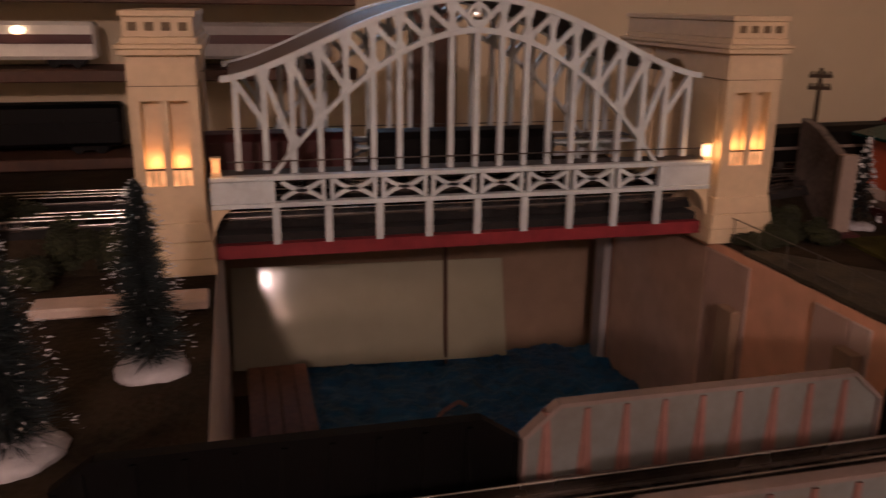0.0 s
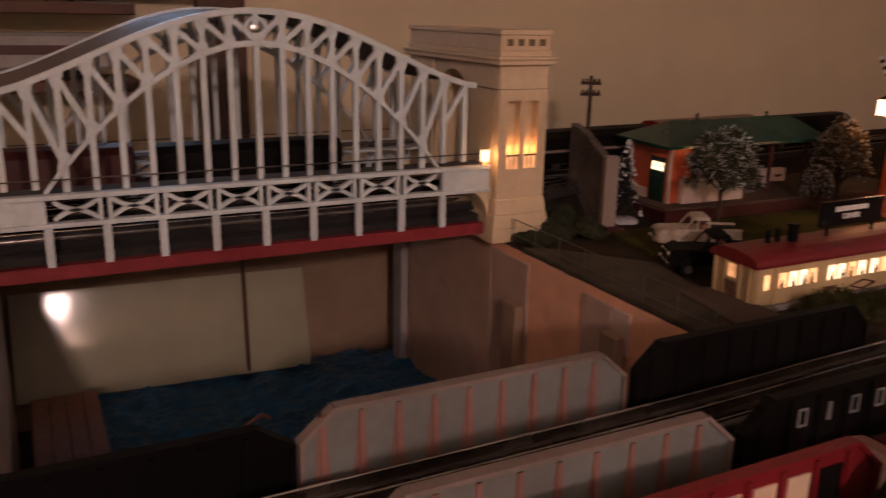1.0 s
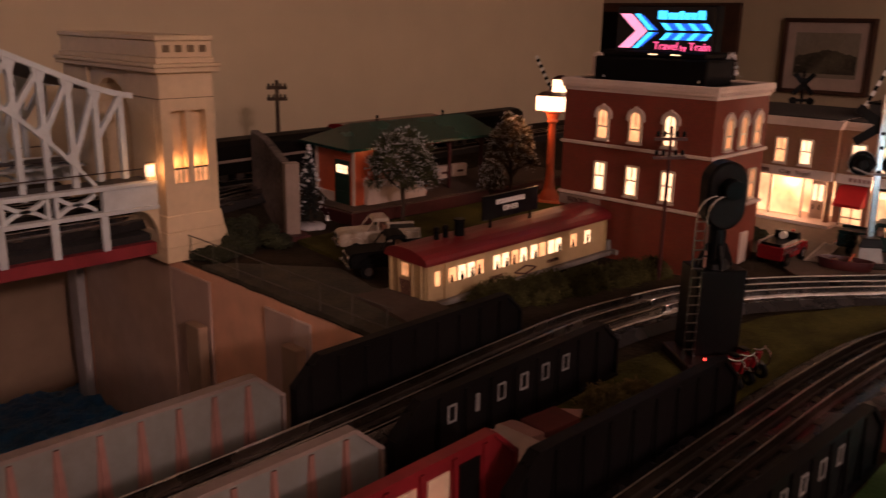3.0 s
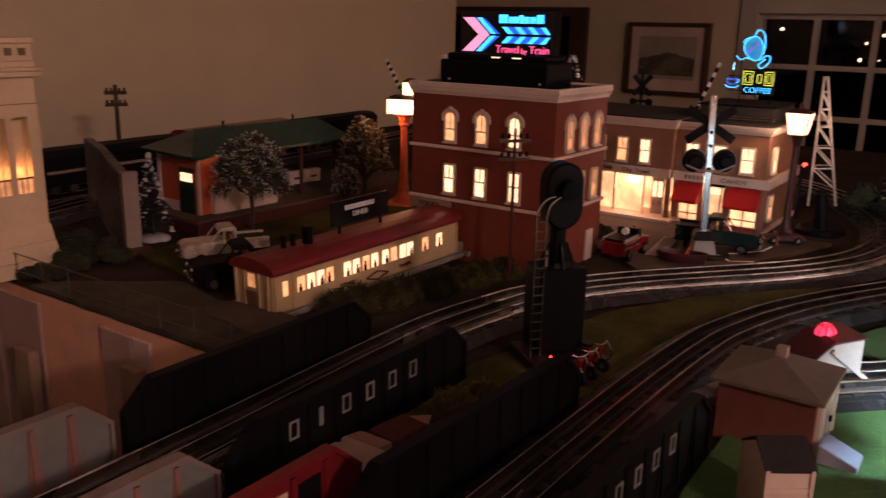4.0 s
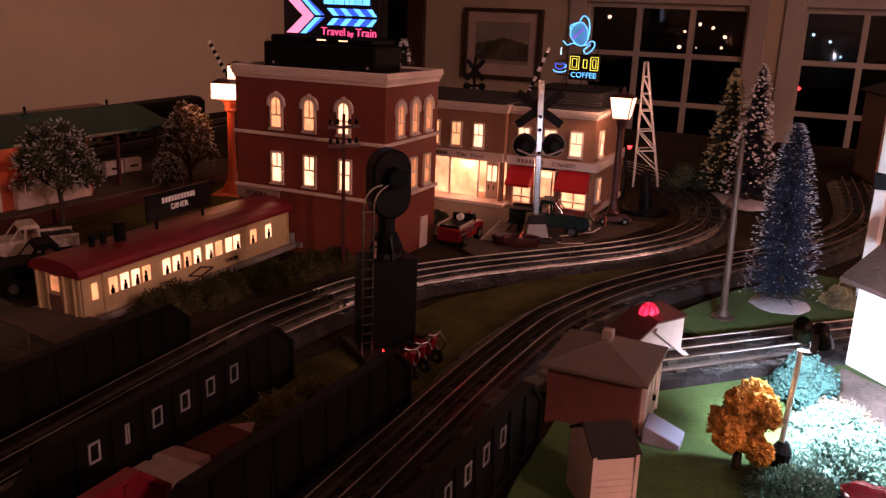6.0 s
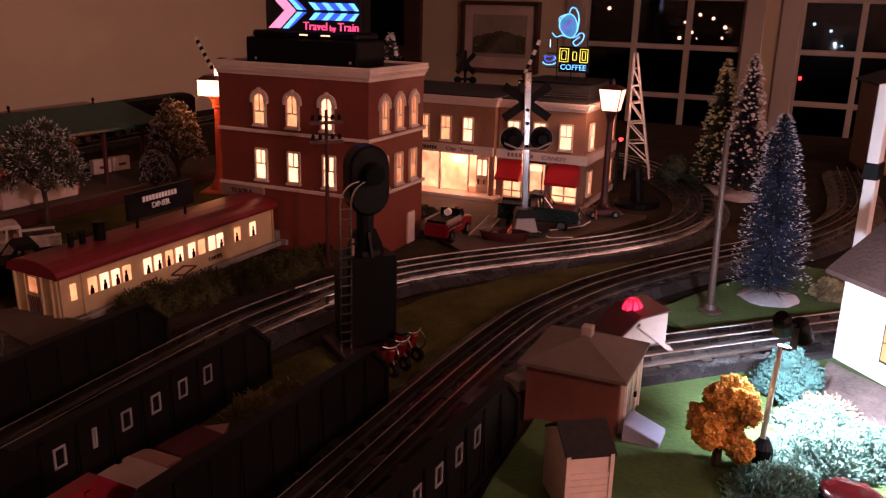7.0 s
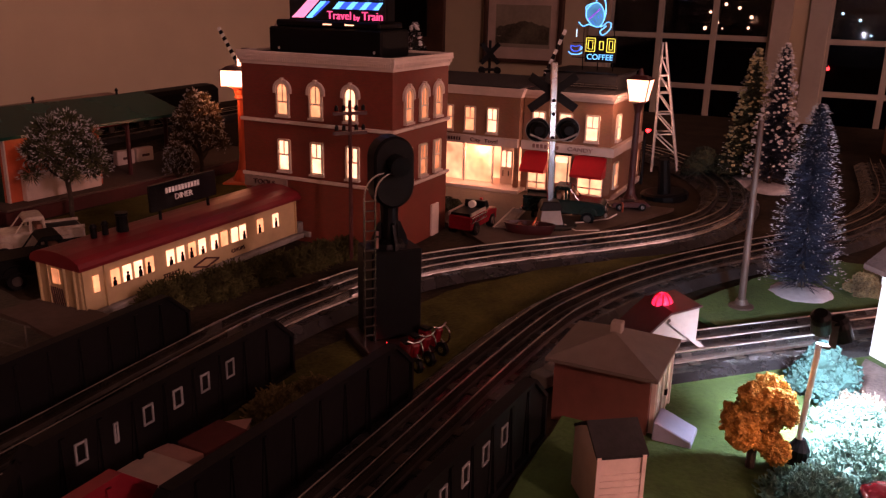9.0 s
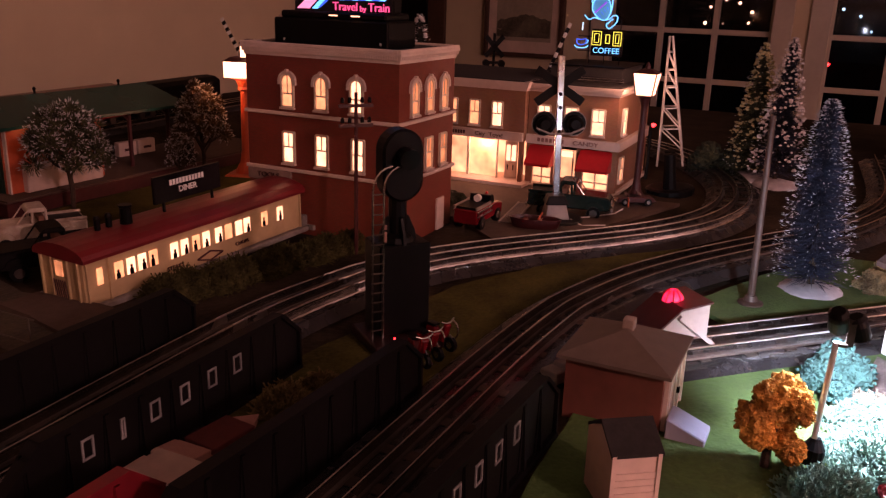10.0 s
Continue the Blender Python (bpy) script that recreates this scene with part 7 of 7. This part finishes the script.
    f.done("frosting", "frost", t)
    if blobs:
        g = Build()
        for i in range(blobs):
            u = rnd.random() ** 0.9
            rr = (r * (1 - u) ** power) * rnd.uniform(0.7, 1.0)
            a = rnd.random() * 2 * math.pi
            g.blob((math.cos(a) * rr, math.sin(a) * rr, h * 0.1 + h * 0.9 * u), rnd.uniform(0.0016, 0.0036), 0.7, 0.7, 1, i)
        tagged(g.done("snow_flocking", tuft, t), kind="stuff")
    if snow:
        s = Build().blob((0, 0, 0.001), r * 0.80, 0.30, 0.16, 3, seed)
        s.done("snow_base", "snow", t, smooth=True)
    return t


MAT["olive_tuft"] = mat("olive_tan_tuft", (0.34, 0.29, 0.15), 0.9, var=0.3, scale=80)
MAT["snow"] = mat("snow_plaster", (0.43, 0.42, 0.45), 0.7, var=0.2, scale=30, bump=0.6, stain=(0.26, 0.25, 0.27))
fir(-0.075, 0.630, 0.150, 0.036, "fir", "dark frosted bottle-brush fir on a snowy base", seed=2, frost=420, count=11000, power=0.6)
fir(-0.150, 0.515, 0.150, 0.042, "fir", "dark frosted bottle-brush fir on a pale base", seed=3, frost=480, count=11000, power=0.6)
blue = fir(1.056, -0.038, 0.196, 0.040, "fir_blue", "blue frosted bottle-brush fir on a snow base", seed=4, frost=1700, count=17000, power=0.58, tip=0.0032)
blue.matrix_world = blue.matrix_world @ lean(-2.4)
fir(1.612, 0.086, 0.220, 0.046, "leaf", "dull olive flocked fir with pale tan tufts", seed=5, frost=300, blobs=420, count=11000, power=0.62, tuft="olive_tuft")
fir(1.585, 0.044, 0.231, 0.044, "fir_blue", "dark fir with heavy white snow tufts", seed=6, frost=600, blobs=460, count=12000, power=0.60)
fir(0.784, 0.897, 0.118, 0.026, "fir", "small snowy fir beside the wing wall", seed=7, frost=300, blobs=60, count=2600)
fir(1.25, 0.516, 0.252, 0.050, "fir", "snowy fir behind the brick building", seed=8, frost=900, blobs=90, count=5200, snow=False, power=0.75)


def leafy(x, y, h, r, paint, label, seed, z=0.0, frosty=True, trunk=0.35):
    """A twiggy tree with a crown of many small leaf clumps and gaps."""
    rnd = random.Random(seed)
    t = thing("model_tree", x, y, z, 0, label, "tree", "model leafy trees")
    tr = Build()
    top = h * (trunk + 0.25)
    tr.tube([(0, 0, -0.002), (r * 0.03, 0, h * 0.2), (-r * 0.04, r * 0.03, top)], 0.0032, 8)
    tips = []
    for i in range(11):
        a = i * 2.4 + rnd.uniform(-0.3, 0.3)
        z0 = h * (trunk + 0.02 * i)
        q = Vector((math.cos(a) * r * rnd.uniform(0.45, 0.8), math.sin(a) * r * rnd.uniform(0.45, 0.8), h * rnd.uniform(0.45, 0.88)))
        m = Vector((q.x * 0.5, q.y * 0.5, z0 + (q.z - z0) * 0.35))
        tr.tube([(0, 0, z0), m, q], 0.0015, 5)
        tips.append(q)
    tr.done("trunk", "bark", t)
    cr, fr = Build(), Build()
    base = h * (0.30 + trunk * 0.45)
    centres = []
    for i in range(46):
        # clumps over a dome, wide at the skirt
        a, u = i * 2.39996, (i + 0.5) / 46
        rr = r * math.sqrt(u) * rnd.uniform(0.72, 0.95)
        centres.append(Vector((math.cos(a) * rr, math.sin(a) * rr, base + (h * 0.97 - base) * (1 - u) ** 0.75 + rnd.uniform(-0.06, 0.04) * h)))
    for c in centres + tips:
        cl = r * rnd.uniform(0.24, 0.34)
        for k in range(150):
            d = Vector((rnd.gauss(0, 1), rnd.gauss(0, 1), rnd.gauss(0.25, 0.9))).normalized()
            p, q = c + d * cl * rnd.uniform(0.15, 0.5), c + d * cl * rnd.uniform(0.75, 1.05)
            s = d.orthogonal().normalized()
            s.rotate(Matrix.Rotation(rnd.random() * 6.28, 3, d))
            w = rnd.uniform(0.0005, 0.0009)
            cr.bm.faces.new([cr.bm.verts.new(v) for v in (p - s * w, p + s * w, q)])
            if frosty and rnd.random() < 0.30:
                e = q - d * cl * 0.16
                fr.bm.faces.new([fr.bm.verts.new(v) for v in (e - s * w * 1.2, e + s * w * 1.2, q + d * cl * 0.10)])
    cr.done("crown", paint, t)
    if frosty:
        fr.done("frosting", "frost", t)
    else:
        fr.bm.free()
    return t


leafy(0.898, 0.827, 0.132, 0.058, "leaf", "snow-dusted leafy model tree before the station", 11)
MAT["leaf_brown"] = mat("brown_foliage", (0.085, 0.055, 0.025), 0.9, var=0.5, scale=80)
leafy(1.152, 0.835, 0.136, 0.044, "leaf_brown", "brownish snow-dusted model tree by the platform", 12, trunk=0.25)
leafy(1.100, 0.832, 0.072, 0.024, "leaf_brown", "low snow-dusted model tree by the platform", 13, trunk=0.2)


def crumbs(b, rnd, centre, r, count, size, squash=0.9):
    """Loose foam crumbs over a clump: small uneven eight-sided bits."""
    c = Vector(centre)
    for i in range(count):
        d = Vector((rnd.gauss(0, 1), rnd.gauss(0, 1), rnd.gauss(0.25, 1))).normalized()
        p = c + Vector((d.x, d.y, d.z * squash)) * r * rnd.uniform(0.88, 1.12)
        if p.z < 0.001:
            continue
        s = d.orthogonal().normalized()
        s.rotate(Matrix.Rotation(rnd.random() * 6.28, 3, d))
        u = d.cross(s)
        k = [size * rnd.uniform(0.5, 1.3) for j in range(6)]
        v = [b.bm.verts.new(q) for q in (p + s * k[0], p + u * k[1], p - s * k[2], p - u * k[3], p + d * k[4], p - d * k[5])]
        for f in ((0, 1, 4), (1, 2, 4), (2, 3, 4), (3, 0, 4), (1, 0, 5), (2, 1, 5), (3, 2, 5), (0, 3, 5)):
            b.bm.faces.new([v[j] for j in f])


def foam_bush(name, x, y, r, h, paint, label, seed, n=14, z=0.0, sub=3, lumps=0.5):
    rnd = random.Random(seed)
    b = Build()
    for i in range(n):
        a, q = rnd.random() * 6.28, rnd.random() ** 0.6
        rr = r * rnd.uniform(0.26, 0.5)
        p = (x + math.cos(a) * (r - rr * 0.6) * q, y + math.sin(a) * (r - rr * 0.6) * q, z + max(rr * 0.5, h * rnd.uniform(0.1, 0.85) * (1.1 - 0.6 * q)))
        b.blob(p, rr * 0.86, 0.85, lumps * 0.6, 2, i + seed)
        crumbs(b, rnd, p, rr * 0.95, 130, max(0.0011, r * 0.06))
    return tagged(b.done(name, paint), label, "bush", "bushes on the layout")


def curls(b, rnd, x, y, r, h, count, w=0.0005, z=0.0):
    """Tangled lichen strands over a mound."""
    for i in range(count):
        a, q = rnd.random() * 6.28, rnd.random() ** 0.5
        p = Vector((x + math.cos(a) * r * q, y + math.sin(a) * r * q, z + h * (1 - q * q) * rnd.uniform(0.7, 1.1)))
        d = Vector((rnd.gauss(0, 1), rnd.gauss(0, 1), rnd.gauss(0.4, 0.6))).normalized()
        for k in range(3):
            q2 = p + d * 0.0032
            s = d.orthogonal().normalized() * w
            u = d.cross(s)
            v = [b.bm.verts.new(c) for c in (p - s, p + s, q2 + s, q2 - s)]
            b.bm.faces.new(v)
            v = [b.bm.verts.new(c) for c in (p - u, p + u, q2 + u, q2 - u)]
            b.bm.faces.new(v)
            p = q2
            d = (d + Vector((rnd.gauss(0, 0.7), rnd.gauss(0, 0.7), rnd.gauss(-0.1, 0.6)))).normalized()


MAT["tuft"] = mat("dry_tuft_brown", (0.22, 0.17, 0.07), 0.95, spec=0.1, var=0.4, scale=90, bump=0.6)
MAT["hedge"] = mat("olive_hedge", (0.075, 0.070, 0.026), 0.95, spec=0.1, var=0.5, scale=90, bump=0.9)


def lichen(x, y, r, h, paint, label, seed, count=1500, name="lichen_mound", group="lichen mounds in the floodlight"):
    rnd = random.Random(seed)
    t = thing(name, x, y, 0.0, 0, label, "bush", group)
    m = Build().blob((0, 0, h * 0.1), r * 0.9, h / r * 0.75, 0.2, 3, seed)
    m.done("mound", paint, t, smooth=True)
    b = Build()
    curls(b, rnd, 0, 0, r, h, count)
    b.done("lichen_tangle", paint, t)
    return t


lichen(0.712, -0.094, 0.034, 0.022, "moss", "pale teal lichen mound under the floodlight", 21, 2200)
lichen(0.758, -0.092, 0.030, 0.020, "moss", "pale teal lichen mound beside the mast", 22, 2000)
MAT["lichen_tan"] = mat("tan_lichen", (0.30, 0.25, 0.19), 0.95, var=0.3, scale=70, bump=0.6)
lichen(0.655, -0.070, 0.028, 0.017, "moss", "pale teal lichen mound at the lawn edge", 23, 1800)
lichen(0.785, -0.095, 0.026, 0.014, "lichen_tan", "pale tan lichen mound near the cottage", 24, 1500)
lichen(0.735, -0.125, 0.034, 0.020, "moss", "bright lichen mound below the floodlight", 25, 1800)
foam_bush("teal_bush", 0.807, -0.062, 0.031, 0.048, "teal", "bright teal foam bush beside the siding", 31, 12)
red_dome = Build().lathe([(0.017, 0.0), (0.018, 0.012), (0.018, 0.014)], 0.660, -0.111, 20)
rd = red_dome.done("red_pot", "black")
tagged(rd, "dark round pot filled with red flowers", "flower pot")
Build().blob((0.660, -0.111, 0.014), 0.0172, 0.25, 0.15, 3, 4).done("flower_mass", "red_dark", rd)
foam_bush("dry_bush", 1.085, -0.095, 0.022, 0.026, "tan_bush", "dry tan foam bush beside the blue fir", 32, 12)
foam_bush("dry_bush", 1.13, -0.115, 0.024, 0.034, "tan_bush", "dry tan foam bush behind the fir", 33, 10)
for i in range(9):
    u = i / 8
    lichen(0.712 + 0.228 * u, 0.494 - 0.056 * u + 0.006 * (i % 2), 0.023 - 0.004 * u, 0.022 - 0.004 * u, "hedge", "dark olive tangled bush in front of the diner", 40 + i, 1300, "hedge_bush", "hedge before the diner")
for i, (x, y, r, h) in enumerate(((0.64, 0.87, 0.028, 0.035), (0.68, 0.84, 0.030, 0.028), (0.60, 0.83, 0.016, 0.012), (0.675, 0.905, 0.03, 0.04), (0.583, 0.851, 0.020, 0.015), (0.607, 0.847, 0.022, 0.017), (0.634, 0.848, 0.022, 0.020), (0.66, 0.868, 0.024, 0.028))):
    foam_bush("bank_bush", x, y, r, h, "bush", "dark foam bush beside the bridge tower", 50 + i, 10)
for i, (x, y, r, h) in enumerate(((1.185, 0.432, 0.024, 0.026), (1.70, 0.12, 0.05, 0.08), (1.62, 0.14, 0.045, 0.06), (1.78, 0.02, 0.05, 0.09))):
    foam_bush("low_bush", x, y, r, h, "bush", "dark brown-green foam bush", 60 + i, 10)
for i, (x, y, r, h) in enumerate(((-0.13, 0.90, 0.035, 0.05), (-0.18, 0.92, 0.04, 0.075), (-0.24, 0.95, 0.045, 0.08), (-0.21, 0.86, 0.03, 0.03), (-0.31, 0.93, 0.045, 0.07))):
    foam_bush("bank_bush", x, y, r, h, "bush", "dark green foam bush beside the cream tower", 80 + i, 12)
lichen(0.592, 0.272, 0.020, 0.018, "tuft", "dry brown tuft between the girder bridges", 91, 1300, "dry_tuft", "dry tufts by the tracks")
lichen(0.628, 0.265, 0.015, 0.012, "tuft", "low dry brown tuft between the girder bridges", 92, 900, "dry_tuft", "dry tufts by the tracks")
machine = thing("switch_machine", 0.743, 0.119, 0.003, -22, "grey track switch motor with red indicator lens", "switch motor")
Build().box(-0.022, 0.022, -0.009, 0.009, 0.0, 0.009, 0.001).done("housing", "grey", machine, bevel=0.0008)
Build().box(-0.010, 0.006, -0.006, 0.006, 0.009, 0.013, 0.001).done("motor_cover", "grey", machine, bevel=0.0006)
Build().blob((0.014, -0.004, 0.0105), 0.0017, sub=1).done("lens", "red_dot", machine)
rock = Build().blob((0.935, 0.462, 0.0), 0.022, 0.35, 0.35, 2, 9)
tagged(rock.done("rock", "stone"), "pale rock beside the brick building", "rock")


def autumn_tree():
    t = thing("autumn_tree", 0.6770, -0.0320, 0.0, 0, "orange autumn foam tree on a brown trunk", "tree")
    Build().tube([(0, 0, -0.001), (0.001, 0, 0.014), (0.002, -0.003, 0.045)], 0.003, 8).done("trunk", "bark", t)
    b = Build()
    for i, (u, v, z, r) in enumerate(((0.009, 0.002, 0.0575, 0.0125), (-0.004, 0.0, 0.0545, 0.0105), (0.018, -0.003, 0.0545, 0.0090), (0.003, 0.004, 0.0445, 0.0110), (-0.013, 0.001, 0.0385, 0.0115), (-0.011, -0.003, 0.0290, 0.0095), (-0.004, -0.002, 0.0265, 0.0075),
                                          (0.023, 0.0, 0.0440, 0.0095), (0.014, 0.005, 0.0370, 0.0085), (0.013, -0.004, 0.0240, 0.0085), (0.020, -0.002, 0.0180, 0.0090), (0.023, 0.001, 0.0115, 0.0065))):
        u *= 0.70 if u > 0 else 0.80
        c = (0.39 * u + 0.91 * v, -0.92 * u + 0.39 * v, z)
        c = (c[0], c[1], c[2] * 0.94)
        b.blob(c, r * 0.92, 0.95, 0.38, 4, i * 3)
        crumbs(b, random.Random(i), c, r * 0.93, 330, 0.0008, 0.95)
    cr = b.done("crown", "autumn", t)
    return t


autumn_tree()
